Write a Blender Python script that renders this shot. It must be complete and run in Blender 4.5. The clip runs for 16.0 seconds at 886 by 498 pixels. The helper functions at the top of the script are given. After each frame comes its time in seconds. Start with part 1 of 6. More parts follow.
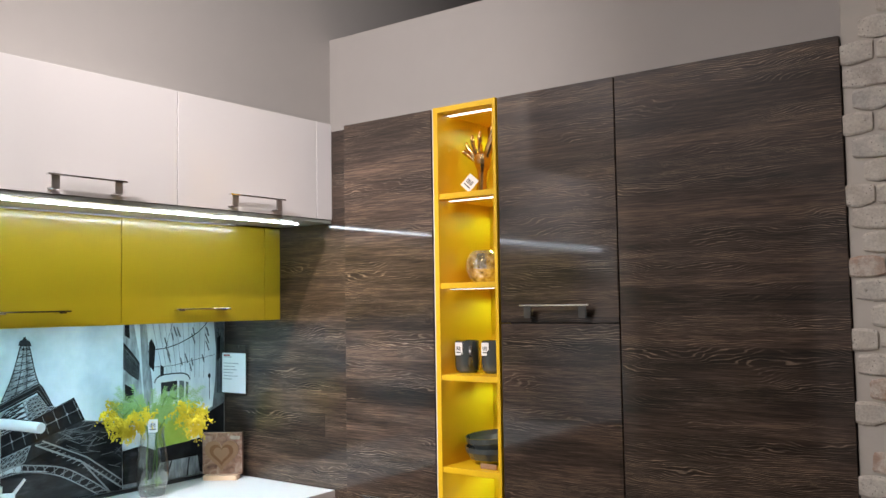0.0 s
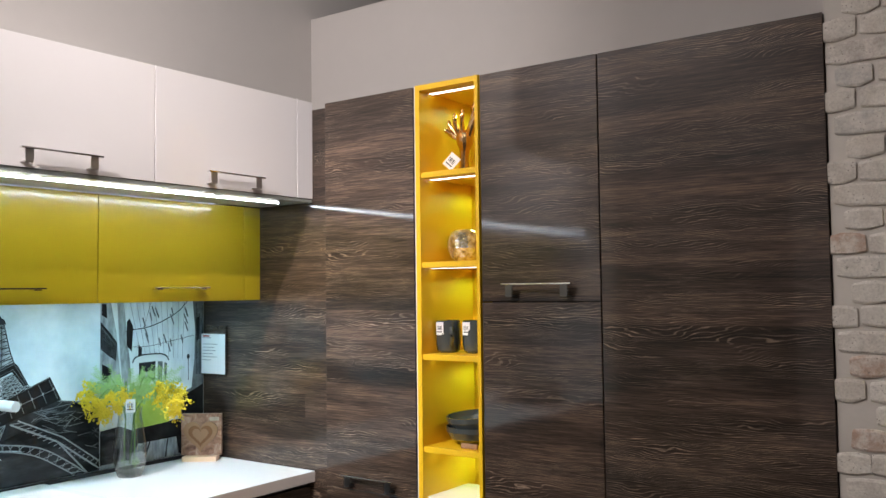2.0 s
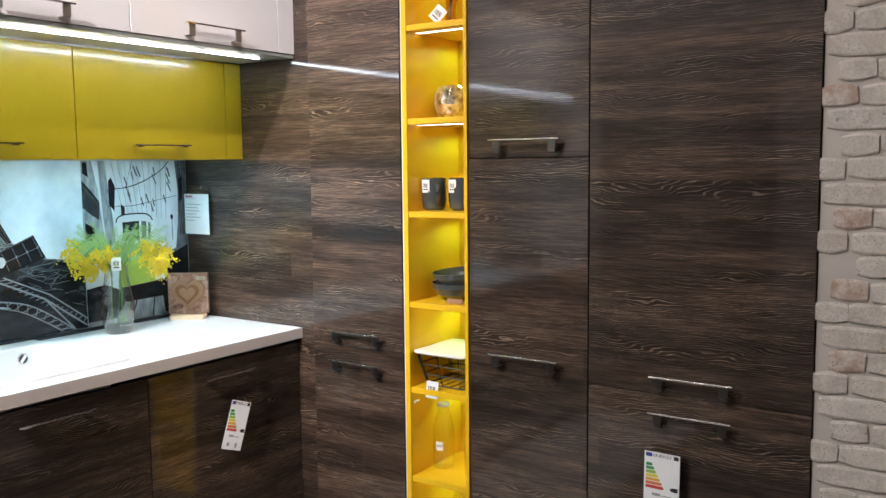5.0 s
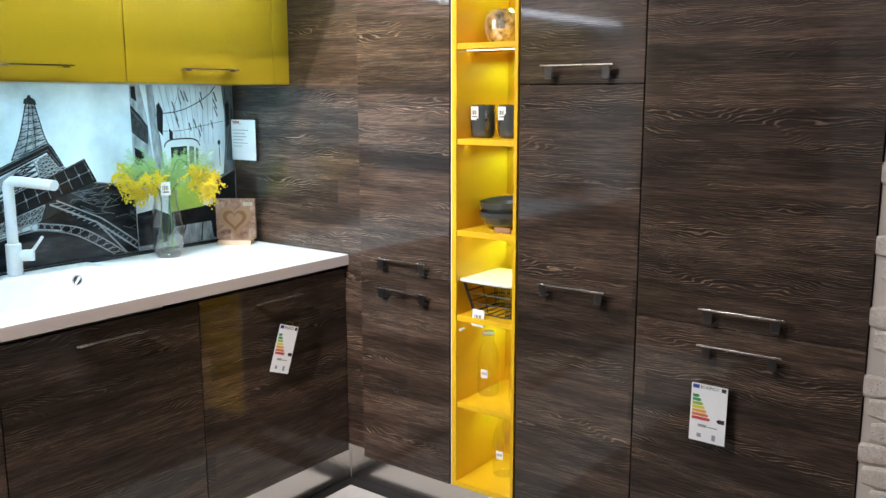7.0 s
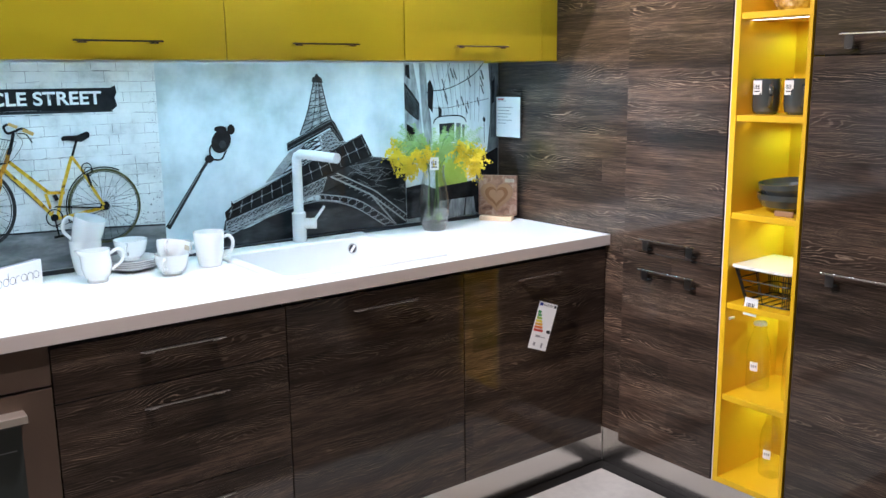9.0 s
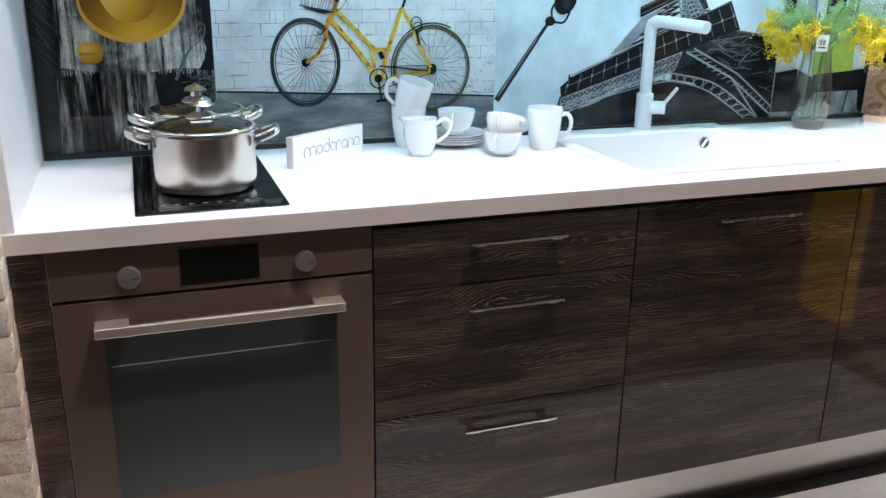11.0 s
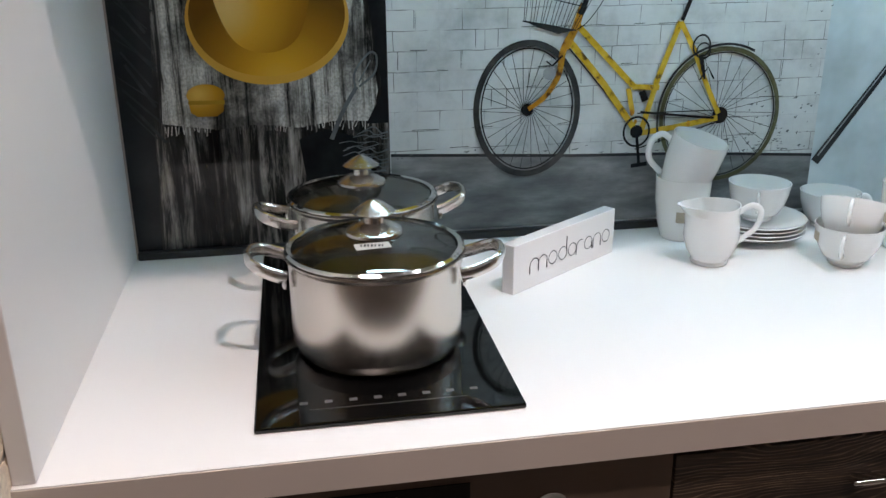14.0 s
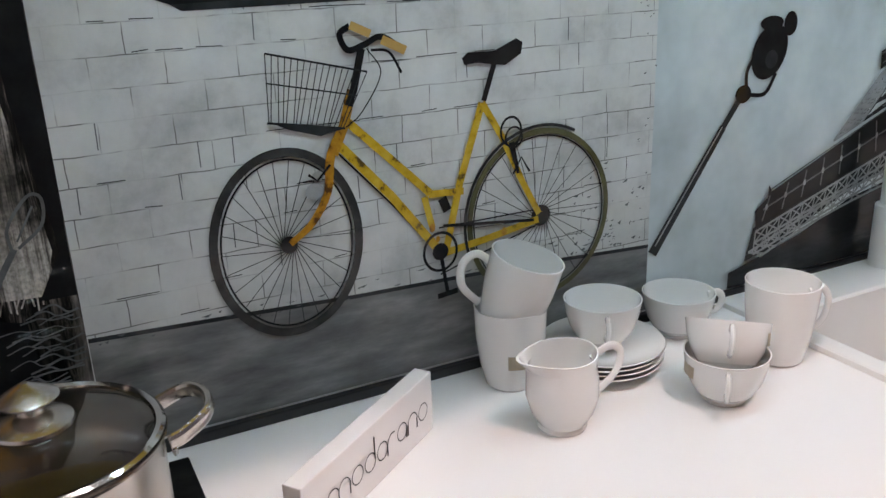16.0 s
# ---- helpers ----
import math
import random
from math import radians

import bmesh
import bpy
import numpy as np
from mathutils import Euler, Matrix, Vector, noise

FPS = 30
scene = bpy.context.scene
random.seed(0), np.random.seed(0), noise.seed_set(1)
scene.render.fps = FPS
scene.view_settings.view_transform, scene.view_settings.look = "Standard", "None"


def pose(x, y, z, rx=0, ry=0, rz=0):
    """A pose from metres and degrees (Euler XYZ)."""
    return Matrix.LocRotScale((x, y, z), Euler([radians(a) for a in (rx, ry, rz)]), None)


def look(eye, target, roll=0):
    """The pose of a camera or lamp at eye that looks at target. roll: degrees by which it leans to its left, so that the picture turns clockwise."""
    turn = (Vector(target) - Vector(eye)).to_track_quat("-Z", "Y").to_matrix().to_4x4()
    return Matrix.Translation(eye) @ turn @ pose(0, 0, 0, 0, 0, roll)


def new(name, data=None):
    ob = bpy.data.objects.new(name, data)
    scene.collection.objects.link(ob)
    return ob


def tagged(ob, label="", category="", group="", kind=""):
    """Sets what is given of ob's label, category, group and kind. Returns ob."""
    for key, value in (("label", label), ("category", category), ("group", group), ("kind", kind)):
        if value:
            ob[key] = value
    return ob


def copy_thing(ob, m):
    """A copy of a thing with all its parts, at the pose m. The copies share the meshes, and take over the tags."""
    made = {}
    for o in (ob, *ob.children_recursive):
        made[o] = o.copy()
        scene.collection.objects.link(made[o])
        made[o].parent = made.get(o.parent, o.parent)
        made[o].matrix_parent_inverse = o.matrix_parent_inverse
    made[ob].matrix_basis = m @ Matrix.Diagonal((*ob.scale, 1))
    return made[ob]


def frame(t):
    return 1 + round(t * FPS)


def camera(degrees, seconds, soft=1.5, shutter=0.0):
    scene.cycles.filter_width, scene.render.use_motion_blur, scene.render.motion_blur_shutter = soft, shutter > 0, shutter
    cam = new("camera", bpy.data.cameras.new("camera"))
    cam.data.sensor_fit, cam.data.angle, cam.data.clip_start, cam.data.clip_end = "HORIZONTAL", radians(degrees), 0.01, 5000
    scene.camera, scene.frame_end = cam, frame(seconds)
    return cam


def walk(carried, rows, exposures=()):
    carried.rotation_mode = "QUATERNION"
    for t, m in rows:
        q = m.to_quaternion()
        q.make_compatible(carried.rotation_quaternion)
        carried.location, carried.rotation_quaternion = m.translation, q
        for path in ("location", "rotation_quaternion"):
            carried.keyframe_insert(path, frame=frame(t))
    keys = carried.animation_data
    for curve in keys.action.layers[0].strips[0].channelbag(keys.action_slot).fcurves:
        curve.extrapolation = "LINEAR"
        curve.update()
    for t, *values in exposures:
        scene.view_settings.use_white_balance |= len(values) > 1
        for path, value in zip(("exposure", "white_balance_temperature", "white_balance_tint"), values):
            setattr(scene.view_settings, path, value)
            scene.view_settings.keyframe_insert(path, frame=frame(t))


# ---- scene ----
cam = camera(54.0, 16.0)
PATH = [
    (0, (0.061, 0.017, 1.569), (-1.133, 1.617, 1.691), -0.9),
    (0.5, (0.06, 0.021, 1.561), (-1.124, 1.628, 1.693), -0.8),
    (1, (0.054, 0.026, 1.55), (-1.121, 1.64, 1.678), -0.8),
    (1.5, (0.044, 0.042, 1.548), (-1.124, 1.662, 1.661), -0.8),
    (2, (0.053, 0.038, 1.538), (-1.111, 1.661, 1.634), -0.7),
    (2.5, (0.055, 0.039, 1.534), (-1.107, 1.666, 1.595), -0.7),
    (3, (0.063, 0.044, 1.532), (-1.099, 1.672, 1.545), -0.6),
    (3.5, (0.05, 0.061, 1.531), (-1.108, 1.691, 1.481), -0.6),
    (4, (0.043, 0.036, 1.504), (-1.102, 1.673, 1.408), -0.5),
    (6.3, (0.012, 0.04, 1.478), (-1.125, 1.656, 1.171), -0.4),
    (6.5, (0.011, 0.043, 1.475), (-1.137, 1.65, 1.156), -0.2),
    (7, (-0.003, 0.033, 1.472), (-1.188, 1.605, 1.124), -0.1),
    (7.5, (-0.016, 0.023, 1.472), (-1.28, 1.529, 1.106), -0.1),
    (8, (-0.025, 0.027, 1.473), (-1.387, 1.442, 1.095), -0.3),
    (8.5, (-0.037, 0.008, 1.465), (-1.479, 1.341, 1.086), -0.4),
    (9, (-0.082, -0.002, 1.454), (-1.647, 1.182, 1.069), -0.7),
    (9.5, (-0.157, 0.009, 1.439), (-1.809, 1.065, 1.045), -0.5),
    (9.8, (-0.262, 0.002, 1.426), (-1.956, 0.98, 1.008), 0.1),
    (10, (-0.296, 0.008, 1.424), (-2.036, 0.879, 0.961), -0.2),
    (10.2, (-0.357, -0.013, 1.409), (-2.108, 0.813, 0.908), 0.1),
    (12.3, (-0.901, 0.064, 1.326), (-2.709, 0.403, 0.542), 1.4),
    (12.5, (-0.972, 0.051, 1.33), (-2.775, 0.379, 0.528), 1.7),
    (13, (-1.146, 0.003, 1.339), (-2.949, 0.305, 0.529), 1.2),
    (13.5, (-1.272, 0.0, 1.36), (-3.087, 0.303, 0.577), 0.7),
    (14, (-1.427, 0.054, 1.376), (-3.281, 0.372, 0.697), -0.5),
    (14.5, (-1.512, 0.097, 1.384), (-3.37, 0.423, 0.72), -1.7),
    (15, (-1.636, 0.127, 1.38), (-3.481, 0.55, 0.733), -2.7),
    (15.5, (-1.777, 0.153, 1.408), (-3.556, 0.784, 0.747), -2.5),
    (16, (-1.871, 0.17, 1.422), (-3.563, 1.006, 0.76), -2.2),
]
EXPOSURES = [
    (0.0, 0.1, 6200, 14), (4.0, 0.2, 6150, 14), (7.0, 0.48, 6050, 14), (9.0, 0.30, 5950, 19), (10.2, 0.20, 5900, 19), (12.3, 0.25, 6050, 14),
    (13.5, -0.20, 6350, 15), (14.5, -0.66, 7100, 30), (15.0, -0.70, 7300, 30), (16.0, -0.75, 7600, 35),
]
walk(cam, [(t, look(eye, target, roll)) for t, eye, target, roll in PATH], EXPOSURES)

# ---- light ----
world = bpy.data.worlds.new("world")
scene.world = world
world.use_nodes = True
world.node_tree.nodes["Background"].inputs[0].default_value = (0.8, 0.85, 0.9, 1)
world.node_tree.nodes["Background"].inputs[1].default_value = 0.02


def area_lamp(name, x, y, z, sx, sy, watts, color, target=None):
    d = bpy.data.lights.new(name, "AREA")
    d.shape, d.size, d.size_y, d.energy, d.color = "RECTANGLE", sx, sy, watts, color
    ob = new(name, d)
    ob.matrix_basis = look((x, y, z), target or (x, y, z - 1))
    return ob


WARM = (1.0, 0.93, 0.865)
# unseen soft lamps, added overhead to lift the kitchen's general light
for lx, ly, w in ((-2.0, -0.1, 46), (-2.1, -1.2, 82)):
    area_lamp("unseen_ceiling_lamp", lx, ly, 3.55, 0.6, 0.6, w, WARM)

# unseen spots added for corner, worktop and wall; a pot-handle shadow placed the second
SPOTS = (((-1.3, -1.2, 3.5), (-2.5, 2.2, 1.2), 720, 36, 0.06), ((-1.32, 0.88, 3.45), (-2.35, 0.1, 0.75), 225, 54, 0.04), ((-0.5, 0.5, 3.45), (-2.4, 2.3, 2.5), 185, 60, 0.06))
for eye, target, watts, cone, wide in SPOTS:
    spot_data = bpy.data.lights.new("unseen_spot", "SPOT")
    spot_data.energy, spot_data.color, spot_data.spot_size, spot_data.spot_blend, spot_data.shadow_soft_size = watts, WARM, math.radians(cone), 1.0, wide
    new("unseen_spot", spot_data).matrix_basis = look(eye, target)

# ---- materials ----


def mat(name, color=(0.8, 0.8, 0.8), rough=0.5, metal=0.0, coat=0.0, coat_rough=0.03, spec=0.5):
    m = bpy.data.materials.new(name)
    m.use_nodes = True
    b = m.node_tree.nodes["Principled BSDF"]
    b.inputs["Base Color"].default_value = (*color, 1)
    b.inputs["Roughness"].default_value = rough
    b.inputs["Metallic"].default_value = metal
    b.inputs["Coat Weight"].default_value = coat
    b.inputs["Coat Roughness"].default_value = coat_rough
    b.inputs["Specular IOR Level"].default_value = spec
    return m


def node(m, kind, **props):
    n = m.node_tree.nodes.new(kind)
    for key, value in props.items():
        if key in n.inputs:
            n.inputs[key].default_value = value
    return n


def link(m, a, b):
    m.node_tree.links.new(a, b)


def bsdf(m):
    return m.node_tree.nodes["Principled BSDF"]


def coords(m, scale=(1, 1, 1), kind="Object"):
    tc, mp = node(m, "ShaderNodeTexCoord"), node(m, "ShaderNodeMapping")
    mp.inputs["Scale"].default_value = scale
    link(m, tc.outputs[kind], mp.inputs["Vector"])
    return mp.outputs["Vector"]


def noise_tex(m, vec, scale, detail=4.0, rough=0.55, distort=0.0):
    n = node(m, "ShaderNodeTexNoise", Scale=scale, Detail=detail, Roughness=rough, Distortion=distort)
    link(m, vec, n.inputs["Vector"])
    return n.outputs["Fac"]


def ramp(m, fac, stops):
    r = node(m, "ShaderNodeValToRGB")
    els = r.color_ramp.elements
    while len(els) < len(stops):
        els.new(0.5)
    for e, (p, c) in zip(els, stops):
        e.position, e.color = p, (*c, 1)
    link(m, fac, r.inputs["Fac"])
    return r.outputs["Color"]


def mix(m, a, b, fac, mode="MIX"):
    n = m.node_tree.nodes.new("ShaderNodeMix")
    n.data_type, n.blend_type = "RGBA", mode
    if isinstance(fac, float):
        n.inputs[0].default_value = fac
    else:
        link(m, fac, n.inputs[0])
    for value, sock in ((a, n.inputs[6]), (b, n.inputs[7])):
        if isinstance(value, tuple):
            sock.default_value = (*value, 1)
        else:
            link(m, value, sock)
    return n.outputs[2]


def bump(m, height, strength=0.2, distance=0.002):
    n = node(m, "ShaderNodeBump", Strength=strength, Distance=distance)
    link(m, height, n.inputs["Height"])
    link(m, n.outputs["Normal"], bsdf(m).inputs["Normal"])
    return n


def paint(m, color):
    link(m, color, bsdf(m).inputs["Base Color"])


def scuffed(name, color, rough, metal=0.0, coat=0.0, scale=40.0, amount=0.08, coat_rough=0.03, bumpy=0.03):
    """A plain surface with slight unevenness of tone, gloss and level."""
    m = mat(name, color, rough, metal, coat, coat_rough)
    v = coords(m)
    f = noise_tex(m, v, scale, 5.0)
    g = noise_tex(m, v, scale * 0.09, 3.0)
    low = tuple(c * (1 - amount) for c in color)
    high = tuple(min(1.0, c * (1 + amount * 0.6)) for c in color)
    paint(m, mix(m, ramp(m, g, ((0.3, low), (0.7, high))), color, 0.5))
    r = node(m, "ShaderNodeMapRange")
    r.inputs["To Min"].default_value, r.inputs["To Max"].default_value = max(0.01, rough - 0.05), rough + 0.05
    link(m, f, r.inputs["Value"])
    link(m, r.outputs["Result"], bsdf(m).inputs["Roughness"])
    if bumpy:
        bump(m, f, bumpy, 0.001)
    return m


def dark_wood():
    m = mat("dark_oak_gloss", rough=0.42, coat=0.9, coat_rough=0.07, spec=0.2)
    tc = node(m, "ShaderNodeTexCoord")
    info = node(m, "ShaderNodeObjectInfo")
    shift = node(m, "ShaderNodeVectorMath")
    shift.operation = "MULTIPLY_ADD"
    comb = node(m, "ShaderNodeCombineXYZ")
    for i in range(3):
        link(m, info.outputs["Random"], comb.inputs[i])
    shift.inputs[1].default_value = (7.0, 9.0, 5.0)
    link(m, comb.outputs[0], shift.inputs[0])
    link(m, tc.outputs["Object"], shift.inputs[2])

    def vec(scale):
        mp = node(m, "ShaderNodeMapping")
        mp.inputs["Scale"].default_value = scale
        link(m, shift.outputs[0], mp.inputs["Vector"])
        return mp.outputs["Vector"]

    # boards glued edge to edge
    boards = node(m, "ShaderNodeTexBrick", Scale=1.0)
    boards.inputs["Color1"].default_value = (0.0, 0.0, 0.0, 1)
    boards.inputs["Color2"].default_value = (1.0, 1.0, 1.0, 1)
    boards.inputs["Mortar Size"].default_value = 0.0
    boards.inputs["Brick Width"].default_value = 2.3
    boards.inputs["Row Height"].default_value = 0.083
    sep = node(m, "ShaderNodeSeparateXYZ")
    link(m, shift.outputs[0], sep.inputs[0])
    add = node(m, "ShaderNodeMath")
    link(m, sep.outputs[0], add.inputs[0])
    link(m, sep.outputs[1], add.inputs[1])
    flat = node(m, "ShaderNodeCombineXYZ")
    link(m, add.outputs[0], flat.inputs[0])
    link(m, sep.outputs[2], flat.inputs[1])
    link(m, flat.outputs[0], boards.inputs["Vector"])
    streak = noise_tex(m, vec((1.9, 1.9, 24.0)), 1.0, 4.0, 0.6)
    base = ramp(m, streak, ((0.28, (0.013, 0.0083, 0.0058)), (0.5, (0.036, 0.0228, 0.0158)), (0.72, (0.074, 0.048, 0.034))))
    tone = ramp(m, boards.outputs["Color"], ((0.0, (0.55, 0.54, 0.54)), (1.0, (1.55, 1.50, 1.45))))
    base = mix(m, base, tone, 0.8, "MULTIPLY")
    # limed year rings: long flat lines that swell into arches here and there
    hills = noise_tex(m, vec((2.4, 2.4, 9.0)), 1.0, 4.0, 0.42)
    many, level, rings = node(m, "ShaderNodeMath"), node(m, "ShaderNodeMath"), node(m, "ShaderNodeMath")
    many.operation, level.operation, rings.operation = "MULTIPLY", "MULTIPLY_ADD", "SINE"
    many.inputs[1].default_value, level.inputs[1].default_value = 175.0, 1350.0
    link(m, hills, many.inputs[0])
    link(m, sep.outputs[2], level.inputs[0])
    link(m, many.outputs[0], level.inputs[2])
    link(m, level.outputs[0], rings.inputs[0])
    lines = ramp(m, rings.outputs[0], ((0.52, (0, 0, 0)), (0.96, (1, 1, 1))))
    where = ramp(m, noise_tex(m, vec((2.1, 2.1, 15.0)), 1.0, 4.0, 0.6), ((0.42, (0.06, 0.06, 0.06)), (0.62, (1, 1, 1))))
    broken = ramp(m, noise_tex(m, vec((16.0, 16.0, 130.0)), 1.0, 3.0, 0.6), ((0.30, (0.12, 0.12, 0.12)), (0.54, (1, 1, 1))))
    both = mix(m, mix(m, lines, where, 1.0, "MULTIPLY"), broken, 0.9, "MULTIPLY")
    base = mix(m, base, (0.215, 0.156, 0.111), both)
    pores = noise_tex(m, vec((11.0, 11.0, 330.0)), 1.0, 4.0, 0.65, 0.5)
    base = mix(m, base, ramp(m, pores, ((0.36, (0.34, 0.33, 0.33)), (0.5, (0.95, 0.95, 0.95)), (0.64, (1.75, 1.70, 1.65)))), 0.85, "MULTIPLY")
    paint(m, base)
    rough = node(m, "ShaderNodeMapRange")
    rough.inputs["To Min"].default_value, rough.inputs["To Max"].default_value = 0.36, 0.52
    link(m, pores, rough.inputs["Value"])
    link(m, rough.outputs["Result"], bsdf(m).inputs["Roughness"])
    bump(m, pores, 0.12, 0.0006)
    return m


def brick_paint(name="whitewashed_brick", k=1.0, grain=22.0, tint=(1.0, 1.0, 1.0)):
    """Old bricks under thin limewash: every brick its own tone, with blotches, crumbled patches and pits."""
    m = mat(name, rough=0.88)
    info = node(m, "ShaderNodeObjectInfo")
    tones = ((0.0, (0.46, 0.41, 0.355)), (0.3, (0.40, 0.355, 0.31)), (0.55, (0.50, 0.455, 0.40)), (0.75, (0.36, 0.335, 0.31)), (0.9, (0.40, 0.30, 0.235)), (1.0, (0.33, 0.21, 0.155)))
    tone = ramp(m, info.outputs["Random"], [(p, tuple(v * k * q for v, q in zip(c, tint))) for p, c in tones])
    mp = node(m, "ShaderNodeVectorMath")
    mp.operation = "MULTIPLY_ADD"
    comb = node(m, "ShaderNodeCombineXYZ")
    for i in range(3):
        link(m, info.outputs["Random"], comb.inputs[i])
    mp.inputs[1].default_value = (31.0, 17.0, 23.0)
    link(m, comb.outputs[0], mp.inputs[0])
    link(m, coords(m), mp.inputs[2])
    blot = noise_tex(m, mp.outputs[0], grain, 6.0, 0.65)
    crumb = noise_tex(m, mp.outputs[0], grain * 1.7, 6.0, 0.75, 0.4)
    fine = noise_tex(m, mp.outputs[0], 170.0, 4.0)
    pits = node(m, "ShaderNodeTexVoronoi", Scale=105.0)
    link(m, mp.outputs[0], pits.inputs["Vector"])
    lime = tuple(v * k * q for v, q in zip((0.55, 0.505, 0.45), tint))
    c = mix(m, tone, lime, ramp(m, blot, ((0.40, (0, 0, 0)), (0.60, (0.85, 0.85, 0.85)))))
    c = mix(m, c, (0.15 * k, 0.125 * k, 0.11 * k), ramp(m, crumb, ((0.30, (0.8, 0.8, 0.8)), (0.40, (0, 0, 0)))))
    holes = mix(m, ramp(m, pits.outputs["Distance"], ((0.10, (1, 1, 1)), (0.24, (0, 0, 0)))), ramp(m, blot, ((0.48, (0, 0, 0)), (0.56, (0.8, 0.8, 0.8)))), 1.0, "MULTIPLY")
    c = mix(m, c, (0.12, 0.095, 0.08), holes)
    paint(m, mix(m, c, ramp(m, fine, ((0.3, (0.80, 0.79, 0.78)), (0.6, (1.06, 1.06, 1.05)))), 0.8, "MULTIPLY"))
    bump(m, mix(m, fine, crumb, 0.6), 0.6, 0.004)
    return m


def floor_tile():
    m = mat("pale_stone_tile", rough=0.35)
    v = coords(m)
    a, b = noise_tex(m, v, 2.2, 6.0, 0.6, 0.6), noise_tex(m, v, 30.0, 4.0)
    c = ramp(m, a, ((0.3, (0.60, 0.57, 0.53)), (0.55, (0.74, 0.71, 0.66)), (0.8, (0.80, 0.77, 0.73))))
    paint(m, mix(m, c, ramp(m, b, ((0.3, (0.86, 0.86, 0.86)), (0.7, (1.04, 1.04, 1.04)))), 0.7, "MULTIPLY"))
    bump(m, b, 0.06, 0.001)
    return m


def brushed(name, color, rough, along="z", metal=1.0):
    m = mat(name, color, rough, metal)
    s = {"x": (3, 220, 220), "y": (220, 3, 220), "z": (220, 220, 3)}[along]
    f = noise_tex(m, coords(m, s), 1.0, 3.0)
    r = node(m, "ShaderNodeMapRange")
    r.inputs["To Min"].default_value, r.inputs["To Max"].default_value = rough * 0.7, rough * 1.4
    link(m, f, r.inputs["Value"])
    link(m, r.outputs["Result"], bsdf(m).inputs["Roughness"])
    bump(m, f, 0.04, 0.0004)
    return m


def glass(name, color=(1, 1, 1), rough=0.0, ior=1.45):
    m = mat(name, color, rough)
    bsdf(m).inputs["Transmission Weight"].default_value = 1.0
    bsdf(m).inputs["IOR"].default_value = ior
    return m


def thin_glass(name, tint, gloss=0.45):
    """A thin clear wall that lets the view straight through and shines by its gloss."""
    m = bpy.data.materials.new(name)
    m.use_nodes = True
    m.node_tree.nodes.remove(m.node_tree.nodes["Principled BSDF"])
    clear, shine, facing, angle, both = (m.node_tree.nodes.new(k) for k in ("ShaderNodeBsdfTransparent", "ShaderNodeBsdfGlossy", "ShaderNodeLayerWeight", "ShaderNodeMapRange", "ShaderNodeMixShader"))
    clear.inputs["Color"].default_value = (*tint, 1)
    shine.inputs["Roughness"].default_value = 0.03
    facing.inputs["Blend"].default_value = 0.22
    angle.inputs["To Min"].default_value, angle.inputs["To Max"].default_value = 0.035, gloss
    link(m, facing.outputs["Facing"], angle.inputs["Value"])
    link(m, angle.outputs[0], both.inputs[0])
    link(m, clear.outputs[0], both.inputs[1])
    link(m, shine.outputs[0], both.inputs[2])
    link(m, both.outputs[0], m.node_tree.nodes["Material Output"].inputs["Surface"])
    return m


def glow(name, color, strength):
    m = mat(name, (0.9, 0.9, 0.9), 0.5)
    bsdf(m).inputs["Emission Color"].default_value = (*color, 1)
    bsdf(m).inputs["Emission Strength"].default_value = strength
    return m


def printed(name, color):
    """Ink behind a polished glass face."""
    return mat(name, color, 0.6, 0.0, 0.5, 0.02, 0.08)


WOOD = dark_wood()
BRICK, BRICK_PALE = brick_paint("whitewashed_brick", 1.08), brick_paint("pale_beige_brick", 1.62, 30.0, (1.03, 0.98, 0.90))
MORTAR = scuffed("pale_mortar", (0.49, 0.445, 0.395), 0.9, scale=90.0, amount=0.2, bumpy=0.5)
FLOOR = floor_tile()
FLOOR_DARK = scuffed("brown_floor", (0.13, 0.105, 0.085), 0.45, scale=12.0, amount=0.25)
WHITE_LACQUER = scuffed("white_gloss_lacquer", (0.80, 0.755, 0.74), 0.22, coat=0.8, amount=0.02, bumpy=0.0)
YELLOW_LACQUER = scuffed("mustard_gloss_lacquer", (0.56, 0.40, 0.012), 0.3, coat=0.6, coat_rough=0.08, amount=0.03, bumpy=0.0)
NICHE_YELLOW = scuffed("yellow_laminate", (0.80, 0.47, 0.004), 0.42, amount=0.03, bumpy=0.02)
WORKTOP = scuffed("white_worktop", (0.82, 0.81, 0.80), 0.36, amount=0.02, bumpy=0.02)
EDGE_BEIGE = scuffed("worktop_edge", (0.66, 0.58, 0.53), 0.45, amount=0.04)
CARCASS = scuffed("grey_carcass", (0.55, 0.53, 0.51), 0.5)
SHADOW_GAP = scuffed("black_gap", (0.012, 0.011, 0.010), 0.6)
CHROME = mat("chrome", (0.78, 0.77, 0.76), 0.09, 1.0)
STEEL = brushed("brushed_steel", (0.66, 0.63, 0.60), 0.22)
SATIN = brushed("satin_nickel", (0.46, 0.43, 0.41), 0.5)
LEG_REFLECTION = brushed("dark_leg_reflection", (0.10, 0.093, 0.088), 0.35)
ALU = brushed("brushed_aluminium", (0.72, 0.70, 0.67), 0.2, "y")
BRONZE = scuffed("bronze_oven_front", (0.118, 0.080, 0.058), 0.34, metal=0.25, amount=0.06)
OVEN_GLASS = scuffed("dark_oven_glass", (0.026, 0.033, 0.030), 0.3, coat=0.5, amount=0.1, coat_rough=0.28, bumpy=0.0)
BLACK_GLASS = scuffed("black_ceramic_glass", (0.003, 0.003, 0.003), 0.05, coat=0.0, amount=0.2, bumpy=0.0)
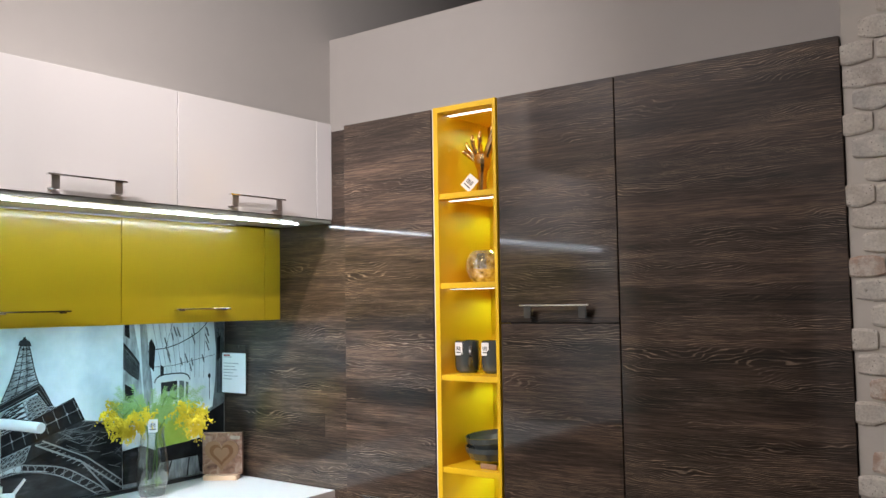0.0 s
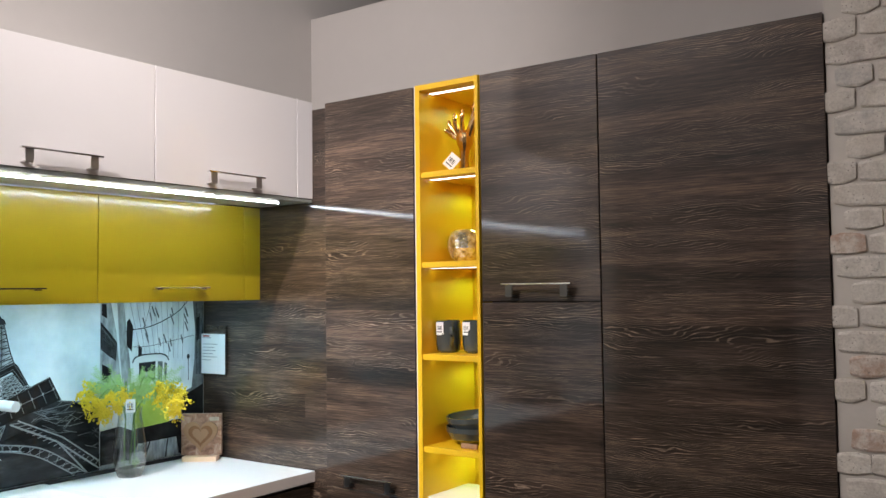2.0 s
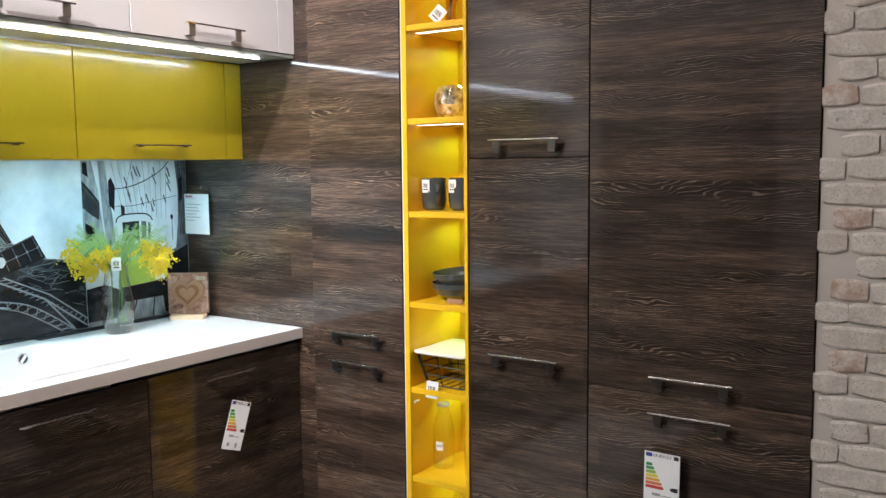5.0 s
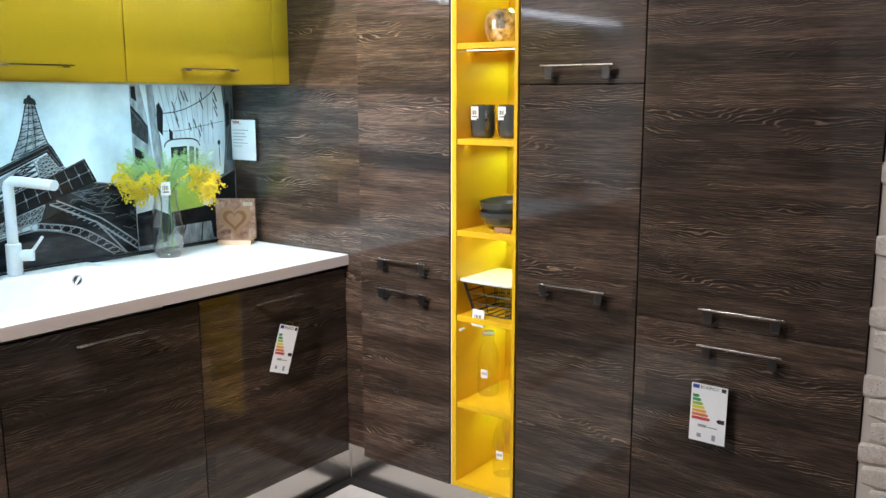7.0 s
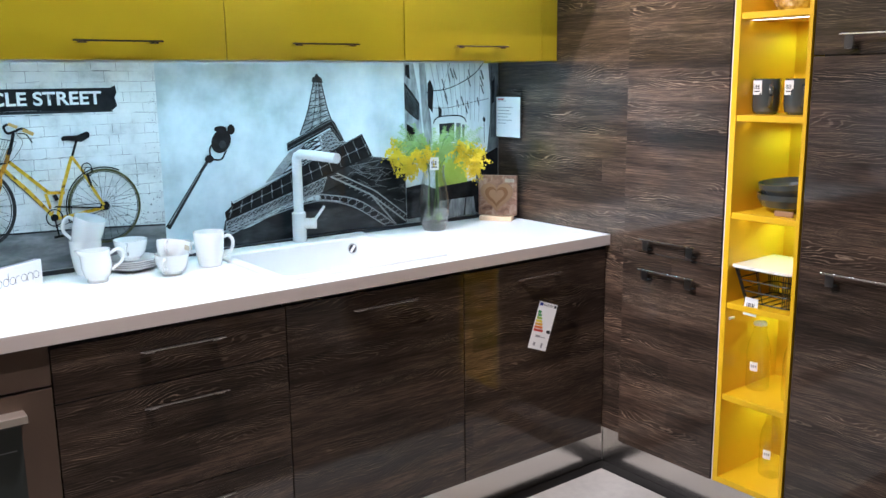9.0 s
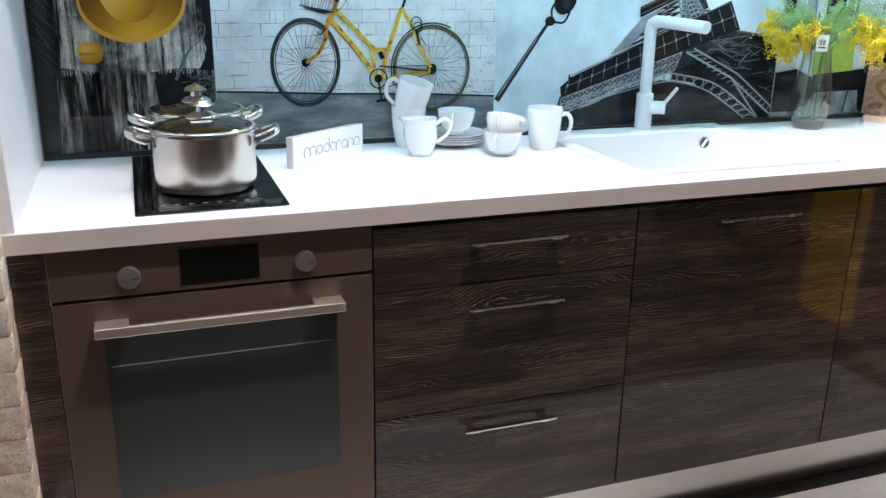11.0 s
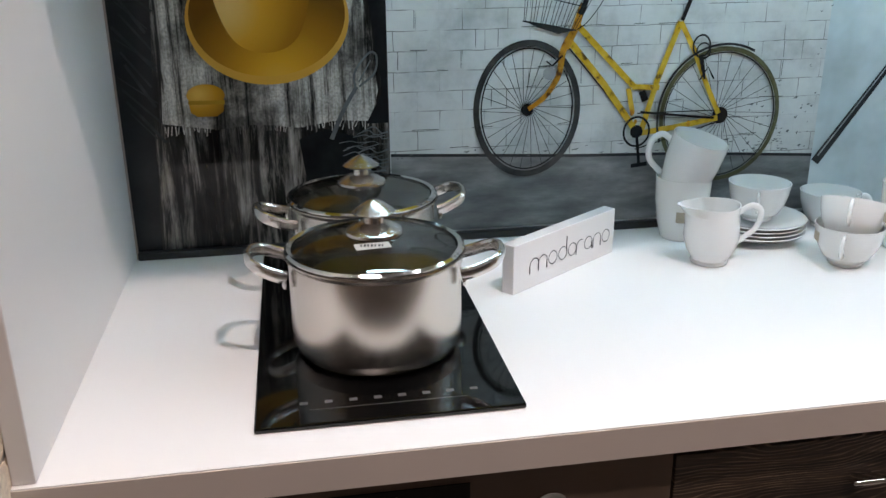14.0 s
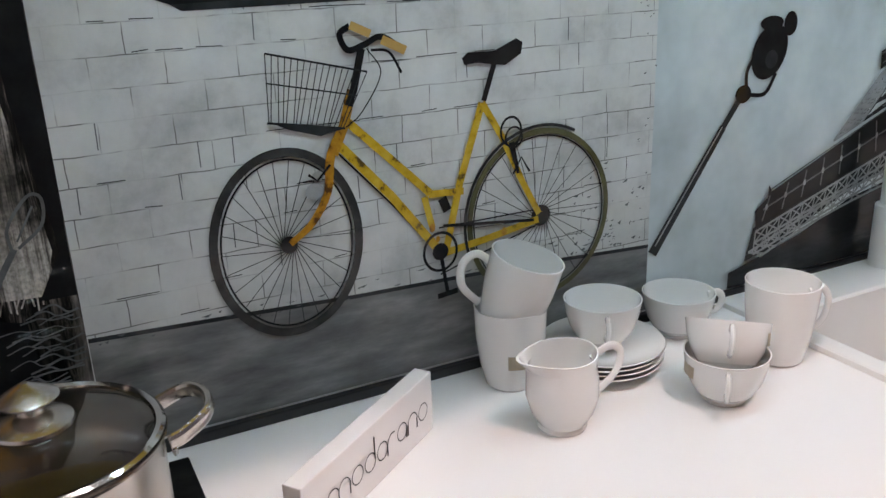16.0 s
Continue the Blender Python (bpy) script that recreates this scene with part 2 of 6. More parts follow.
CHAMPAGNE = brushed("champagne_metal", (0.80, 0.70, 0.60), 0.42, "y")
CERAMIC = scuffed("white_porcelain", (0.82, 0.81, 0.79), 0.12, coat=0.5, amount=0.015, bumpy=0.0)
SINK_WHITE = scuffed("white_composite", (0.73, 0.72, 0.705), 0.4, amount=0.03, scale=200.0, bumpy=0.05)
WALL_GREY = scuffed("warm_grey_wall_paint", (0.52, 0.485, 0.455), 0.85, scale=120.0, amount=0.03, bumpy=0.08)
CEILING_DARK = scuffed("dark_ceiling_paint", (0.10, 0.10, 0.105), 0.9)
BROWN_GLOSS = scuffed("brown_gloss_front", (0.17, 0.12, 0.083), 0.2, coat=0.5, coat_rough=0.1, amount=0.06, bumpy=0.0)
SHELF_GREY = scuffed("satin_grey_glass", (0.34, 0.36, 0.32), 0.3, amount=0.03)
PANEL_WHITE = scuffed("white_side_panel", (0.76, 0.74, 0.73), 0.4, amount=0.02)
PAPER = scuffed("white_paper", (0.80, 0.80, 0.79), 0.7, amount=0.03)
INK = mat("black_ink", (0.02, 0.02, 0.022), 0.6)
GREY_INK = mat("grey_ink", (0.30, 0.30, 0.31), 0.6)
CLEAR = thin_glass("clear_glass", (0.985, 0.99, 0.985), 0.6)
ACRYLIC = glass("clear_acrylic", (0.98, 0.98, 0.98), 0.02, 1.2)
LED_COOL = glow("cool_led", (0.46, 0.82, 1.0), 37.0)
LED_FRONT = glow("neutral_led", (0.86, 0.97, 1.0), 42.0)
LED_TRACK = glow("track_led", (1.0, 0.93, 0.84), 45.0)
LED_NICHE = glow("niche_led", (1.0, 0.98, 0.93), 2.4)
BLACK = scuffed("black_plastic", (0.015, 0.015, 0.016), 0.4)

# ---- building helpers ----
ORIGIN = {}


def thing(name, origin=(0, 0, 0), label="", category="", group="", kind=""):
    ob = new(name)
    ob.empty_display_size = 0.05
    ob.location = origin
    ORIGIN[ob.name] = Vector(origin)
    return tagged(ob, label, category, group, kind)


def finish(bm, smooth=True, angle=0.33):
    bmesh.ops.recalc_face_normals(bm, faces=bm.faces)
    if smooth:
        for f in bm.faces:
            f.smooth = True
        for e in bm.edges:
            if len(e.link_faces) == 2 and e.calc_face_angle(0.0) > angle:
                e.smooth = False


def part(name, bm, material, parent=None, label="", keep=False, smooth=True):
    """Links a bmesh, given in world places, as one mesh object under a thing or a part."""
    finish(bm, smooth)
    root = parent
    while root is not None and root.parent is not None:
        root = root.parent
    if root is not None:
        bmesh.ops.translate(bm, vec=-ORIGIN[root.name], verts=bm.verts)
    me = bpy.data.meshes.new(name)
    bm.to_mesh(me)
    bm.free()
    me.materials.append(material)
    ob = new(name, me)
    ob.parent = parent
    if label:
        ob["label"] = label
    return ob


def solid(name, bm, material, label="", category="", group="", kind=""):
    """A top-level thing of one mesh, with its origin at the middle of its base."""
    finish(bm)
    lo = Vector([min(v.co[i] for v in bm.verts) for i in range(3)])
    hi = Vector([max(v.co[i] for v in bm.verts) for i in range(3)])
    o = Vector(((lo.x + hi.x) / 2, (lo.y + hi.y) / 2, lo.z))
    bmesh.ops.translate(bm, vec=-o, verts=bm.verts)
    me = bpy.data.meshes.new(name)
    bm.to_mesh(me)
    bm.free()
    me.materials.append(material)
    ob = new(name, me)
    ob.location = o
    return tagged(ob, label, category, group, kind)


def box(x0, x1, y0, y1, z0, z1, bevel=0.0, bm=None, segs=2):
    b = bmesh.new()
    bmesh.ops.create_cube(b, size=1.0)
    for v in b.verts:
        v.co = Vector(((x0 + x1) / 2 + v.co.x * (x1 - x0), (y0 + y1) / 2 + v.co.y * (y1 - y0), (z0 + z1) / 2 + v.co.z * (z1 - z0)))
    if bevel:
        bmesh.ops.bevel(b, geom=b.edges, offset=bevel, segments=segs, affect="EDGES", profile=0.5)
    return merge(bm, b)


def merge(bm, b):
    if bm is None:
        return b
    me = bpy.data.meshes.new("tmp")
    b.to_mesh(me)
    b.free()
    bm.from_mesh(me)
    bpy.data.meshes.remove(me)
    return bm


def lathe(profile, cx=0.0, cy=0.0, cz=0.0, seg=40, bm=None):
    """Turns (radius, height) pairs about an upright axis."""
    b = bm or bmesh.new()
    rings = []
    for r, z in profile:
        if r < 1e-6:
            rings.append([b.verts.new((cx, cy, cz + z))])
        else:
            rings.append([b.verts.new((cx + r * math.cos(2 * math.pi * i / seg), cy + r * math.sin(2 * math.pi * i / seg), cz + z)) for i in range(seg)])
    for p, q in zip(rings, rings[1:]):
        for i in range(seg):
            j = (i + 1) % seg
            if len(p) == 1 and len(q) > 1:
                b.faces.new((p[0], q[i], q[j]))
            elif len(q) == 1 and len(p) > 1:
                b.faces.new((p[i], p[j], q[0]))
            elif len(p) > 1:
                b.faces.new((p[i], p[j], q[j], q[i]))
    return b


def smoothed(pts, n=6):
    """A Catmull-Rom line through the points."""
    pts = [Vector(p) for p in pts]
    ext = [2 * pts[0] - pts[1], *pts, 2 * pts[-1] - pts[-2]]
    out = []
    for a, b, c, d in zip(ext, ext[1:], ext[2:], ext[3:]):
        for i in range(n):
            t = i / n
            out.append(0.5 * ((2 * b) + (c - a) * t + (2 * a - 5 * b + 4 * c - d) * t * t + (3 * b - a - 3 * c + d) * t ** 3))
    return out + [pts[-1]]


def tube(pts, radii, seg=10, bm=None, flat=1.0, up=(0, 0, 1)):
    """A round or flattened rod along points, closed at both ends."""
    b = bm or bmesh.new()
    pts = [Vector(p) for p in pts]
    if not isinstance(radii, (list, tuple)):
        radii = [radii] * len(pts)
    rings = []
    for i, p in enumerate(pts):
        d = (pts[min(i + 1, len(pts) - 1)] - pts[max(i - 1, 0)]).normalized()
        s = d.cross(Vector(up))
        s = s.normalized() if s.length > 1e-4 else d.orthogonal().normalized()
        u = s.cross(d)
        rings.append([b.verts.new(p + radii[i] * (s * math.cos(a) * flat + u * math.sin(a))) for a in (2 * math.pi * k / seg for k in range(seg))])
    for p, q in zip(rings, rings[1:]):
        for i in range(seg):
            j = (i + 1) % seg
            b.faces.new((p[i], p[j], q[j], q[i]))
    b.faces.new(rings[0][::-1])
    b.faces.new(rings[-1])
    return b


def disc_x(x, y, z, r, depth, bm=None, seg=32, bevel=0.0):
    """A short cylinder whose axis runs along x, from x to x + depth."""
    b = bmesh.new()
    bmesh.ops.create_cone(b, cap_ends=True, segments=seg, radius1=r, radius2=r, depth=depth)
    if bevel:
        bmesh.ops.bevel(b, geom=[e for e in b.edges if abs(e.verts[0].co.z - e.verts[1].co.z) < 1e-6], offset=bevel, segments=2, affect="EDGES")
    bmesh.ops.transform(b, matrix=Matrix.Translation((x + depth / 2, y, z)) @ Matrix.Rotation(math.pi / 2, 4, "Y"), verts=b.verts)
    return merge(bm, b)

# ---- the shell of the show kitchen ----
SPLASH_X, FRONT_X, TOP_Z = -2.774, -2.177, 0.90
TALL_Y, FILLER_Y = 2.264, 2.3215
# unseen brown floor, added so that the lower fronts mirror something dark
solid("floor", box(-2.9, 4.2, -4.2, 6.2, -0.05, -0.004), FLOOR_DARK, "unseen dark brown floor beyond the pale inlay", "floor", kind="structure")
solid("floor_inlay", box(-2.785, -1.5, -0.28, 2.956, -0.0035, 0.0), FLOOR, "pale stone-look floor in front of the kitchen", "floor", kind="structure")
solid("ceiling", box(-2.9, 4.2, -4.2, 6.2, 3.7, 3.8), CEILING_DARK, "dark grey showroom ceiling", "ceiling", kind="structure")
# unseen dark stretch of wall, added to dim what the fridge doors mirror
solid("unseen_dark_wall", box(-2.95, -2.785, -4.2, -0.2565, 0.0, 3.7), CEILING_DARK, "unseen dark wall past the brick pier, added to dim the tall doors' reflections", "wall", kind="structure")
solid("wall_west", box(-2.95, -2.785, -0.256, 6.2, 0.0, 3.7), WALL_GREY, "warm grey painted wall behind the kitchen", "wall", kind="structure")
solid("wall_north", box(-2.785, 0.9, 2.956, 3.056, 0.0, 2.815), WALL_GREY, "warm grey partition wall above the tall units", "wall", kind="structure")
solid("wall_far_north", box(-2.785, 4.2, 6.1, 6.2, 0.0, 3.7), CEILING_DARK, "dark far wall", "wall", kind="structure")
solid("wall_east", box(4.1, 4.2, -4.1, 6.1, 0.0, 3.7), CEILING_DARK, "dark grey wall", "wall", kind="structure")
solid("wall_south", box(-2.785, 4.1, -4.2, -4.1, 0.0, 3.7), WALL_GREY, "warm grey wall", "wall", kind="structure")

# lamp heads on a track over the aisle
for k, (lx, ly) in enumerate([(-1.25 + 0.9 * (k % 3), -1.3 + 0.75 * (k // 3)) for k in range(12)]):
    head = thing("track_lamp", (lx, ly, 3.45), "small white cylindrical track lamp under the dark ceiling", "lamp", "track lamps")
    part("housing", lathe([(0.045, 0.0), (0.055, 0.0), (0.055, 0.14), (0.012, 0.15), (0.012, 0.249), (0, 0.249)], lx, ly, 3.45, 20), PANEL_WHITE, head)
    part("lens", lathe([(0, 0.006), (0.046, 0.006), (0.046, 0.009), (0, 0.009)], lx, ly, 3.45, 20), LED_TRACK, head, "glowing warm lens")

# plinths
solid("plinth_west", box(-2.235, -2.22, -0.225, 2.3725, 0.0, 0.155, 0.001), ALU, "brushed aluminium plinth under the base units", "plinth", kind="structure")
solid("plinth_north", box(-2.219, -0.405, 2.3735, 2.3885, 0.0, 0.18, 0.001), ALU, "brushed aluminium plinth under the tall units", "plinth", kind="structure")

# shade and dark reflections at the plinths' foot, laid on as black strips
solid("plinth_shade", box(-2.2195, -2.172, -0.225, 2.3725, 0.0002, 0.003, 0.001), SHADOW_GAP, "black strip standing in for the shade in front of the plinth", "trim", kind="structure")
solid("plinth_shade_north", box(-2.1715, -0.405, 2.318, 2.3725, 0.0002, 0.003, 0.001), SHADOW_GAP, "black strip standing in for the shade under the tall units", "trim", kind="structure")

# ---- handles ----


def handle_bm(axis, c0, c1, z, face, out=0.03, hanging=False):
    """A flat bar on two plate legs that run back to the front, or hang below the bar first. axis: the way along which it runs; face: the front's plane."""
    leg, drop = 0.024, 0.034
    bm = box(0.0, 0.013, 0.0, c1 - c0, -0.0025, 0.0025, 0.0008)
    bmesh.ops.translate(bm, vec=(out - 0.013, 0, 0), verts=bm.verts)
    for a in (0.012, c1 - c0 - 0.012 - leg):
        if hanging:
            box(out - 0.009, out - 0.006, a, a + leg, -drop, -0.0026, 0.0006, bm)
            box(0.0004, out - 0.0065, a + 0.001, a + leg - 0.001, -drop - 0.003, -drop, 0.0004, bm)
        else:
            box(0.0004, out - 0.004, a, a + leg, -0.0065, -0.0026, 0.0006, bm)
    if hanging:
        bm.normal_update()
        for f in bm.faces:
            if f.calc_center_median().z < -0.0027:
                f.material_index = 1
    m = Matrix.Translation((face, c0, z)) if axis == "y" else Matrix.Translation((c0, face, z)) @ Matrix(((0, 1, 0, 0), (-1, 0, 0, 0), (0, 0, 1, 0), (0, 0, 0, 1)))
    bmesh.ops.transform(bm, matrix=m, verts=bm.verts)
    return bm


# ---- base run ----
def base_unit(name, y0, y1, fronts, label, handles, top=0.858):
    """fronts: (z0, z1) pairs; handles: (front number, y0, y1, z)."""
    u = thing(name, (FRONT_X - 0.28, (y0 + y1) / 2, 0.0), label, "cabinet", "base units along the wall")
    part("body", box(-2.76, FRONT_X - 0.0215, y0 + 0.0005, y1 - 0.0005, 0.158, top), SHADOW_GAP, u)
    made = []
    for z0, z1 in fronts:
        kind = "drawer_front" if len(fronts) > 1 else "door"
        made.append(part(kind, box(FRONT_X - 0.020, FRONT_X, y0 + 0.0018, y1 - 0.0018, z0 + 0.0015, z1 - 0.0015, 0.001), WOOD, u))
    for k, a, b, z in handles:
        part("handle", handle_bm("y", a, b, z, FRONT_X), CHROME, made[k], "flat chrome bar handle")
    return u


solid("filler_strip", box(FRONT_X - 0.02, FRONT_X - 0.002, -0.224, -0.1665, 0.14, 0.858, 0.001), WOOD, "dark oak filler strip beside the oven", "filler", kind="structure")
base_unit("drawer_cabinet", 0.434, 1.041, ((0.14, 0.418), (0.418, 0.711), (0.711, 0.848)), "dark oak gloss base cabinet with three drawers",
          ((2, 0.633, 0.856, 0.806), (1, 0.633, 0.856, 0.661), (0, 0.633, 0.856, 0.371)))
base_unit("sink_cabinet", 1.041, 1.664, ((0.14, 0.848),), "dark oak gloss base cabinet under the sink", ((0, 1.241, 1.466, 0.806),), 0.735)
base_unit("dishwasher_cabinet", 1.664, 2.319, ((0.14, 0.848),), "dark oak gloss dishwasher front with an energy label", ((0, 1.868, 2.075, 0.80),))


def slab_with_hole(x0, x1, y0, y1, z0, z1, hx0, hx1, hy0, hy1):
    bm = bmesh.new()
    xs, ys = (x0, hx0, hx1, x1), (y0, hy0, hy1, y1)
    v = {(i, j, k): bm.verts.new((xs[i], ys[j], (z0, z1)[k])) for i in range(4) for j in range(4) for k in range(2)}
    for i in range(3):
        for j in range(3):
            if (i, j) != (1, 1):
                for k in range(2):
                    bm.faces.new([v[i, j, k], v[i + 1, j, k], v[i + 1, j + 1, k], v[i, j + 1, k]])
    for a in range(3):
        for j in (0, 3):
            bm.faces.new([v[a, j, 0], v[a + 1, j, 0], v[a + 1, j, 1], v[a, j, 1]])
            bm.faces.new([v[j, a, 0], v[j, a + 1, 0], v[j, a + 1, 1], v[j, a, 1]])
    for j in (1, 2):
        bm.faces.new([v[1, j, 0], v[2, j, 0], v[2, j, 1], v[1, j, 1]])
        bm.faces.new([v[j, 1, 0], v[j, 2, 0], v[j, 2, 1], v[j, 1, 1]])
    return bm


SINK = (-2.762, -2.232, 1.06, 1.65)
worktop = thing("worktop", (-2.46, 1.03, 0.86), "long white kitchen worktop with a pale beige front edge", "worktop")
part("slab", slab_with_hole(-2.772, -2.1615, -0.225, 2.321, 0.862, TOP_Z, SINK[0] + 0.02, SINK[1] - 0.02, SINK[2] + 0.02, SINK[3] - 0.02), WORKTOP, worktop)
part("front_edge", box(-2.1613, -2.16, -0.225, 2.321, 0.8625, 0.8985), EDGE_BEIGE, worktop, "pale beige edge band")
solid("side_panel", box(-2.774, -2.166, -0.225, -0.2035, TOP_Z + 0.0005, 2.23, 0.0015), PANEL_WHITE, "white upright side panel standing on the worktop", "panel", kind="structure")
solid("splash_seal", box(SPLASH_X + 0.0001, SPLASH_X + 0.012, -0.2, 2.32, TOP_Z + 0.0002, TOP_Z + 0.013, 0.002), BLACK, "black sealing strip behind the worktop", "trim", kind="structure")

# ---- tall run ----
solid("tall_filler_panel", box(-2.773, -2.053, FILLER_Y, FILLER_Y + 0.02, 0.165, 2.203, 0.001), WOOD, "dark oak filler panel between worktop and tall units", "panel", kind="structure")


def tall_unit(name, x0, x1, fronts, label, handles):
    u = thing(name, ((x0 + x1) / 2, 2.57, 0.0), label, "cabinet", "tall units")
    part("body", box(x0 + 0.001, x1 - 0.001, FILLER_Y, 2.86, 0.17, 2.2), SHADOW_GAP, u)
    made = [part("door", box(x0 + 0.0018, x1 - 0.0018, TALL_Y, TALL_Y + 0.021, z0 + 0.0015, z1 - 0.0015, 0.0012), WOOD, u) for z0, z1 in fronts]
    for k, a, b, z in handles:
        h = part("handle", handle_bm("x", a, b, z, TALL_Y, 0.035, True), STEEL, made[k], "flat chrome bar handle")
        # leg plates coloured dark for the dark surroundings that their chrome mirrors
        h.data.materials.append(LEG_REFLECTION)
    return u


tall_unit("corner_tall_cabinet", -2.05, -1.657, ((0.165, 0.873), (0.873, 2.203)), "narrow dark oak tall cabinet with two doors",
          ((1, -1.956, -1.733, 0.923), (0, -1.956, -1.733, 0.821)))
tall_unit("larder_cabinet", -1.4, -1.003, ((0.165, 1.502), (1.502, 2.203)), "dark oak tall larder cabinet with two doors",
          ((1, -1.311, -1.082, 1.555), (0, -1.316, -1.087, 0.917)))
tall_unit("fridge_cabinet", -1.003, -0.404, ((0.165, 0.861), (0.861, 2.203)), "dark oak built-in fridge front with two doors",
          ((1, -0.812, -0.59, 0.913), (0, -0.813, -0.592, 0.814)))

# ---- open shelf unit ----
SHELVES = (0.469, 0.766, 1.046, 1.337, 1.630, 1.919)
NX0, NX1, NY0, NY1, NZ0, NZ1 = -1.645, -1.402, 2.258, 2.565, 0.172, 2.203
shelf_unit = thing("shelf_unit", ((NX0 + NX1) / 2, 2.41, NZ0), "tall narrow open shelf unit in bright yellow laminate", "shelf unit")
part("side", box(NX0, NX0 + 0.018, NY0, NY1, NZ0, NZ1, 0.0008), NICHE_YELLOW, shelf_unit)
part("side", box(NX1 - 0.012, NX1, NY0, NY1, NZ0, NZ1, 0.0008), NICHE_YELLOW, shelf_unit)
part("back", box(NX0 + 0.018, NX1 - 0.012, NY1 - 0.01, NY1 - 0.001, NZ0 + 0.001, NZ1 - 0.001), NICHE_YELLOW, shelf_unit)
part("top", box(NX0 + 0.018, NX1 - 0.012, NY0 + 0.0005, NY1 - 0.011, NZ1 - 0.018, NZ1 - 0.0005), NICHE_YELLOW, shelf_unit)
part("bottom", box(NX0 + 0.018, NX1 - 0.012, NY0 + 0.0005, NY1 - 0.011, NZ0 + 0.0005, NZ0 + 0.018), NICHE_YELLOW, shelf_unit)
for sz in SHELVES:
    part("shelf", box(NX0 + 0.0183, NX1 - 0.0123, NY0 + 0.004, NY1 - 0.011, sz - 0.018, sz, 0.0008), NICHE_YELLOW, shelf_unit)
part("edge_band", box(NX0 - 0.0055, NX0 - 0.0005, NY0 + 0.003, NY0 + 0.05, NZ0, NZ1), EDGE_BEIGE, shelf_unit, "thin beige edge strip")
for sz in (*SHELVES, NZ1 - 0.001):
    u = sz - 0.018
    lamp = thing("shelf_led", ((NX0 + NX1) / 2, NY0 + 0.03, u - 0.012), "slim aluminium led bar under a yellow shelf", "lamp", "shelf led bars")
    part("profile", box(NX0 + 0.02, NX1 - 0.014, NY0 + 0.046, NY0 + 0.070, u - 0.0014, u - 0.0003), ALU, lamp)
    part("diffuser", box(NX0 + 0.022, NX1 - 0.016, NY0 + 0.048, NY0 + 0.068, u - 0.0022, u - 0.0015), LED_NICHE, lamp, "glowing warm white diffuser")
    d = bpy.data.lights.new("shelf_spot", "SPOT")
    d.energy, d.color, d.spot_size, d.spot_blend, d.shadow_soft_size = 0.76, (0.54, 1.0, 0.42), radians(168), 0.4, 0.008
    s = new("shelf_spot", d)
    s.matrix_basis = look(((NX0 + NX1) / 2 + 0.01, NY1 - 0.055, u - 0.011), ((NX0 + NX1) / 2 + 0.01, NY1 - 0.055, u - 0.3))

# ---- upper cabinets ----
WX, YX = -2.164, -2.442
WSEAMS = (-0.2, 0.41, 1.029, 1.648, 2.243)
for a, b in zip(WSEAMS, WSEAMS[1:]):
    u = thing("white_wall_cabinet", (-2.47, (a + b) / 2, 1.875), "white gloss lift-up wall cabinet", "cabinet", "white wall cabinets")
    part("body", box(-2.77, WX - 0.021, a + 0.001, b - 0.001, 1.882, 2.228), CARCASS, u)
    dr = part("door", box(WX - 0.020, WX, a + 0.0015, b - 0.0015, 1.876, 2.23, 0.0012), WHITE_LACQUER, u)
    c = (a + b) / 2
    h = part("handle", handle_bm("y", c - 0.118, c + 0.118, 1.925, WX, 0.033, True), CHROME, dr, "flat chrome bar handle")
    h.data.materials.append(SATIN)
solid("white_end_filler", box(-2.6, WX, 2.2445, 2.3205, 1.876, 2.23, 0.001), WHITE_LACQUER, "white gloss filler strip beside the wall cabinets", "filler", kind="structure")

YSEAMS = (-0.19, 0.42, 1.03, 1.639, 2.243)
for a, b in zip(YSEAMS, YSEAMS[1:]):
    u = thing("yellow_wall_cabinet", (-2.6, (a + b) / 2, 1.51), "mustard yellow gloss wall cabinet", "cabinet", "yellow wall cabinets")
    part("body", box(-2.772, YX - 0.021, a + 0.001, b - 0.001, 1.5235, 1.858), YELLOW_LACQUER, u)
    dr = part("door", box(YX - 0.020, YX, a + 0.0015, b - 0.0015, 1.512, 1.86, 0.0012), YELLOW_LACQUER, u)
    c = (a + b) / 2
    part("handle", handle_bm("y", c - 0.115, c + 0.115, 1.559, YX, 0.035), CHROME, dr, "flat chrome bar handle")
solid("yellow_end_filler", box(-2.772, YX, 2.2445, 2.3205, 1.512, 1.86, 0.001), YELLOW_LACQUER, "mustard gloss filler strip beside the wall cabinets", "filler", kind="structure")

# light shelf below the white cabinets
canopy = thing("light_canopy", (-2.3, 1.04, 1.862), "thin glass light shelf with led strips under the white cabinets", "lamp")
part("glass_shelf", box(-2.438, -2.168, -0.2, 2.32, 1.8635, 1.8745, 0.001), SHELF_GREY, canopy)
part("led_strip", box(-2.260, -2.250, -0.15, 2.235, 1.8600, 1.863), LED_FRONT, canopy, "bright neutral white led strip")
part("back_profile", box(-2.4385, -2.4325, -0.15, 2.10, 1.8585, 1.863), PANEL_WHITE, canopy, "fine white profile")
under = thing("under_cabinet_light", (-2.48, 1.0, 1.5155), "long cool white led strip under the yellow cabinets", "lamp")
part("profile", box(-2.50, -2.463, -0.15, 2.28, 1.5190, 1.5232), ALU, under)
part("diffuser", box(-2.497, -2.466, 0.1, 2.275, 1.5155, 1.5188), LED_COOL, under, "glowing cool white diffuser")

# ---- printed glass splashback ----
mural = thing("printed_splashback", (SPLASH_X, 1.04, TOP_Z), "glossy printed glass splashback with coffee, bicycle, tower and tram photographs", "splashback")
LAYER = 0.0006


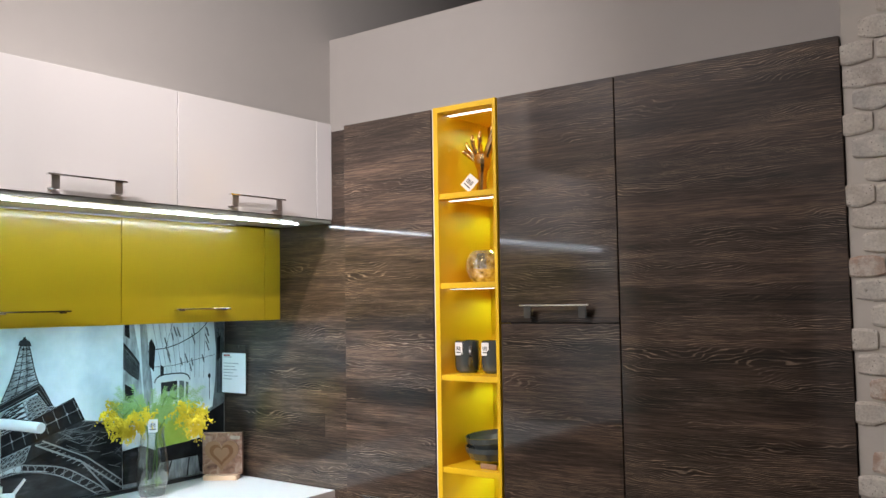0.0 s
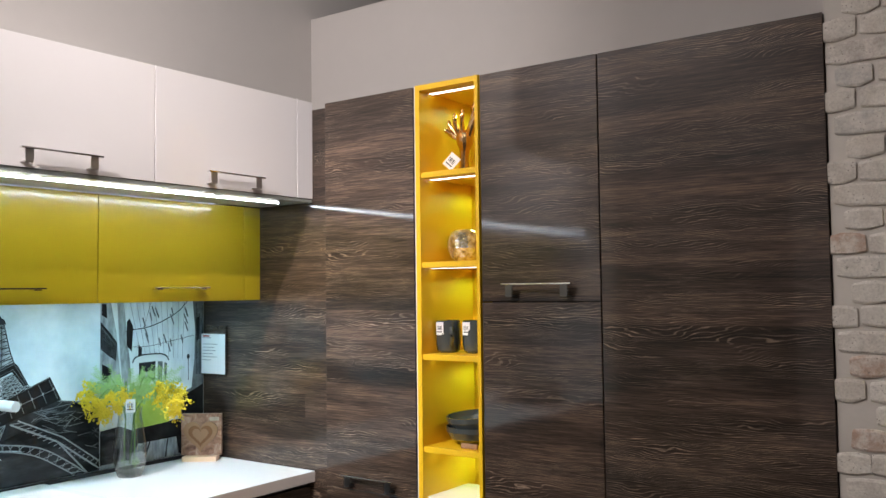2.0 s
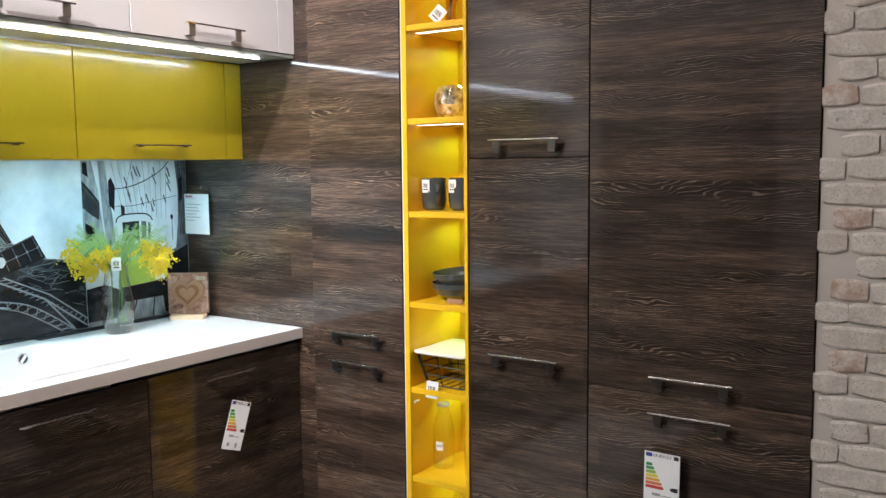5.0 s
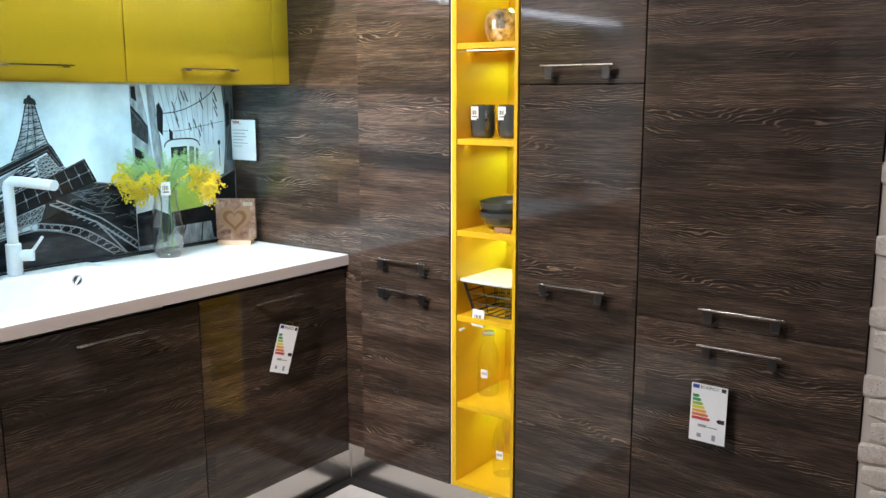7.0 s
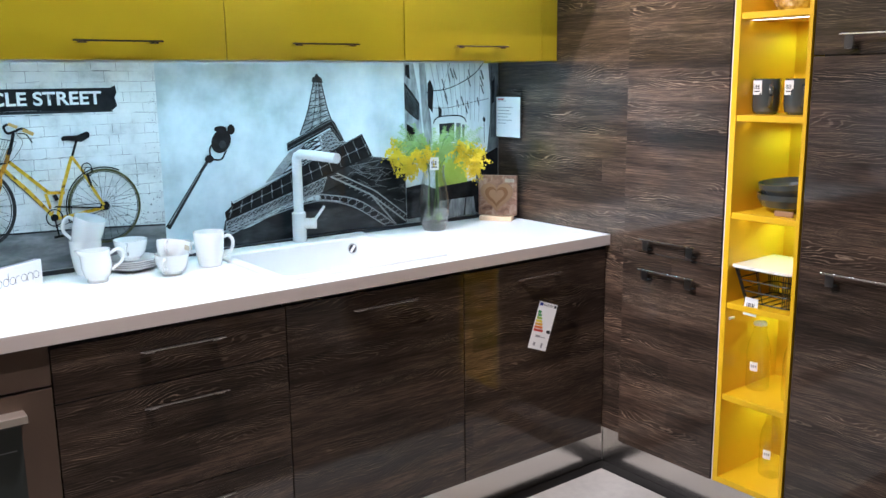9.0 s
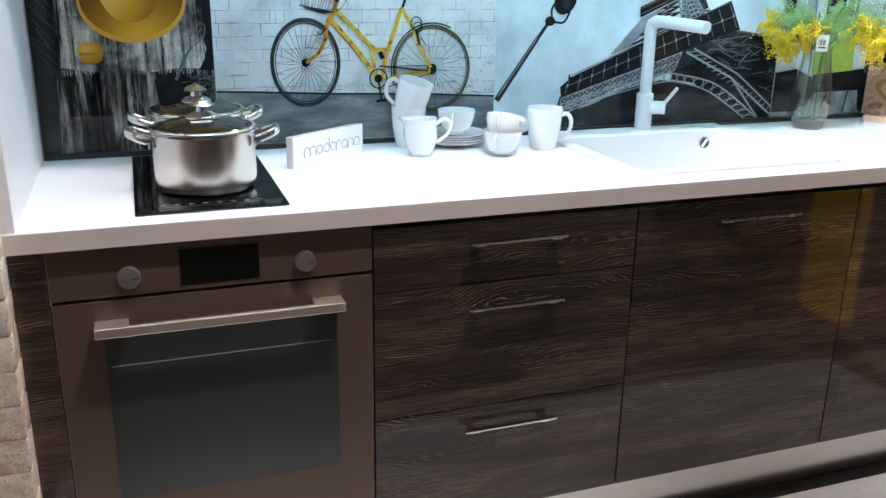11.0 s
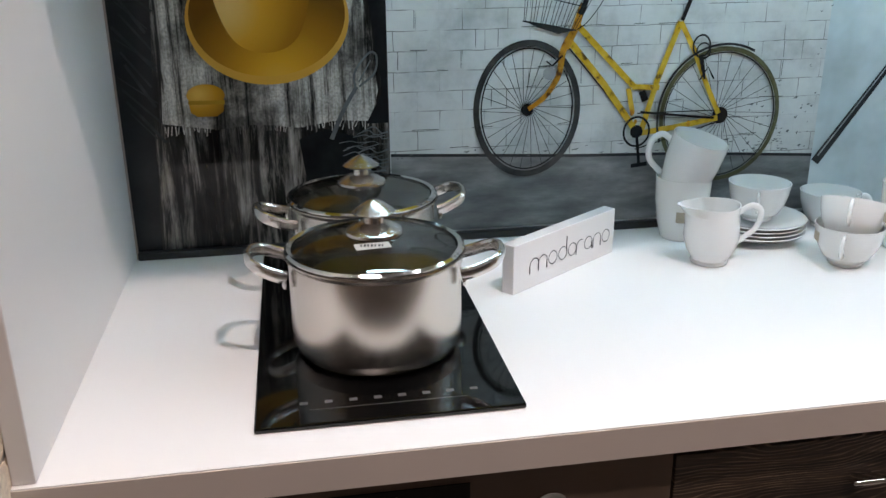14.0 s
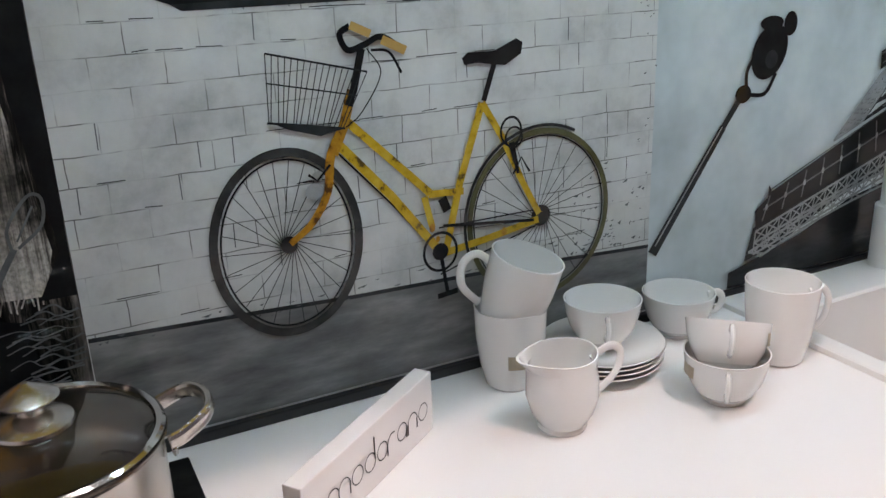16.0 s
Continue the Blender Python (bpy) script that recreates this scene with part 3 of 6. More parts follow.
def flat(polys, layer, bm=None):
    """Faces in the plane of the splashback, from lists of (y, z)."""
    b = bm or bmesh.new()
    k, last = 0, set()
    for p in polys:
        if not last & set(p):
            k += 1
        last = set(p)
        x = SPLASH_X + LAYER * (layer + 0.03 * (k % 28))
        b.faces.new([b.verts.new((x, y, z)) for y, z in p])
    bmesh.ops.remove_doubles(b, verts=b.verts, dist=1e-6)
    return b


def stroke(pts, width, taper=None):
    """Quads along a line of (y, z) points, mitred at the bends."""
    n = len(pts) - 1
    left, right = [], []
    for i, (y, z) in enumerate(pts):
        (a, b), (c, d) = pts[max(0, i - 1)], pts[min(n, i + 1)]
        l = math.hypot(c - a, d - b) or 1e-9
        w = width if taper is None else width + (taper - width) * i / n
        u, v = -(d - b) / l * w / 2, (c - a) / l * w / 2
        left.append((y + u, z + v))
        right.append((y - u, z - v))
    return [[left[i], right[i], right[i + 1], left[i + 1]] for i in range(n)]


def oval(cy, cz, ry, rz, n=40, a0=0.0, a1=2 * math.pi, tilt=0.0):
    pts = []
    for i in range(n):
        a = a0 + (a1 - a0) * i / (n if a1 - a0 > 6.28 else n - 1)
        u, v = ry * math.cos(a), rz * math.sin(a)
        pts.append((cy + u * math.cos(tilt) - v * math.sin(tilt), cz + u * math.sin(tilt) + v * math.cos(tilt)))
    return pts


def ring(cy, cz, ry, rz, width, n=56):
    o, i = oval(cy, cz, ry, rz, n), oval(cy, cz, ry - width, rz - width, n)
    return [[o[k], o[(k + 1) % n], i[(k + 1) % n], i[k]] for k in range(n)]


def curve2(pts, n=6):
    return [(p.x, p.y) for p in smoothed([(a, b, 0) for a, b in pts], n)]


def ink(name, polys, layer, material, parent, label="", kind=""):
    return tagged(part(name, flat(polys, layer), material, parent, label, smooth=False), kind=kind)


def print_wood():
    m = printed("print_dark_planks", (0.05, 0.05, 0.05))
    a = noise_tex(m, coords(m, (1, 30, 2.2)), 1.7, 8.0, 0.72, 0.5)
    b = noise_tex(m, coords(m, (1, 7, 3)), 1.6, 5.0, 0.6)
    c = ramp(m, a, ((0.40, (0.005, 0.0045, 0.004)), (0.50, (0.026, 0.023, 0.021)), (0.56, (0.19, 0.168, 0.150)), (0.68, (0.46, 0.42, 0.385))))
    paint(m, mix(m, c, ramp(m, b, ((0.38, (0.05, 0.05, 0.05)), (0.56, (1, 1, 1)))), 0.97, "MULTIPLY"))
    return m


def print_cloth():
    m = printed("print_linen", (0.5, 0.5, 0.5))
    a = noise_tex(m, coords(m, (1, 62, 3.6)), 1.0, 7.0, 0.75, 0.3)
    w = noise_tex(m, coords(m, (1, 240, 240)), 1.0, 2.0)
    b = noise_tex(m, coords(m), 8.0, 4.0, 0.6)
    c = ramp(m, a, ((0.37, (0.008, 0.007, 0.006)), (0.43, (0.13, 0.117, 0.105)), (0.50, (0.45, 0.41, 0.37)), (0.62, (0.70, 0.65, 0.60))))
    c = mix(m, c, ramp(m, w, ((0.35, (0.55, 0.55, 0.55)), (0.6, (1.15, 1.15, 1.15)))), 0.7, "MULTIPLY")
    paint(m, mix(m, c, ramp(m, b, ((0.36, (0.07, 0.07, 0.07)), (0.54, (1, 1, 1)))), 0.92, "MULTIPLY"))
    return m


def print_brick_wall():
    m = printed("print_white_brick", (0.6, 0.62, 0.62))
    tc = node(m, "ShaderNodeTexCoord")
    sep, comb = node(m, "ShaderNodeSeparateXYZ"), node(m, "ShaderNodeCombineXYZ")
    link(m, tc.outputs["Object"], sep.inputs[0])
    link(m, sep.outputs[1], comb.inputs[0])
    link(m, sep.outputs[2], comb.inputs[1])
    wob = noise_tex(m, tc.outputs["Object"], 24.0, 3.0)
    off = node(m, "ShaderNodeVectorMath")
    off.operation = "MULTIPLY_ADD"
    off.inputs[1].default_value = (0.004, 0.004, 0.0)
    link(m, wob, off.inputs[0])
    link(m, comb.outputs[0], off.inputs[2])
    br = node(m, "ShaderNodeTexBrick", Scale=1.0)
    br.inputs["Brick Width"].default_value, br.inputs["Row Height"].default_value = 0.072, 0.031
    br.inputs["Mortar Size"].default_value, br.inputs["Mortar Smooth"].default_value = 0.0009, 0.7
    link(m, off.outputs[0], br.inputs["Vector"])
    stain = noise_tex(m, tc.outputs["Object"], 9.0, 6.0, 0.65)
    gone = noise_tex(m, tc.outputs["Object"], 14.0, 3.0)
    wall = ramp(m, stain, ((0.3, (0.38, 0.39, 0.385)), (0.5, (0.57, 0.578, 0.57)), (0.75, (0.68, 0.685, 0.67))))
    line = mix(m, (0.0, 0.0, 0.0), ramp(m, gone, ((0.44, (0.1, 0.1, 0.1)), (0.56, (1, 1, 1)))), br.outputs["Fac"])
    paint(m, mix(m, wall, (0.16, 0.16, 0.155), line))
    return m


def print_mottled(name, stops, scale, detail=5.0, stretch=(1, 1, 1)):
    m = printed(name, stops[-1][1])
    paint(m, ramp(m, noise_tex(m, coords(m, stretch), scale, detail, 0.6), stops))
    return m


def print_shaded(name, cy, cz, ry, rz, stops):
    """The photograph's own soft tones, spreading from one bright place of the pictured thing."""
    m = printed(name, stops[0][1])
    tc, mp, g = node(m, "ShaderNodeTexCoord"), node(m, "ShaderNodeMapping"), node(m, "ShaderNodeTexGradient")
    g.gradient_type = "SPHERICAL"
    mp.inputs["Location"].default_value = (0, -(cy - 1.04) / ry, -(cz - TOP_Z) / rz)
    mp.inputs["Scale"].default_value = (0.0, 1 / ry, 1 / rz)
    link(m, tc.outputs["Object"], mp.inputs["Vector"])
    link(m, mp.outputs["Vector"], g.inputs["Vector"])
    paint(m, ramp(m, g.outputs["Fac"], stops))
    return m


P_PLANK, P_CLOTH, P_BRICK = print_wood(), print_cloth(), print_brick_wall()
P_SKY = print_mottled("print_cloudy_sky", ((0.30, (0.31, 0.355, 0.365)), (0.46, (0.50, 0.575, 0.595)), (0.66, (0.74, 0.79, 0.80))), 2.6)
P_ROAD = print_mottled("print_asphalt", ((0.3, (0.09, 0.093, 0.093)), (0.5, (0.17, 0.173, 0.173)), (0.72, (0.30, 0.30, 0.295))), 16.0, 8.0, (1, 0.5, 2))
P_STREET = print_mottled("print_house_fronts", ((0.3, (0.46, 0.50, 0.51)), (0.55, (0.66, 0.70, 0.71)), (0.8, (0.80, 0.82, 0.82))), 6.0, 6.0, (1, 3.0, 0.7))
P_STONE = print_mottled("print_grey_render", ((0.3, (0.14, 0.15, 0.155)), (0.5, (0.28, 0.30, 0.305)), (0.7, (0.46, 0.48, 0.485))), 22.0, 7.0, (1, 2.0, 0.6))
P_MID = print_mottled("print_mid_grey", ((0.3, (0.07, 0.078, 0.08)), (0.7, (0.17, 0.182, 0.186))), 30.0)
P_GROUND = print_mottled("print_dark_park", ((0.42, (0.006, 0.007, 0.008)), (0.62, (0.022, 0.024, 0.026)), (0.75, (0.06, 0.064, 0.066))), 16.0, 7.0, (1, 0.6, 2.0))
P_YELLOW_DARK = print_mottled("print_yellow_shade", ((0.3, (0.26, 0.14, 0.012)), (0.7, (0.40, 0.22, 0.02))), 6.0)
P_BIKE = print_mottled("print_worn_yellow", ((0.34, (0.12, 0.07, 0.02)), (0.42, (0.52, 0.31, 0.02)), (0.7, (0.66, 0.43, 0.06))), 60.0)
P_FORK = print_mottled("print_rusty_orange", ((0.38, (0.10, 0.04, 0.012)), (0.48, (0.44, 0.19, 0.02)), (0.7, (0.58, 0.30, 0.03))), 55.0)
P_TYRE = print_mottled("print_tyre_grey", ((0.3, (0.02, 0.02, 0.02)), (0.7, (0.06, 0.06, 0.06))), 30.0)
P_TYRE_OLIVE = print_mottled("print_tyre_olive", ((0.3, (0.06, 0.058, 0.03)), (0.7, (0.14, 0.135, 0.07))), 30.0)
P_BLACK = print_mottled("print_black", ((0.3, (0.005, 0.005, 0.006)), (0.7, (0.016, 0.017, 0.018))), 20.0)
P_IRON = print_mottled("print_iron_grey", ((0.3, (0.012, 0.014, 0.015)), (0.7, (0.035, 0.038, 0.040))), 25.0)
P_IRON_LIGHT = print_mottled("print_iron_light", ((0.3, (0.22, 0.235, 0.24)), (0.7, (0.36, 0.375, 0.375))), 25.0)
P_WHITE = printed("print_white", (0.66, 0.68, 0.68))
P_RIM = printed("print_glaze_rim", (0.62, 0.32, 0.05))
P_GREEN = print_mottled("print_tram_green", ((0.3, (0.30, 0.40, 0.05)), (0.7, (0.42, 0.52, 0.10))), 8.0)
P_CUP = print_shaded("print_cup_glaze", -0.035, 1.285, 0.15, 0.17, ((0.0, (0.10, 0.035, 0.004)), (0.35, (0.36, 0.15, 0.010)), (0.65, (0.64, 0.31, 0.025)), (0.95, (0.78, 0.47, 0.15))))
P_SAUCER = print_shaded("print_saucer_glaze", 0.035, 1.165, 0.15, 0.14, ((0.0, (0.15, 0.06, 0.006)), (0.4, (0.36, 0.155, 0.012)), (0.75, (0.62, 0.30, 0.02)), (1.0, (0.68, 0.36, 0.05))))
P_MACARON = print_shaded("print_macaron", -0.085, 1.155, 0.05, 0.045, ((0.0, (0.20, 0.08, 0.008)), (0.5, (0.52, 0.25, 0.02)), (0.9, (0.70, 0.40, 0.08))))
P_COFFEE = print_shaded("print_coffee", 0.06, 1.365, 0.12, 0.06, ((0.0, (0.008, 0.006, 0.005)), (0.5, (0.05, 0.045, 0.042)), (0.9, (0.26, 0.245, 0.235))))
P_GRIP = printed("print_tan_leather", (0.50, 0.30, 0.10))

ZB, ZT = TOP_Z + 0.0006, 1.511


def panel(name, y0, y1, material, label):
    return part(name, box(SPLASH_X - 0.009, SPLASH_X, y0, y1, ZB, ZT), material, mural, label)


coffee = panel("coffee_picture", -0.2, 0.201, P_PLANK, "grey photograph of dark planks with a yellow coffee cup")
bike = panel("bicycle_picture", 0.201, 0.937, P_BRICK, "photograph of a yellow bicycle against a white brick wall")
tower = panel("tower_picture", 0.937, 1.862, P_SKY, "pale photograph of a lattice tower and a street lamp")
street = panel("tram_picture", 1.862, 2.3205, P_STREET, "photograph of a steep street with a tram")

# coffee cup
ink("cloth", [[(-0.125, 1.5), (0.02, 1.51), (0.15, 1.5), (0.165, 1.3), (0.185, 1.15), (0.172, 1.104), (0.12, 1.107), (0.06, 1.098), (0.0, 1.106), (-0.06, 1.1), (-0.141, 1.112), (-0.13, 1.25)]], 1, P_CLOTH, coffee, "frayed pale linen cloth")
ink("fringe", [q for k in range(60) for q in stroke([(-0.138 + k * 0.0052, 1.108), (-0.140 + k * 0.0052 + random.uniform(-0.004, 0.004), 1.094 + random.uniform(-0.004, 0.006))], 0.0016)], 2, P_CLOTH, coffee)
ink("dark_plank", [[(0.165, 1.1), (0.2, 1.1), (0.2, 1.5), (0.168, 1.5), (0.172, 1.3), (0.192, 1.15)], [(-0.2, 1.511), (-0.2, 0.9012), (-0.165, 0.9012), (-0.150, 1.15), (-0.135, 1.35), (-0.14, 1.511)]], 3, P_BLACK, coffee)
ink("low_shadow", [[(0.06, 0.902), (0.2, 0.902), (0.2, 1.0), (0.13, 1.02), (0.08, 0.98)]], 2, P_BLACK, coffee)
ink("spare_shadow", [[(0.06, 1.08), (0.10, 1.095), (0.15, 1.08), (0.155, 1.02), (0.12, 0.99), (0.07, 1.0)]], 3, P_BLACK, coffee)
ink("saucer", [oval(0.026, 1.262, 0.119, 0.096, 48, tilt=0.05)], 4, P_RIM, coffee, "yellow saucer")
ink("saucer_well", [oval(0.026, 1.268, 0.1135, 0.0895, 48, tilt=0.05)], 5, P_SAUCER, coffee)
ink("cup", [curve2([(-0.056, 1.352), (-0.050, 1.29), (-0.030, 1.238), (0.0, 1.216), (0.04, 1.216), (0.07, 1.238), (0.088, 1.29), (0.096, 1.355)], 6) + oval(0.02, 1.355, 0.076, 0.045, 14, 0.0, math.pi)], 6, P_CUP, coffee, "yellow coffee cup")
ink("cup_rim", ring(0.02, 1.357, 0.0765, 0.0455, 0.006, 40), 7.5, P_RIM, coffee)
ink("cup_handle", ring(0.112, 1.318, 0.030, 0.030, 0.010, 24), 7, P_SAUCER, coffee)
ink("coffee_surface", [oval(0.02, 1.357, 0.0705, 0.0395, 40)], 8, P_COFFEE, coffee)
ink("bubbles", [oval(0.045 + 0.006 * k, 1.352 - 0.007 * k, 0.003, 0.002, 10) for k in range(4)], 9, P_BLACK, coffee)
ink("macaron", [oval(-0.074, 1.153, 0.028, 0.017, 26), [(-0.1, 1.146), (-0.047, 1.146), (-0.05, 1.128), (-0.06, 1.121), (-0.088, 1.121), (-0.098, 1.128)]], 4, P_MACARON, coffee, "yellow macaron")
ink("macaron_filling", stroke([(-0.1, 1.143), (-0.047, 1.142)], 0.006), 5, P_YELLOW_DARK, coffee)
ink("plank_edges", [q for k in range(16) for q in stroke([(-0.196 + 0.004 * (k % 4), 1.40 - 0.018 * k), (-0.150 + 0.003 * (k % 5), 1.36 - 0.018 * k - 0.012 * (k % 3))], 0.0022 + 0.0012 * (k % 3))], 4, P_IRON, coffee, kind="stuff")
knot = random.Random(2)
ink("ringed_wood", [q for k in range(22) for y, z in ((knot.uniform(0.12, 0.16), 1.088 - 0.0042 * k),) for q in stroke(curve2([(y, z), (y + 0.018, z + knot.uniform(0.002, 0.007)), (y + 0.03, z + knot.uniform(-0.004, 0.003)), (min(0.199, y + 0.05), z + knot.uniform(-0.002, 0.004))]), knot.uniform(0.0008, 0.0022))], 4, P_MID, coffee, kind="stuff")
ink("spoon_bowl", [oval(0.094, 1.052, 0.030, 0.028, 28, tilt=0.6)], 5, P_BLACK, coffee)
ink("spoon", stroke(curve2([(0.110, 1.078), (0.130, 1.122), (0.152, 1.158)]), 0.007, 0.006) + stroke(curve2([(0.150, 1.156), (0.150, 1.180), (0.172, 1.208), (0.184, 1.204), (0.180, 1.178), (0.156, 1.158)]), 0.0032) + stroke([(0.156, 1.165), (0.175, 1.198)], 0.002), 5, P_MID, coffee, "thin metal spoon")
ink("branch", stroke([(0.055, 1.44), (0.10, 1.42), (0.17, 1.47)], 0.02, 0.045), 9, P_BLACK, coffee)

# bicycle
G0, G1 = 1.047, 1.026
ink("road", [[(0.202, 0.915), (0.936, 0.915), (0.936, 1.012), (0.7, G1), (0.5, 1.032), (0.202, G0)]], 1, P_ROAD, bike, "grey asphalt road")
ink("kerb_line", stroke([(0.202, G0), (0.35, 1.040), (0.5, 1.032), (0.7, G1), (0.936, 1.012)], 0.005), 2, P_IRON, bike)
ink("worn_mortar", [q for k in range(46) for q in [stroke([(y, z), (y + w, z + random.uniform(-0.0015, 0.0015))], 0.001) for y, z, w in [(random.uniform(0.21, 0.88), TOP_Z + 0.031 * random.randint(5, 19), random.uniform(0.015, 0.055))]][0]], 1, P_IRON, bike, kind="stuff")
FH, RH = (0.4235, 1.1115), (0.756, 1.089)
ink("front_tyre", ring(*FH, 0.0885, 0.110, 0.0098), 5, P_TYRE, bike, "grey bicycle tyre")
ink("rear_tyre", ring(*RH, 0.107, 0.113, 0.0075), 5, P_TYRE_OLIVE, bike, "olive bicycle tyre")
ink("front_rim", ring(*FH, 0.0765, 0.098, 0.0022), 4, P_BLACK, bike)
ink("rear_rim", ring(*RH, 0.0985, 0.1045, 0.002), 4, P_BLACK, bike)
for nm, (hy, hz), ry, rz in (("front_spokes", FH, 0.075, 0.096), ("rear_spokes", RH, 0.097, 0.102)):
    ink(nm, [q for k in range(26) for q in stroke([(hy + 0.006 * math.cos(k * 0.2417 + 1.2), hz + 0.006 * math.sin(k * 0.2417 + 1.2)), (hy + ry * math.cos(k * 0.2417), hz + rz * math.sin(k * 0.2417))], 0.0009)], 3, P_IRON, bike)
ink("hub", [oval(*FH, 0.010, 0.010, 18)], 6, P_BLACK, bike)
ink("hub", [oval(*RH, 0.014, 0.014, 18)], 6, P_BLACK, bike)
fork = curve2([(0.497, 1.235), (0.480, 1.205), (0.473, 1.165), (0.452, 1.132), (0.425, 1.1125)])
frame_lines = stroke([(0.500, 1.243), (0.555, 1.188), (0.600, 1.143)], 0.0098) + stroke([(0.489, 1.218), (0.55, 1.148), (0.607, 1.072)], 0.0106)
frame_lines += stroke([(0.673, 1.243), (0.640, 1.15), (0.618, 1.066)], 0.0098) + stroke([(0.598, 1.142), (0.645, 1.139)], 0.009) + stroke([(0.592, 1.140), (0.601, 1.10)], 0.0085)
frame_lines += stroke([(0.673, 1.243), (0.700, 1.198), (0.73, 1.135), (0.753, 1.092)], 0.0085) + stroke([(0.61, 1.064), (0.68, 1.073), (0.752, 1.085)], 0.0095)
ink("frame", frame_lines, 7, P_BIKE, bike, "worn yellow step-through bicycle frame")
ink("fork", stroke(fork, 0.012, 0.0075), 7.5, P_FORK, bike)
ink("head_tube", stroke([(0.510, 1.275), (0.497, 1.235), (0.483, 1.206)], 0.0115), 8, P_FORK, bike)
ink("stem", stroke([(0.524, 1.318), (0.512, 1.275), (0.505, 1.258)], 0.009), 9, P_BLACK, bike)
ink("handlebar", stroke(curve2([(0.573, 1.313), (0.548, 1.329), (0.527, 1.322), (0.508, 1.318), (0.500, 1.335), (0.512, 1.343)]), 0.007), 10, P_BLACK, bike)
ink("grips", stroke([(0.576, 1.312), (0.548, 1.326)], 0.010) + stroke([(0.512, 1.344), (0.535, 1.333)], 0.009), 11, P_GRIP, bike, "tan handlebar grips")
ink("brake_lever", stroke(curve2([(0.535, 1.316), (0.556, 1.312), (0.57, 1.288)]), 0.003), 10, P_BLACK, bike)
B0, B1, B2, B3 = (0.417, 1.322), (0.529, 1.293), (0.499, 1.234), (0.412, 1.250)


def lerp2(a, b, t):
    return (a[0] + (b[0] - a[0]) * t, a[1] + (b[1] - a[1]) * t)


wires = [q for k in range(17) for q in stroke([lerp2(B0, B1, k / 16), lerp2(B3, B2, min(1, max(0, k / 16 + random.uniform(-0.03, 0.03))))], 0.0011)]
for t in (0.0, 0.42, 1.0):
    wires += stroke([lerp2(B0, B3, t), lerp2(lerp2(B0, B3, t), lerp2(B1, B2, t), 0.5), lerp2(B1, B2, t)], 0.0022 if t in (0.0, 1.0) else 0.0016)
ink("basket", wires + [[(0.414, 1.251), (0.46, 1.243), (0.498, 1.234), (0.47, 1.229), (0.435, 1.24)]], 9, P_IRON, bike, "dark wire bicycle basket", "stuff")
ink("saddle", [[(0.647, 1.297), (0.655, 1.303), (0.69, 1.302), (0.72, 1.314), (0.729, 1.309), (0.727, 1.296), (0.705, 1.284), (0.69, 1.286), (0.668, 1.290), (0.650, 1.289)]], 9, P_BLACK, bike, "black leather saddle")
ink("seat_post", stroke([(0.690, 1.287), (0.675, 1.245)], 0.007), 8, P_BLACK, bike)
ink("chainring", ring(0.610, 1.068, 0.024, 0.026, 0.0035, 30) + [oval(0.610, 1.068, 0.011, 0.011, 16)] + stroke([(0.610, 1.068), (0.618, 1.012)], 0.005) + stroke([(0.604, 1.010), (0.632, 1.013)], 0.007), 9, P_BLACK, bike, "black chainwheel and pedal")
ink("chain", stroke([(0.61, 1.098), (0.752, 1.098)], 0.002) + stroke([(0.61, 1.038), (0.752, 1.078)], 0.002) + stroke([(0.486, 1.21), (0.55, 1.138), (0.60, 1.075)], 0.002), 6, P_BLACK, bike)
ink("lock", ring(0.712, 1.204, 0.016, 0.019, 0.003, 24) + ring(0.716, 1.196, 0.013, 0.014, 0.0025, 24) + stroke([(0.712, 1.19), (0.722, 1.15)], 0.009, 0.004), 9, P_BLACK, bike)
ink("kickstand", stroke([(0.615, 1.135), (0.622, 1.118)], 0.012) + stroke([(0.615, 1.10), (0.745, 1.085)], 0.004), 8, P_BLACK, bike)
ink("mudguard", stroke(oval(RH[0], RH[1], 0.111, 0.117, 22, 1.1, 3.5), 0.004), 8, P_IRON, bike)
ink("front_lamp", [oval(0.458, 1.168, 0.011, 0.010, 16), oval(0.463, 1.185, 0.007, 0.006, 12)], 9, P_IRON_LIGHT, bike)
flakes = random.Random(21)
ink("flaked_paint", [[(y, z), (y + a, z + b), (y + a * 0.6, z - b)] for y, z, a, b in [(0.80 + 0.135 * flakes.random(), 1.025 + 0.12 * flakes.random() ** 2, flakes.uniform(0.002, 0.008), flakes.uniform(0.0006, 0.003)) for k in range(60)] + [(0.205 + 0.7 * flakes.random(), 1.030 + 0.02 * flakes.random(), flakes.uniform(0.004, 0.014), flakes.uniform(0.0005, 0.002)) for k in range(50)] + [(0.905 + 0.03 * flakes.random(), 1.15 + 0.3 * flakes.random(), flakes.uniform(0.002, 0.006), flakes.uniform(0.0006, 0.002)) for k in range(25)]], 2, P_MID, bike, kind="stuff")
ink("joint_shadow", [q for k in range(34) for y, z in ((flakes.uniform(0.21, 0.92), TOP_Z + 0.031 * flakes.randint(5, 18)),) for q in stroke([(y, z + 0.002), (y + flakes.uniform(-0.001, 0.001), z + 0.029)], 0.0012)], 1, P_MID, bike, kind="stuff")
ink("rust", [oval(y, z, r, r * 1.4, 8) for y, z, r in ((0.49, 1.222, 0.006), (0.473, 1.165, 0.004), (0.60, 1.10, 0.004), (0.607, 1.085, 0.003), (0.458, 1.140, 0.003), (0.70, 1.078, 0.004))], 9.5, P_FORK, bike, kind="stuff")
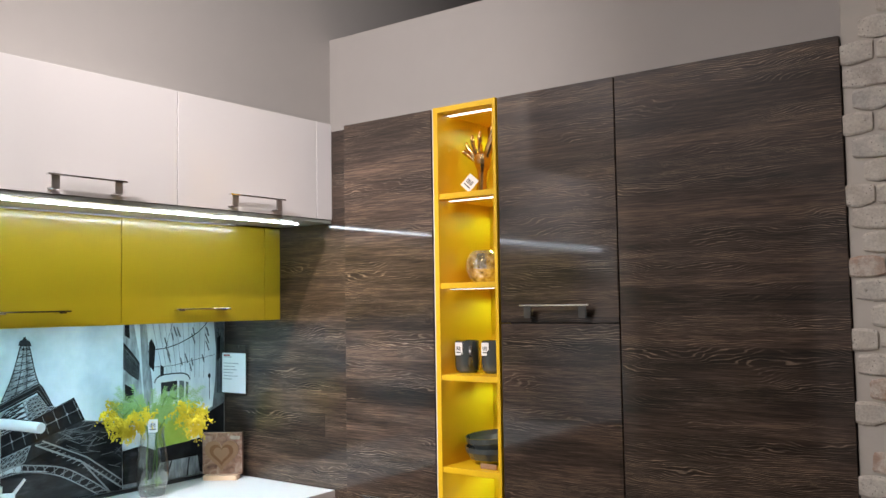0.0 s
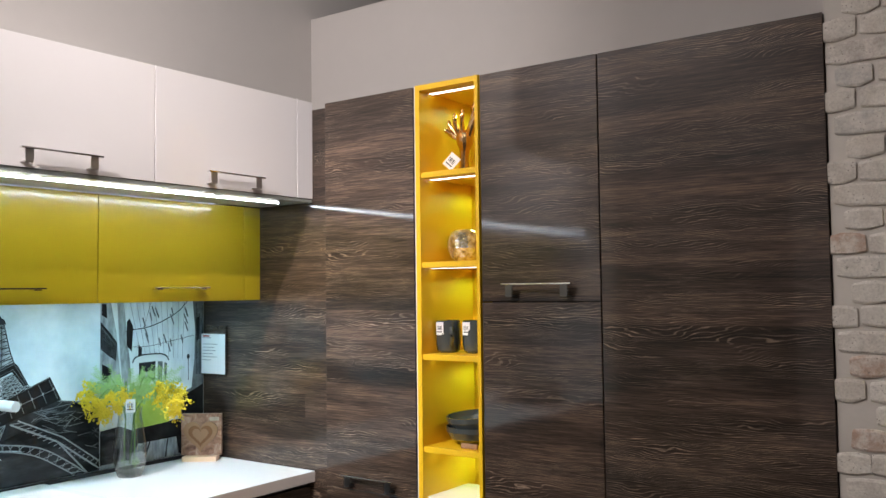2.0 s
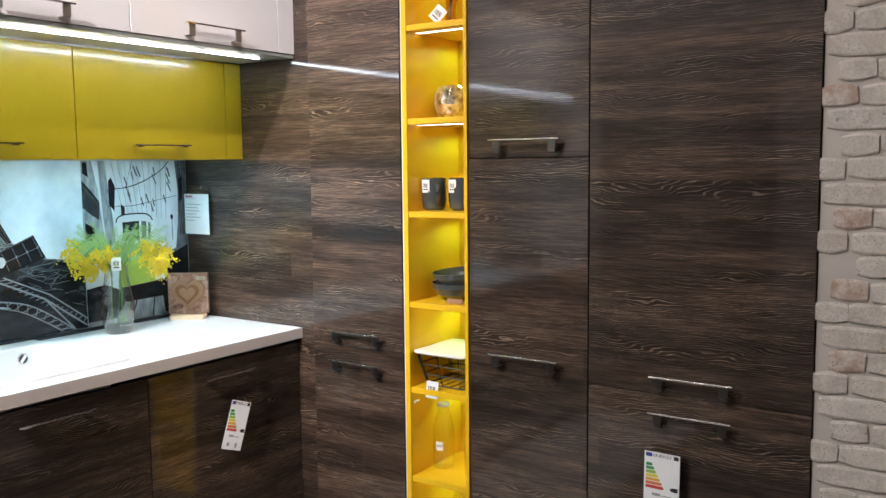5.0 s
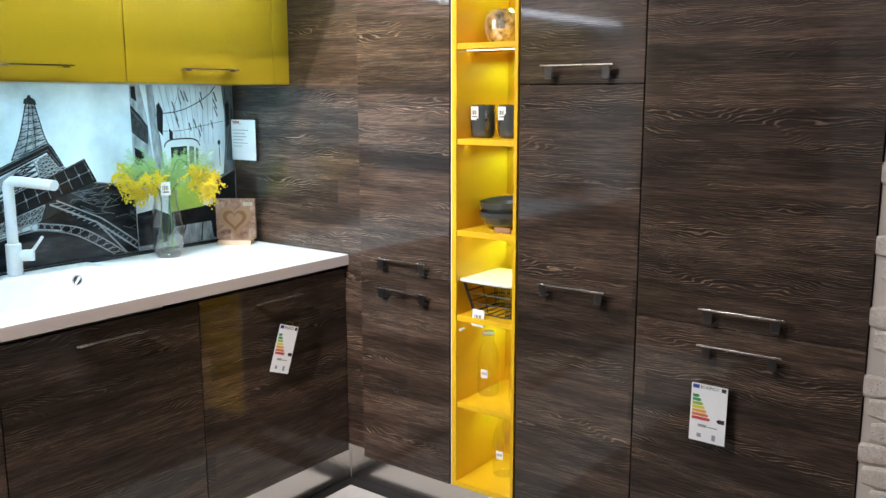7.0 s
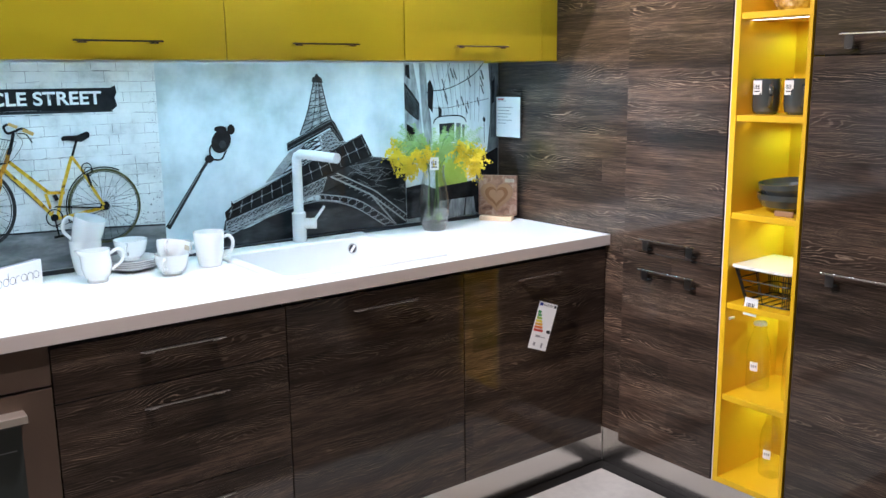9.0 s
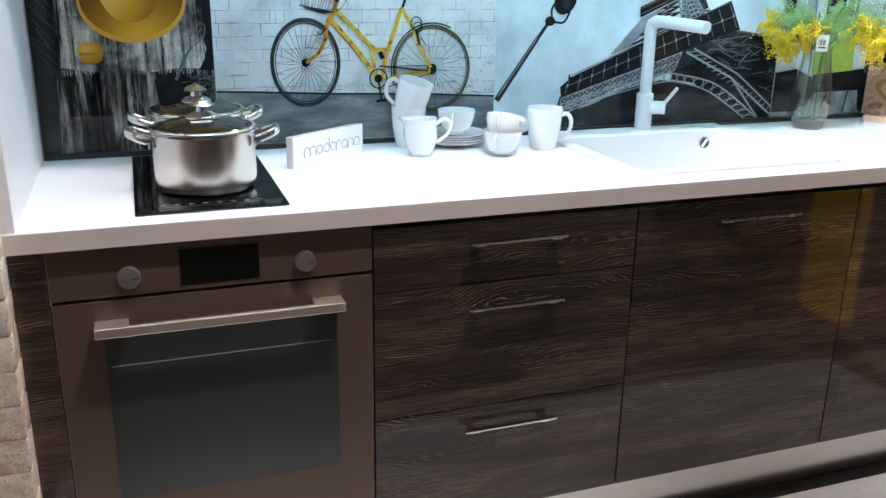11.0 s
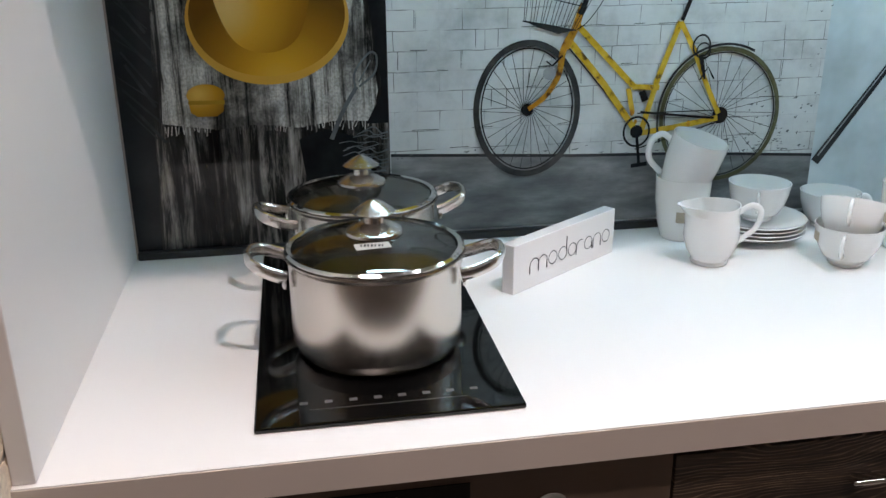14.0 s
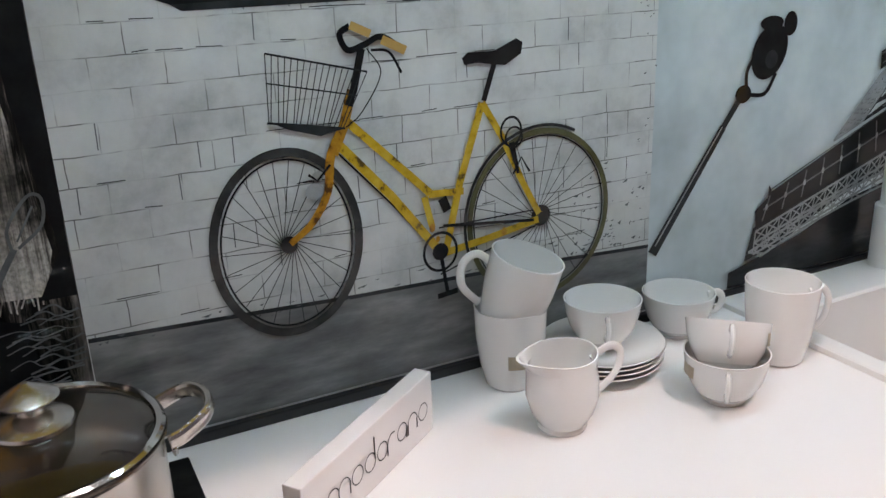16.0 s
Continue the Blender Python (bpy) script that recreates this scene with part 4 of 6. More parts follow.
ink("brake_cable", stroke(curve2([(0.53, 1.318), (0.545, 1.29), (0.52, 1.25), (0.500, 1.235)]), 0.0014), 10, P_BLACK, bike)
ink("brake", stroke([(0.478, 1.196), (0.462, 1.180), (0.452, 1.188)], 0.003), 10, P_BLACK, bike)
ink("brake", stroke([(0.714, 1.15), (0.726, 1.17), (0.738, 1.15)], 0.003), 10, P_BLACK, bike)
ink("nameplate", [[(0.314, 1.446), (0.328, 1.439), (0.80, 1.439), (0.814, 1.446), (0.818, 1.425), (0.811, 1.41), (0.817, 1.385), (0.80, 1.372), (0.56, 1.378), (0.329, 1.376), (0.313, 1.382), (0.318, 1.41), (0.312, 1.43)]], 4, P_BLACK, bike, "dark street plate with white capitals")
ink("plate_shadow", [[(0.326, 1.378), (0.80, 1.376), (0.803, 1.368), (0.34, 1.369)]], 3, P_IRON, bike)


def words(text, size, width, name, material, m, parent, thick=0.0):
    """Writing set with the built-in font, made into a mesh of a given width, standing at the pose m."""
    cu = bpy.data.curves.new("writing", "FONT")
    cu.body, cu.size, cu.align_x, cu.align_y, cu.offset = text, size, "CENTER", "CENTER", thick
    ob = new("writing", cu)
    bpy.context.view_layer.update()
    me = bpy.data.meshes.new_from_object(ob.evaluated_get(bpy.context.evaluated_depsgraph_get()))
    bpy.data.objects.remove(ob)
    xs = [v.co.x for v in me.vertices]
    k, mid = width / (max(xs) - min(xs)), (max(xs) + min(xs)) / 2
    for v in me.vertices:
        v.co = m @ Vector(((v.co.x - mid) * k, v.co.y, 0))
    bm = bmesh.new()
    bm.from_mesh(me)
    bpy.data.meshes.remove(me)
    return part(name, bm, material, parent, smooth=False)


def on_wall(y, z, x, rise=0.0):
    """The pose of writing that reads along y on a face that looks along x."""
    r = radians(rise)
    return Matrix.Translation((x, y, z)) @ Matrix(((0, 0, 1, 0), (math.cos(r), -math.sin(r), 0, 0), (math.sin(r), math.cos(r), 0, 0), (0, 0, 0, 1)))


words("BICYCLE STREET", 0.052, 0.422, "lettering", P_WHITE, on_wall(0.561, 1.4085, SPLASH_X + LAYER * 5), bike, 0.0012)

# street lamp and tower
ink("lamp_post", stroke([(0.943, 0.999), (1.06, 1.165)], 0.017, 0.012) + stroke([(1.06, 1.165), (1.095, 1.212)], 0.010), 4, P_IRON, tower, "dark leaning street lamp post")
ink("post_gleam", stroke([(0.947, 1.010), (1.058, 1.166)], 0.003, 0.002), 5, P_STONE, tower)
ink("lamp_pane", [oval(1.141, 1.252, 0.012, 0.013, 16)], 6, P_IRON, tower)
ink("lamp_head", [oval(1.137, 1.263, 0.032, 0.040, 30, tilt=-0.5), oval(1.137, 1.302, 0.022, 0.010, 18), oval(1.173, 1.299, 0.013, 0.017, 16), oval(1.093, 1.208, 0.015, 0.013, 16)] + stroke(curve2([(1.098, 1.212), (1.097, 1.24), (1.112, 1.262)]), 0.006) + stroke(curve2([(1.102, 1.206), (1.134, 1.205), (1.152, 1.232)]), 0.006), 5, P_BLACK, tower, "black lantern head")


def lattice(a, b, c, d, n, w, rows=1):
    """Crossed bars filling the quad a b c d, n cells from the side ad to the side bc."""
    out = []
    for r in range(rows):
        p0, p1, p2, p3 = lerp2(a, d, r / rows), lerp2(b, c, r / rows), lerp2(b, c, (r + 1) / rows), lerp2(a, d, (r + 1) / rows)
        out += stroke([p0, p1], w * 1.4) + stroke([p3, p2], w * 1.4)
        for i in range(n):
            e, f, g, h = lerp2(p0, p1, i / n), lerp2(p0, p1, (i + 1) / n), lerp2(p3, p2, (i + 1) / n), lerp2(p3, p2, i / n)
            out += stroke([e, g], w) + stroke([h, f], w) + stroke([e, h], w)
        out += stroke([p1, p2], w)
    return out


spire_l = curve2([(1.423, 1.269), (1.450, 1.330), (1.466, 1.380), (1.480, 1.433), (1.486, 1.456)], 4)
spire_r = curve2([(1.548, 1.318), (1.536, 1.350), (1.526, 1.390), (1.516, 1.433), (1.509, 1.456)], 4)
ink("tower_spire", [[spire_l[k], spire_r[k], spire_r[k + 1], spire_l[k + 1]] for k in range(16)], 3, P_STONE, tower)
bars = stroke(spire_l, 0.004) + stroke(spire_r, 0.004) + stroke([lerp2(a, b, 0.36) for a, b in zip(spire_l, spire_r)], 0.0025) + stroke([lerp2(a, b, 0.66) for a, b in zip(spire_l, spire_r)], 0.0025)
for k in range(0, 16, 2):
    bars += stroke([spire_l[k], spire_r[k + 1]], 0.0022) + stroke([spire_r[k], spire_l[k + 1]], 0.0022) + stroke([spire_l[k], spire_r[k]], 0.0026)
ink("spire_lattice", bars, 4, P_IRON, tower)
ink("spire_gleam", [q for k in range(15) for q in stroke([lerp2(spire_l[k], spire_r[k], 0.12), lerp2(spire_l[k + 1], spire_r[k + 1], 0.30)], 0.0018)] + [q for k in range(15) for q in stroke([lerp2(spire_l[k], spire_r[k], 0.50), lerp2(spire_l[k + 1], spire_r[k + 1], 0.60)], 0.0016)], 5, P_IRON_LIGHT, tower, kind="stuff")
ink("spire_head", [[(1.476, 1.448), (1.520, 1.444), (1.515, 1.460), (1.503, 1.468), (1.499, 1.476), (1.492, 1.474), (1.489, 1.466), (1.479, 1.462)]], 6, P_IRON, tower)
ink("upper_platform", [[(1.371, 1.244), (1.549, 1.319), (1.562, 1.306), (1.597, 1.242), (1.580, 1.238), (1.541, 1.288), (1.373, 1.216)]], 6, P_BLACK, tower, "dark upper platform of the lattice tower")
ink("platform_edge", stroke([(1.372, 1.240), (1.548, 1.314), (1.590, 1.246)], 0.0028) + stroke([(1.376, 1.226), (1.544, 1.297), (1.583, 1.243)], 0.002), 7, P_MID, tower)
ink("middle_legs", [[(1.380, 1.212), (1.440, 1.242), (1.345, 1.138), (1.288, 1.116)], [(1.545, 1.283), (1.581, 1.238), (1.606, 1.236), (1.560, 1.214), (1.515, 1.198), (1.506, 1.262)]], 2, P_IRON, tower)
ink("middle_lattice", lattice((1.380, 1.212), (1.288, 1.116), (1.345, 1.138), (1.440, 1.242), 7, 0.003, 2) + lattice((1.545, 1.283), (1.606, 1.232), (1.515, 1.198), (1.495, 1.264), 5, 0.003, 2), 5, P_IRON_LIGHT, tower)
ink("middle_beams", lattice((1.442, 1.240), (1.35, 1.140), (1.515, 1.200), (1.495, 1.262), 4, 0.004) + stroke([(1.40, 1.222), (1.52, 1.20)], 0.004) + stroke([(1.43, 1.16), (1.47, 1.255)], 0.003), 4, P_IRON, tower)
ink("lower_platform", [[(1.159, 1.067), (1.166, 1.056), (1.672, 1.262), (1.714, 1.180), (1.690, 1.174), (1.138, 1.002), (1.134, 1.030), (1.158, 1.048)]], 6, P_BLACK, tower, "dark lower platform of the lattice tower")
ink("platform_grid", [q for k in range(15) for q in stroke([lerp2((1.162, 1.050), (1.668, 1.252), k / 14), lerp2((1.150, 1.012), (1.700, 1.186), k / 14)], 0.0026)] + stroke([(1.150, 1.030), (1.685, 1.218)], 0.0028) + stroke([(1.164, 1.060), (1.670, 1.258)], 0.002), 7, P_MID, tower)
ink("platform_gleam", [oval(*lerp2((1.156, 1.033), (1.685, 1.220), k / 14), 0.003, 0.005, 8) for k in range(15)], 8, P_IRON_LIGHT, tower, kind="stuff")
ink("arch_band", [[(1.135, 1.003), (1.700, 1.178), (1.76, 1.168), (1.60, 1.10), (1.50, 1.062), (1.42, 1.050), (1.34, 1.03), (1.25, 0.995), (1.19, 0.964), (1.122, 0.952)]], 3, P_IRON, tower)
arch_o = curve2([(1.126, 0.966), (1.20, 0.992), (1.33, 1.032), (1.46, 1.058), (1.53, 1.052), (1.64, 1.026), (1.735, 0.970), (1.81, 0.915)], 6)
arch_i = curve2([(1.150, 0.955), (1.22, 0.980), (1.34, 1.012), (1.46, 1.034), (1.53, 1.030), (1.62, 1.004), (1.705, 0.955), (1.77, 0.912)], 6)
web = stroke(arch_o, 0.0045) + stroke(arch_i, 0.004)
for p, q in zip(arch_o[::2], arch_i[1::2]):
    web += stroke([p, q], 0.0024)
for p, q in zip(arch_i[::2], arch_o[1::2]):
    web += stroke([p, q], 0.0024)
ink("arch", web, 8, P_IRON_LIGHT, tower, "pale lattice arch of the tower")
ink("leg_lattice", lattice((1.137, 0.998), (1.52, 1.118), (1.50, 1.068), (1.135, 0.962), 16, 0.0026, 2), 9, P_IRON_LIGHT, tower)
ink("far_leg", stroke([(1.535, 1.118), (1.70, 1.04), (1.856, 0.925)], 0.006) + stroke([(1.56, 1.128), (1.72, 1.052), (1.860, 0.948)], 0.005) + stroke([(1.70, 1.04), (1.815, 0.912)], 0.006) + [q for k in range(17) for q in stroke([lerp2((1.535, 1.118), (1.856, 0.925), k / 17), lerp2((1.56, 1.128), (1.86, 0.948), (k + 0.7) / 17)], 0.0022)], 10, P_IRON_LIGHT, tower)
ink("leg_shade", [[(1.545, 1.122), (1.70, 1.180), (1.79, 1.166), (1.861, 1.150), (1.861, 0.93), (1.76, 0.945), (1.66, 1.000), (1.56, 1.030), (1.49, 1.040), (1.50, 1.090)]], 2, P_GROUND, tower)
beams = random.Random(8)
ink("leg_framing", [q for k in range(46) for y, z, a in ((beams.uniform(1.60, 1.845), beams.uniform(0, 1), beams.uniform(-0.6, 0.9)),) for q in stroke([(y, 1.15 - (y - 1.60) * 0.05 - z * (0.03 + (y - 1.60) * 0.55)), (min(1.86, y + 0.05 * math.cos(a)), 1.15 - (y - 1.60) * 0.05 - z * (0.03 + (y - 1.60) * 0.55) + 0.05 * math.sin(a))], 0.0022)] + stroke([(1.70, 1.178), (1.80, 1.160), (1.860, 1.152)], 0.004) + stroke([(1.62, 1.148), (1.80, 1.168)], 0.003), 4, P_MID, tower, kind="stuff")
ink("dark_ground", [[(1.09, 0.915), (1.861, 0.915), (1.861, 0.975), (1.72, 0.985), (1.6, 1.02), (1.46, 1.04), (1.34, 1.018), (1.23, 0.975), (1.09, 0.94)]], 5, P_GROUND, tower, "dark ground under the tower arch")

# street with a tram
ink("house", [[(1.863, 1.511), (1.905, 1.511), (1.928, 1.40), (1.94, 1.28), (1.955, 1.17), (1.863, 1.12)]], 1, P_STONE, street, "shaded house front")
ink("near_balcony", [[(1.863, 1.442), (1.902, 1.400), (1.931, 1.362), (1.926, 1.298), (1.895, 1.318), (1.863, 1.345)]], 2, P_BLACK, street, "dark iron balcony")
ink("balcony_bars", [q for k in range(12) for q in stroke([(1.868 + k * 0.0048, 1.342 - k * 0.0036), (1.868 + k * 0.0050, 1.428 - k * 0.0056)], 0.0012)] + stroke([(1.863, 1.425), (1.929, 1.350)], 0.002), 3, P_MID, street)
ink("house_window", [[(1.868, 1.505), (1.886, 1.505), (1.890, 1.452), (1.868, 1.466)]], 2, P_BLACK, street, "dark window with a balcony")
ink("house_window", [[(1.870, 1.29), (1.908, 1.268), (1.905, 1.215), (1.870, 1.23)]], 2, P_BLACK, street, "dark window with a balcony")
ink("second_house", [[(1.930, 1.511), (1.958, 1.511), (1.964, 1.46), (1.975, 1.36), (1.985, 1.29), (1.990, 1.21), (1.955, 1.19), (1.945, 1.30)]], 1.5, P_STONE, street)
ink("house_window", [[(1.970, 1.436), (1.982, 1.450), (1.998, 1.418), (1.992, 1.326), (1.970, 1.352)]], 2, P_BLACK, street, "dark window with a balcony")
ink("house_window", [[(2.020, 1.352), (2.036, 1.338), (2.034, 1.295), (2.020, 1.306)]], 2, P_IRON, street)
far = random.Random(5)
ink("far_facade", [[(y, z), (y + 0.005, z + 0.003), (y + 0.012 + w, z - 0.026 - w), (y + 0.007 + w, z - 0.030 - w)] for y, z, w in [(far.uniform(2.035, 2.235), far.uniform(1.345, 1.50), far.uniform(0.0, 0.012)) for k in range(17)]], 2, P_MID, street, kind="stuff")
ink("facade_detail", [q for k in range(10) for q in stroke([(1.985 + k * 0.027, 1.508), (2.03 + k * 0.021, 1.32 - 0.004 * k)], 0.0022)], 1, P_STONE, street, kind="stuff")
ink("overhead_wiring", stroke(curve2([(1.965, 1.402), (1.993, 1.408), (2.045, 1.412), (2.101, 1.426), (2.160, 1.450), (2.205, 1.476), (2.240, 1.509)]), 0.0034) + stroke(curve2([(1.965, 1.345), (2.06, 1.343), (2.13, 1.352), (2.272, 1.374)]), 0.0018) + stroke([(2.075, 1.511), (2.045, 1.42)], 0.0015), 4, P_BLACK, street)
ink("dark_house", [[(2.268, 1.511), (2.320, 1.511), (2.320, 0.93), (2.20, 0.97), (2.208, 1.15), (2.262, 1.17), (2.276, 1.28), (2.279, 1.40)]], 3, P_MID, street)
ink("window_front", [q for k in range(5) for q in stroke([(2.284 + 0.008 * k, 1.50 - 0.02 * k), (2.286 + 0.007 * k, 1.22)], 0.003)] + [[(2.285, 1.44), (2.300, 1.45), (2.300, 1.36), (2.285, 1.35)], [(2.22, 1.14), (2.318, 1.18), (2.318, 0.94), (2.21, 0.98)]], 4, P_BLACK, street, kind="stuff")
ink("far_sign", [oval(2.246, 1.292, 0.007, 0.010, 12)] + stroke([(2.246, 1.284), (2.247, 1.20)], 0.003), 4, P_IRON, street)
ink("tram_roof", stroke(curve2([(1.994, 1.284), (2.002, 1.300), (2.030, 1.311), (2.110, 1.312), (2.142, 1.302), (2.154, 1.284)]), 0.005), 6, P_IRON, street)
ink("tram_body", [[(1.996, 1.284), (2.004, 1.299), (2.030, 1.309), (2.110, 1.310), (2.140, 1.300), (2.152, 1.284), (2.146, 1.195), (2.004, 1.198)]], 5, P_WHITE, street, "white tram cab")
ink("tram_window", [[(2.021, 1.283), (2.094, 1.285), (2.092, 1.214), (2.023, 1.214)]], 6, P_IRON, street)
ink("tram_window", [[(2.104, 1.284), (2.126, 1.281), (2.124, 1.214), (2.103, 1.214)]], 6, P_MID, street)
ink("tram_window", [[(2.134, 1.278), (2.146, 1.274), (2.142, 1.212), (2.133, 1.212)]], 6, P_MID, street)
ink("tram_seat", [[(2.028, 1.246), (2.088, 1.248), (2.087, 1.228), (2.029, 1.228)]], 7, P_STONE, street)
ink("tram_front", [[(1.998, 1.198), (2.146, 1.195), (2.158, 1.050), (2.000, 1.040)]], 5, P_GREEN, street, "lime green tram front")
ink("tram_skirt", [[(2.000, 1.044), (2.160, 1.052), (2.205, 1.055), (2.196, 0.985), (2.03, 0.98)]], 4.5, P_BLACK, street)
ink("dark_street", [[(1.863, 0.915), (2.319, 0.915), (2.319, 0.99), (2.19, 1.05), (2.01, 1.03), (1.94, 1.06), (1.863, 1.05)]], 4, P_GROUND, street)
ink("paving", [[(1.863, 0.93), (1.98, 0.93), (2.02, 0.985), (2.19, 0.988), (2.20, 0.925), (2.22, 0.916), (1.863, 0.916)]], 5, P_STONE, street)
for rail in (((1.99, 1.02), (1.93, 0.925)), ((2.07, 0.985), (2.045, 0.918)), ((2.15, 0.986), (2.14, 0.918))):
    ink("rail", stroke(rail, 0.006), 6, P_IRON, street)

# ---- oven, hob, pots ----
OV0, OV1 = -0.164, 0.4325
KNOB_STEEL = brushed("dark_brushed_steel", (0.56, 0.55, 0.53), 0.36, "y")
oven = thing("built_in_oven", (-2.45, 0.134, 0.14), "bronze built-in oven with two knobs and a champagne bar handle", "oven")
part("body", box(-2.74, FRONT_X - 0.022, OV0 + 0.002, OV1 - 0.002, 0.15, 0.855), SHADOW_GAP, oven)
panel_ob = part("control_panel", box(FRONT_X - 0.02, FRONT_X, OV0, OV1, 0.7625, 0.857, 0.0012), BRONZE, oven)
part("display", box(FRONT_X, FRONT_X + 0.0012, 0.063, 0.209, 0.772, 0.8425), BLACK_GLASS, panel_ob, "black glass display")
for ky in (-0.027, 0.297):
    kb = part("knob", disc_x(FRONT_X + 0.0003, ky, 0.7985, 0.0195, 0.016, bevel=0.0025), KNOB_STEEL, oven, "round brushed steel knob")
    part("knob_ring", disc_x(FRONT_X + 0.0002, ky, 0.7985, 0.0215, 0.003), CHROME, kb)
    part("pointer", box(FRONT_X + 0.0164, FRONT_X + 0.017, ky + 0.004, ky + 0.016, 0.7978, 0.7992), INK, kb)
odoor = part("oven_door", box(FRONT_X - 0.02, FRONT_X, OV0, OV1, 0.145, 0.7555, 0.0012), BRONZE, oven)
part("window", box(FRONT_X, FRONT_X + 0.0015, -0.082, 0.358, 0.335, 0.682), OVEN_GLASS, odoor, "dark tinted glass window")
part("rack_line", box(FRONT_X + 0.0016, FRONT_X + 0.0019, -0.075, 0.345, 0.6225, 0.6245), GREY_INK, odoor)
hb = box(-2.142, -2.130, -0.095, 0.3665, 0.7, 0.7185, 0.0015)
for a in (-0.095, 0.307):
    hb = box(FRONT_X + 0.0004, -2.131, a, a + 0.0595, 0.7005, 0.718, 0.0012, hb)
part("handle", hb, CHAMPAGNE, odoor, "wide champagne metal bar handle")

hob = thing("induction_hob", (-2.475, 0.136, TOP_Z), "narrow black glass induction hob set on the white worktop", "hob")
part("glass_plate", box(-2.735, -2.215, -0.007, 0.2785, TOP_Z + 0.0003, TOP_Z + 0.006, 0.0018), BLACK_GLASS, hob)
bm = None
for k in range(8):
    yk = 0.04 + k * 0.0265
    bm = box(-2.262, -2.256, yk, yk + 0.0085, TOP_Z + 0.0061, TOP_Z + 0.0063, 0, bm)
    bm = box(-2.2605, -2.2575, yk + 0.0015, yk + 0.007, TOP_Z + 0.00635, TOP_Z + 0.0065, 0, bm)
bm = box(-2.2445, -2.2438, 0.05, 0.22, TOP_Z + 0.0061, TOP_Z + 0.0063, 0, bm)
part("control_marks", bm, mat("faint_grey_print", (0.09, 0.09, 0.09), 0.5), hob)


def cooking_pot(x, y, turn, label):
    z = TOP_Z + 0.0065
    p = thing("cooking_pot", (x, y, z), label, "pot", "pots on the hob")
    R, H = 0.102, 0.122
    body = [(0, 0), (R - 0.022, 0), (R - 0.007, 0.004), (R - 0.001, 0.016), (R, 0.03), (R, H - 0.006), (R + 0.005, H), (R + 0.0045, H + 0.0015), (R - 0.002, H - 0.003), (R - 0.003, 0.03), (R - 0.012, 0.006), (0, 0.005)]
    part("body", lathe(body, x, y, z, 64), POT_STEEL, p, "brushed stainless steel pot body")
    lid = part("lid_glass", lathe([(R - 0.001, H + 0.002), (R - 0.02, H + 0.012), (R - 0.05, H + 0.019), (0.012, H + 0.0225), (0.012, H + 0.0195), (R - 0.05, H + 0.016), (R - 0.021, H + 0.0095), (R - 0.002, H + 0.0005), (R - 0.001, H + 0.002)], x, y, z, 64), LID_GLASS, p, "domed smoked glass lid")
    part("lid_rim", lathe([(R + 0.003, H + 0.0022), (R + 0.004, H + 0.005), (R + 0.001, H + 0.0075), (R - 0.004, H + 0.006), (R - 0.003, H + 0.0022), (R + 0.003, H + 0.0022)], x, y, z, 64), CHROME, lid, "steel lid rim")
    part("lid_knob", lathe([(0, H + 0.0215), (0.034, H + 0.0215), (0.033, H + 0.0245), (0.022, H + 0.031), (0.012, H + 0.034), (0.011, H + 0.043), (0.014, H + 0.0445), (0.0245, H + 0.0455), (0.0252, H + 0.047), (0.0165, H + 0.0535), (0.008, H + 0.0585), (0.003, H + 0.0610), (0, H + 0.0614)], x, y, z, 40), POT_STEEL, lid, "conical steel lid knob")
    for s in (-1, 1):
        q = [(R - 0.002, -0.036, H - 0.020), (R + 0.012, -0.036, H - 0.017), (R + 0.036, -0.030, H - 0.008), (R + 0.046, -0.012, H - 0.004), (R + 0.046, 0.012, H - 0.004), (R + 0.036, 0.030, H - 0.008), (R + 0.012, 0.036, H - 0.017), (R - 0.002, 0.036, H - 0.020)]
        pts = [(x - s * v, y + s * u, z + w) for u, v, w in q]
        h = part("side_handle", tube(smoothed(pts, 5), 0.0080, 12, flat=0.62), STEEL, p, "curved steel loop handle")
        for v in (-0.036, 0.036):
            rv = lathe([(0, 0.004), (0.005, 0.003), (0.0065, 0), (0, 0)], 0, 0, 0, 12)
            for vert in rv.verts:
                c = vert.co.copy()
                vert.co = Vector((x - s * (v + c.x), y + s * (R + c.z), z + H - 0.028 + c.y))
            part("rivet", rv, STEEL, h)
    p.matrix_basis = Matrix.Translation((x, y, z)) @ Matrix.Rotation(radians(turn), 4, "Z")
    return p


LID_GLASS = thin_glass("smoked_lid_glass", (0.74, 0.735, 0.72), 0.5)
POT_STEEL = mat("spun_steel", (0.60, 0.555, 0.51), 0.27, 1.0)
bsdf(POT_STEEL).inputs["Anisotropic"].default_value = 0.6
round_axis = node(POT_STEEL, "ShaderNodeTangent")
round_axis.direction_type, round_axis.axis = "RADIAL", "Z"
link(POT_STEEL, round_axis.outputs[0], bsdf(POT_STEEL).inputs["Tangent"])
front_pot = cooking_pot(-2.392, 0.138, -8, "shiny stainless steel pot with a glass lid, full in view")
sticker = box(-2.356, -2.336, 0.118, 0.158, 1.0484, 1.0488)
bmesh.ops.rotate(sticker, cent=(-2.346, 0.138, 1.0486), matrix=Matrix.Rotation(radians(14), 3, "Z"), verts=sticker.verts)
tag_ob = part("sticker", sticker, mat("dull_sticker_paper", (0.50, 0.48, 0.44), 0.6), front_pot, "small white barcode sticker")
bars = None
for k in range(7):
    bars = box(-2.350, -2.343, 0.124 + 0.004 * k, 0.126 + 0.004 * k + 0.0008 * (k % 2), 1.0489, 1.0491, 0, bars)
part("printing", bars, INK, tag_ob)
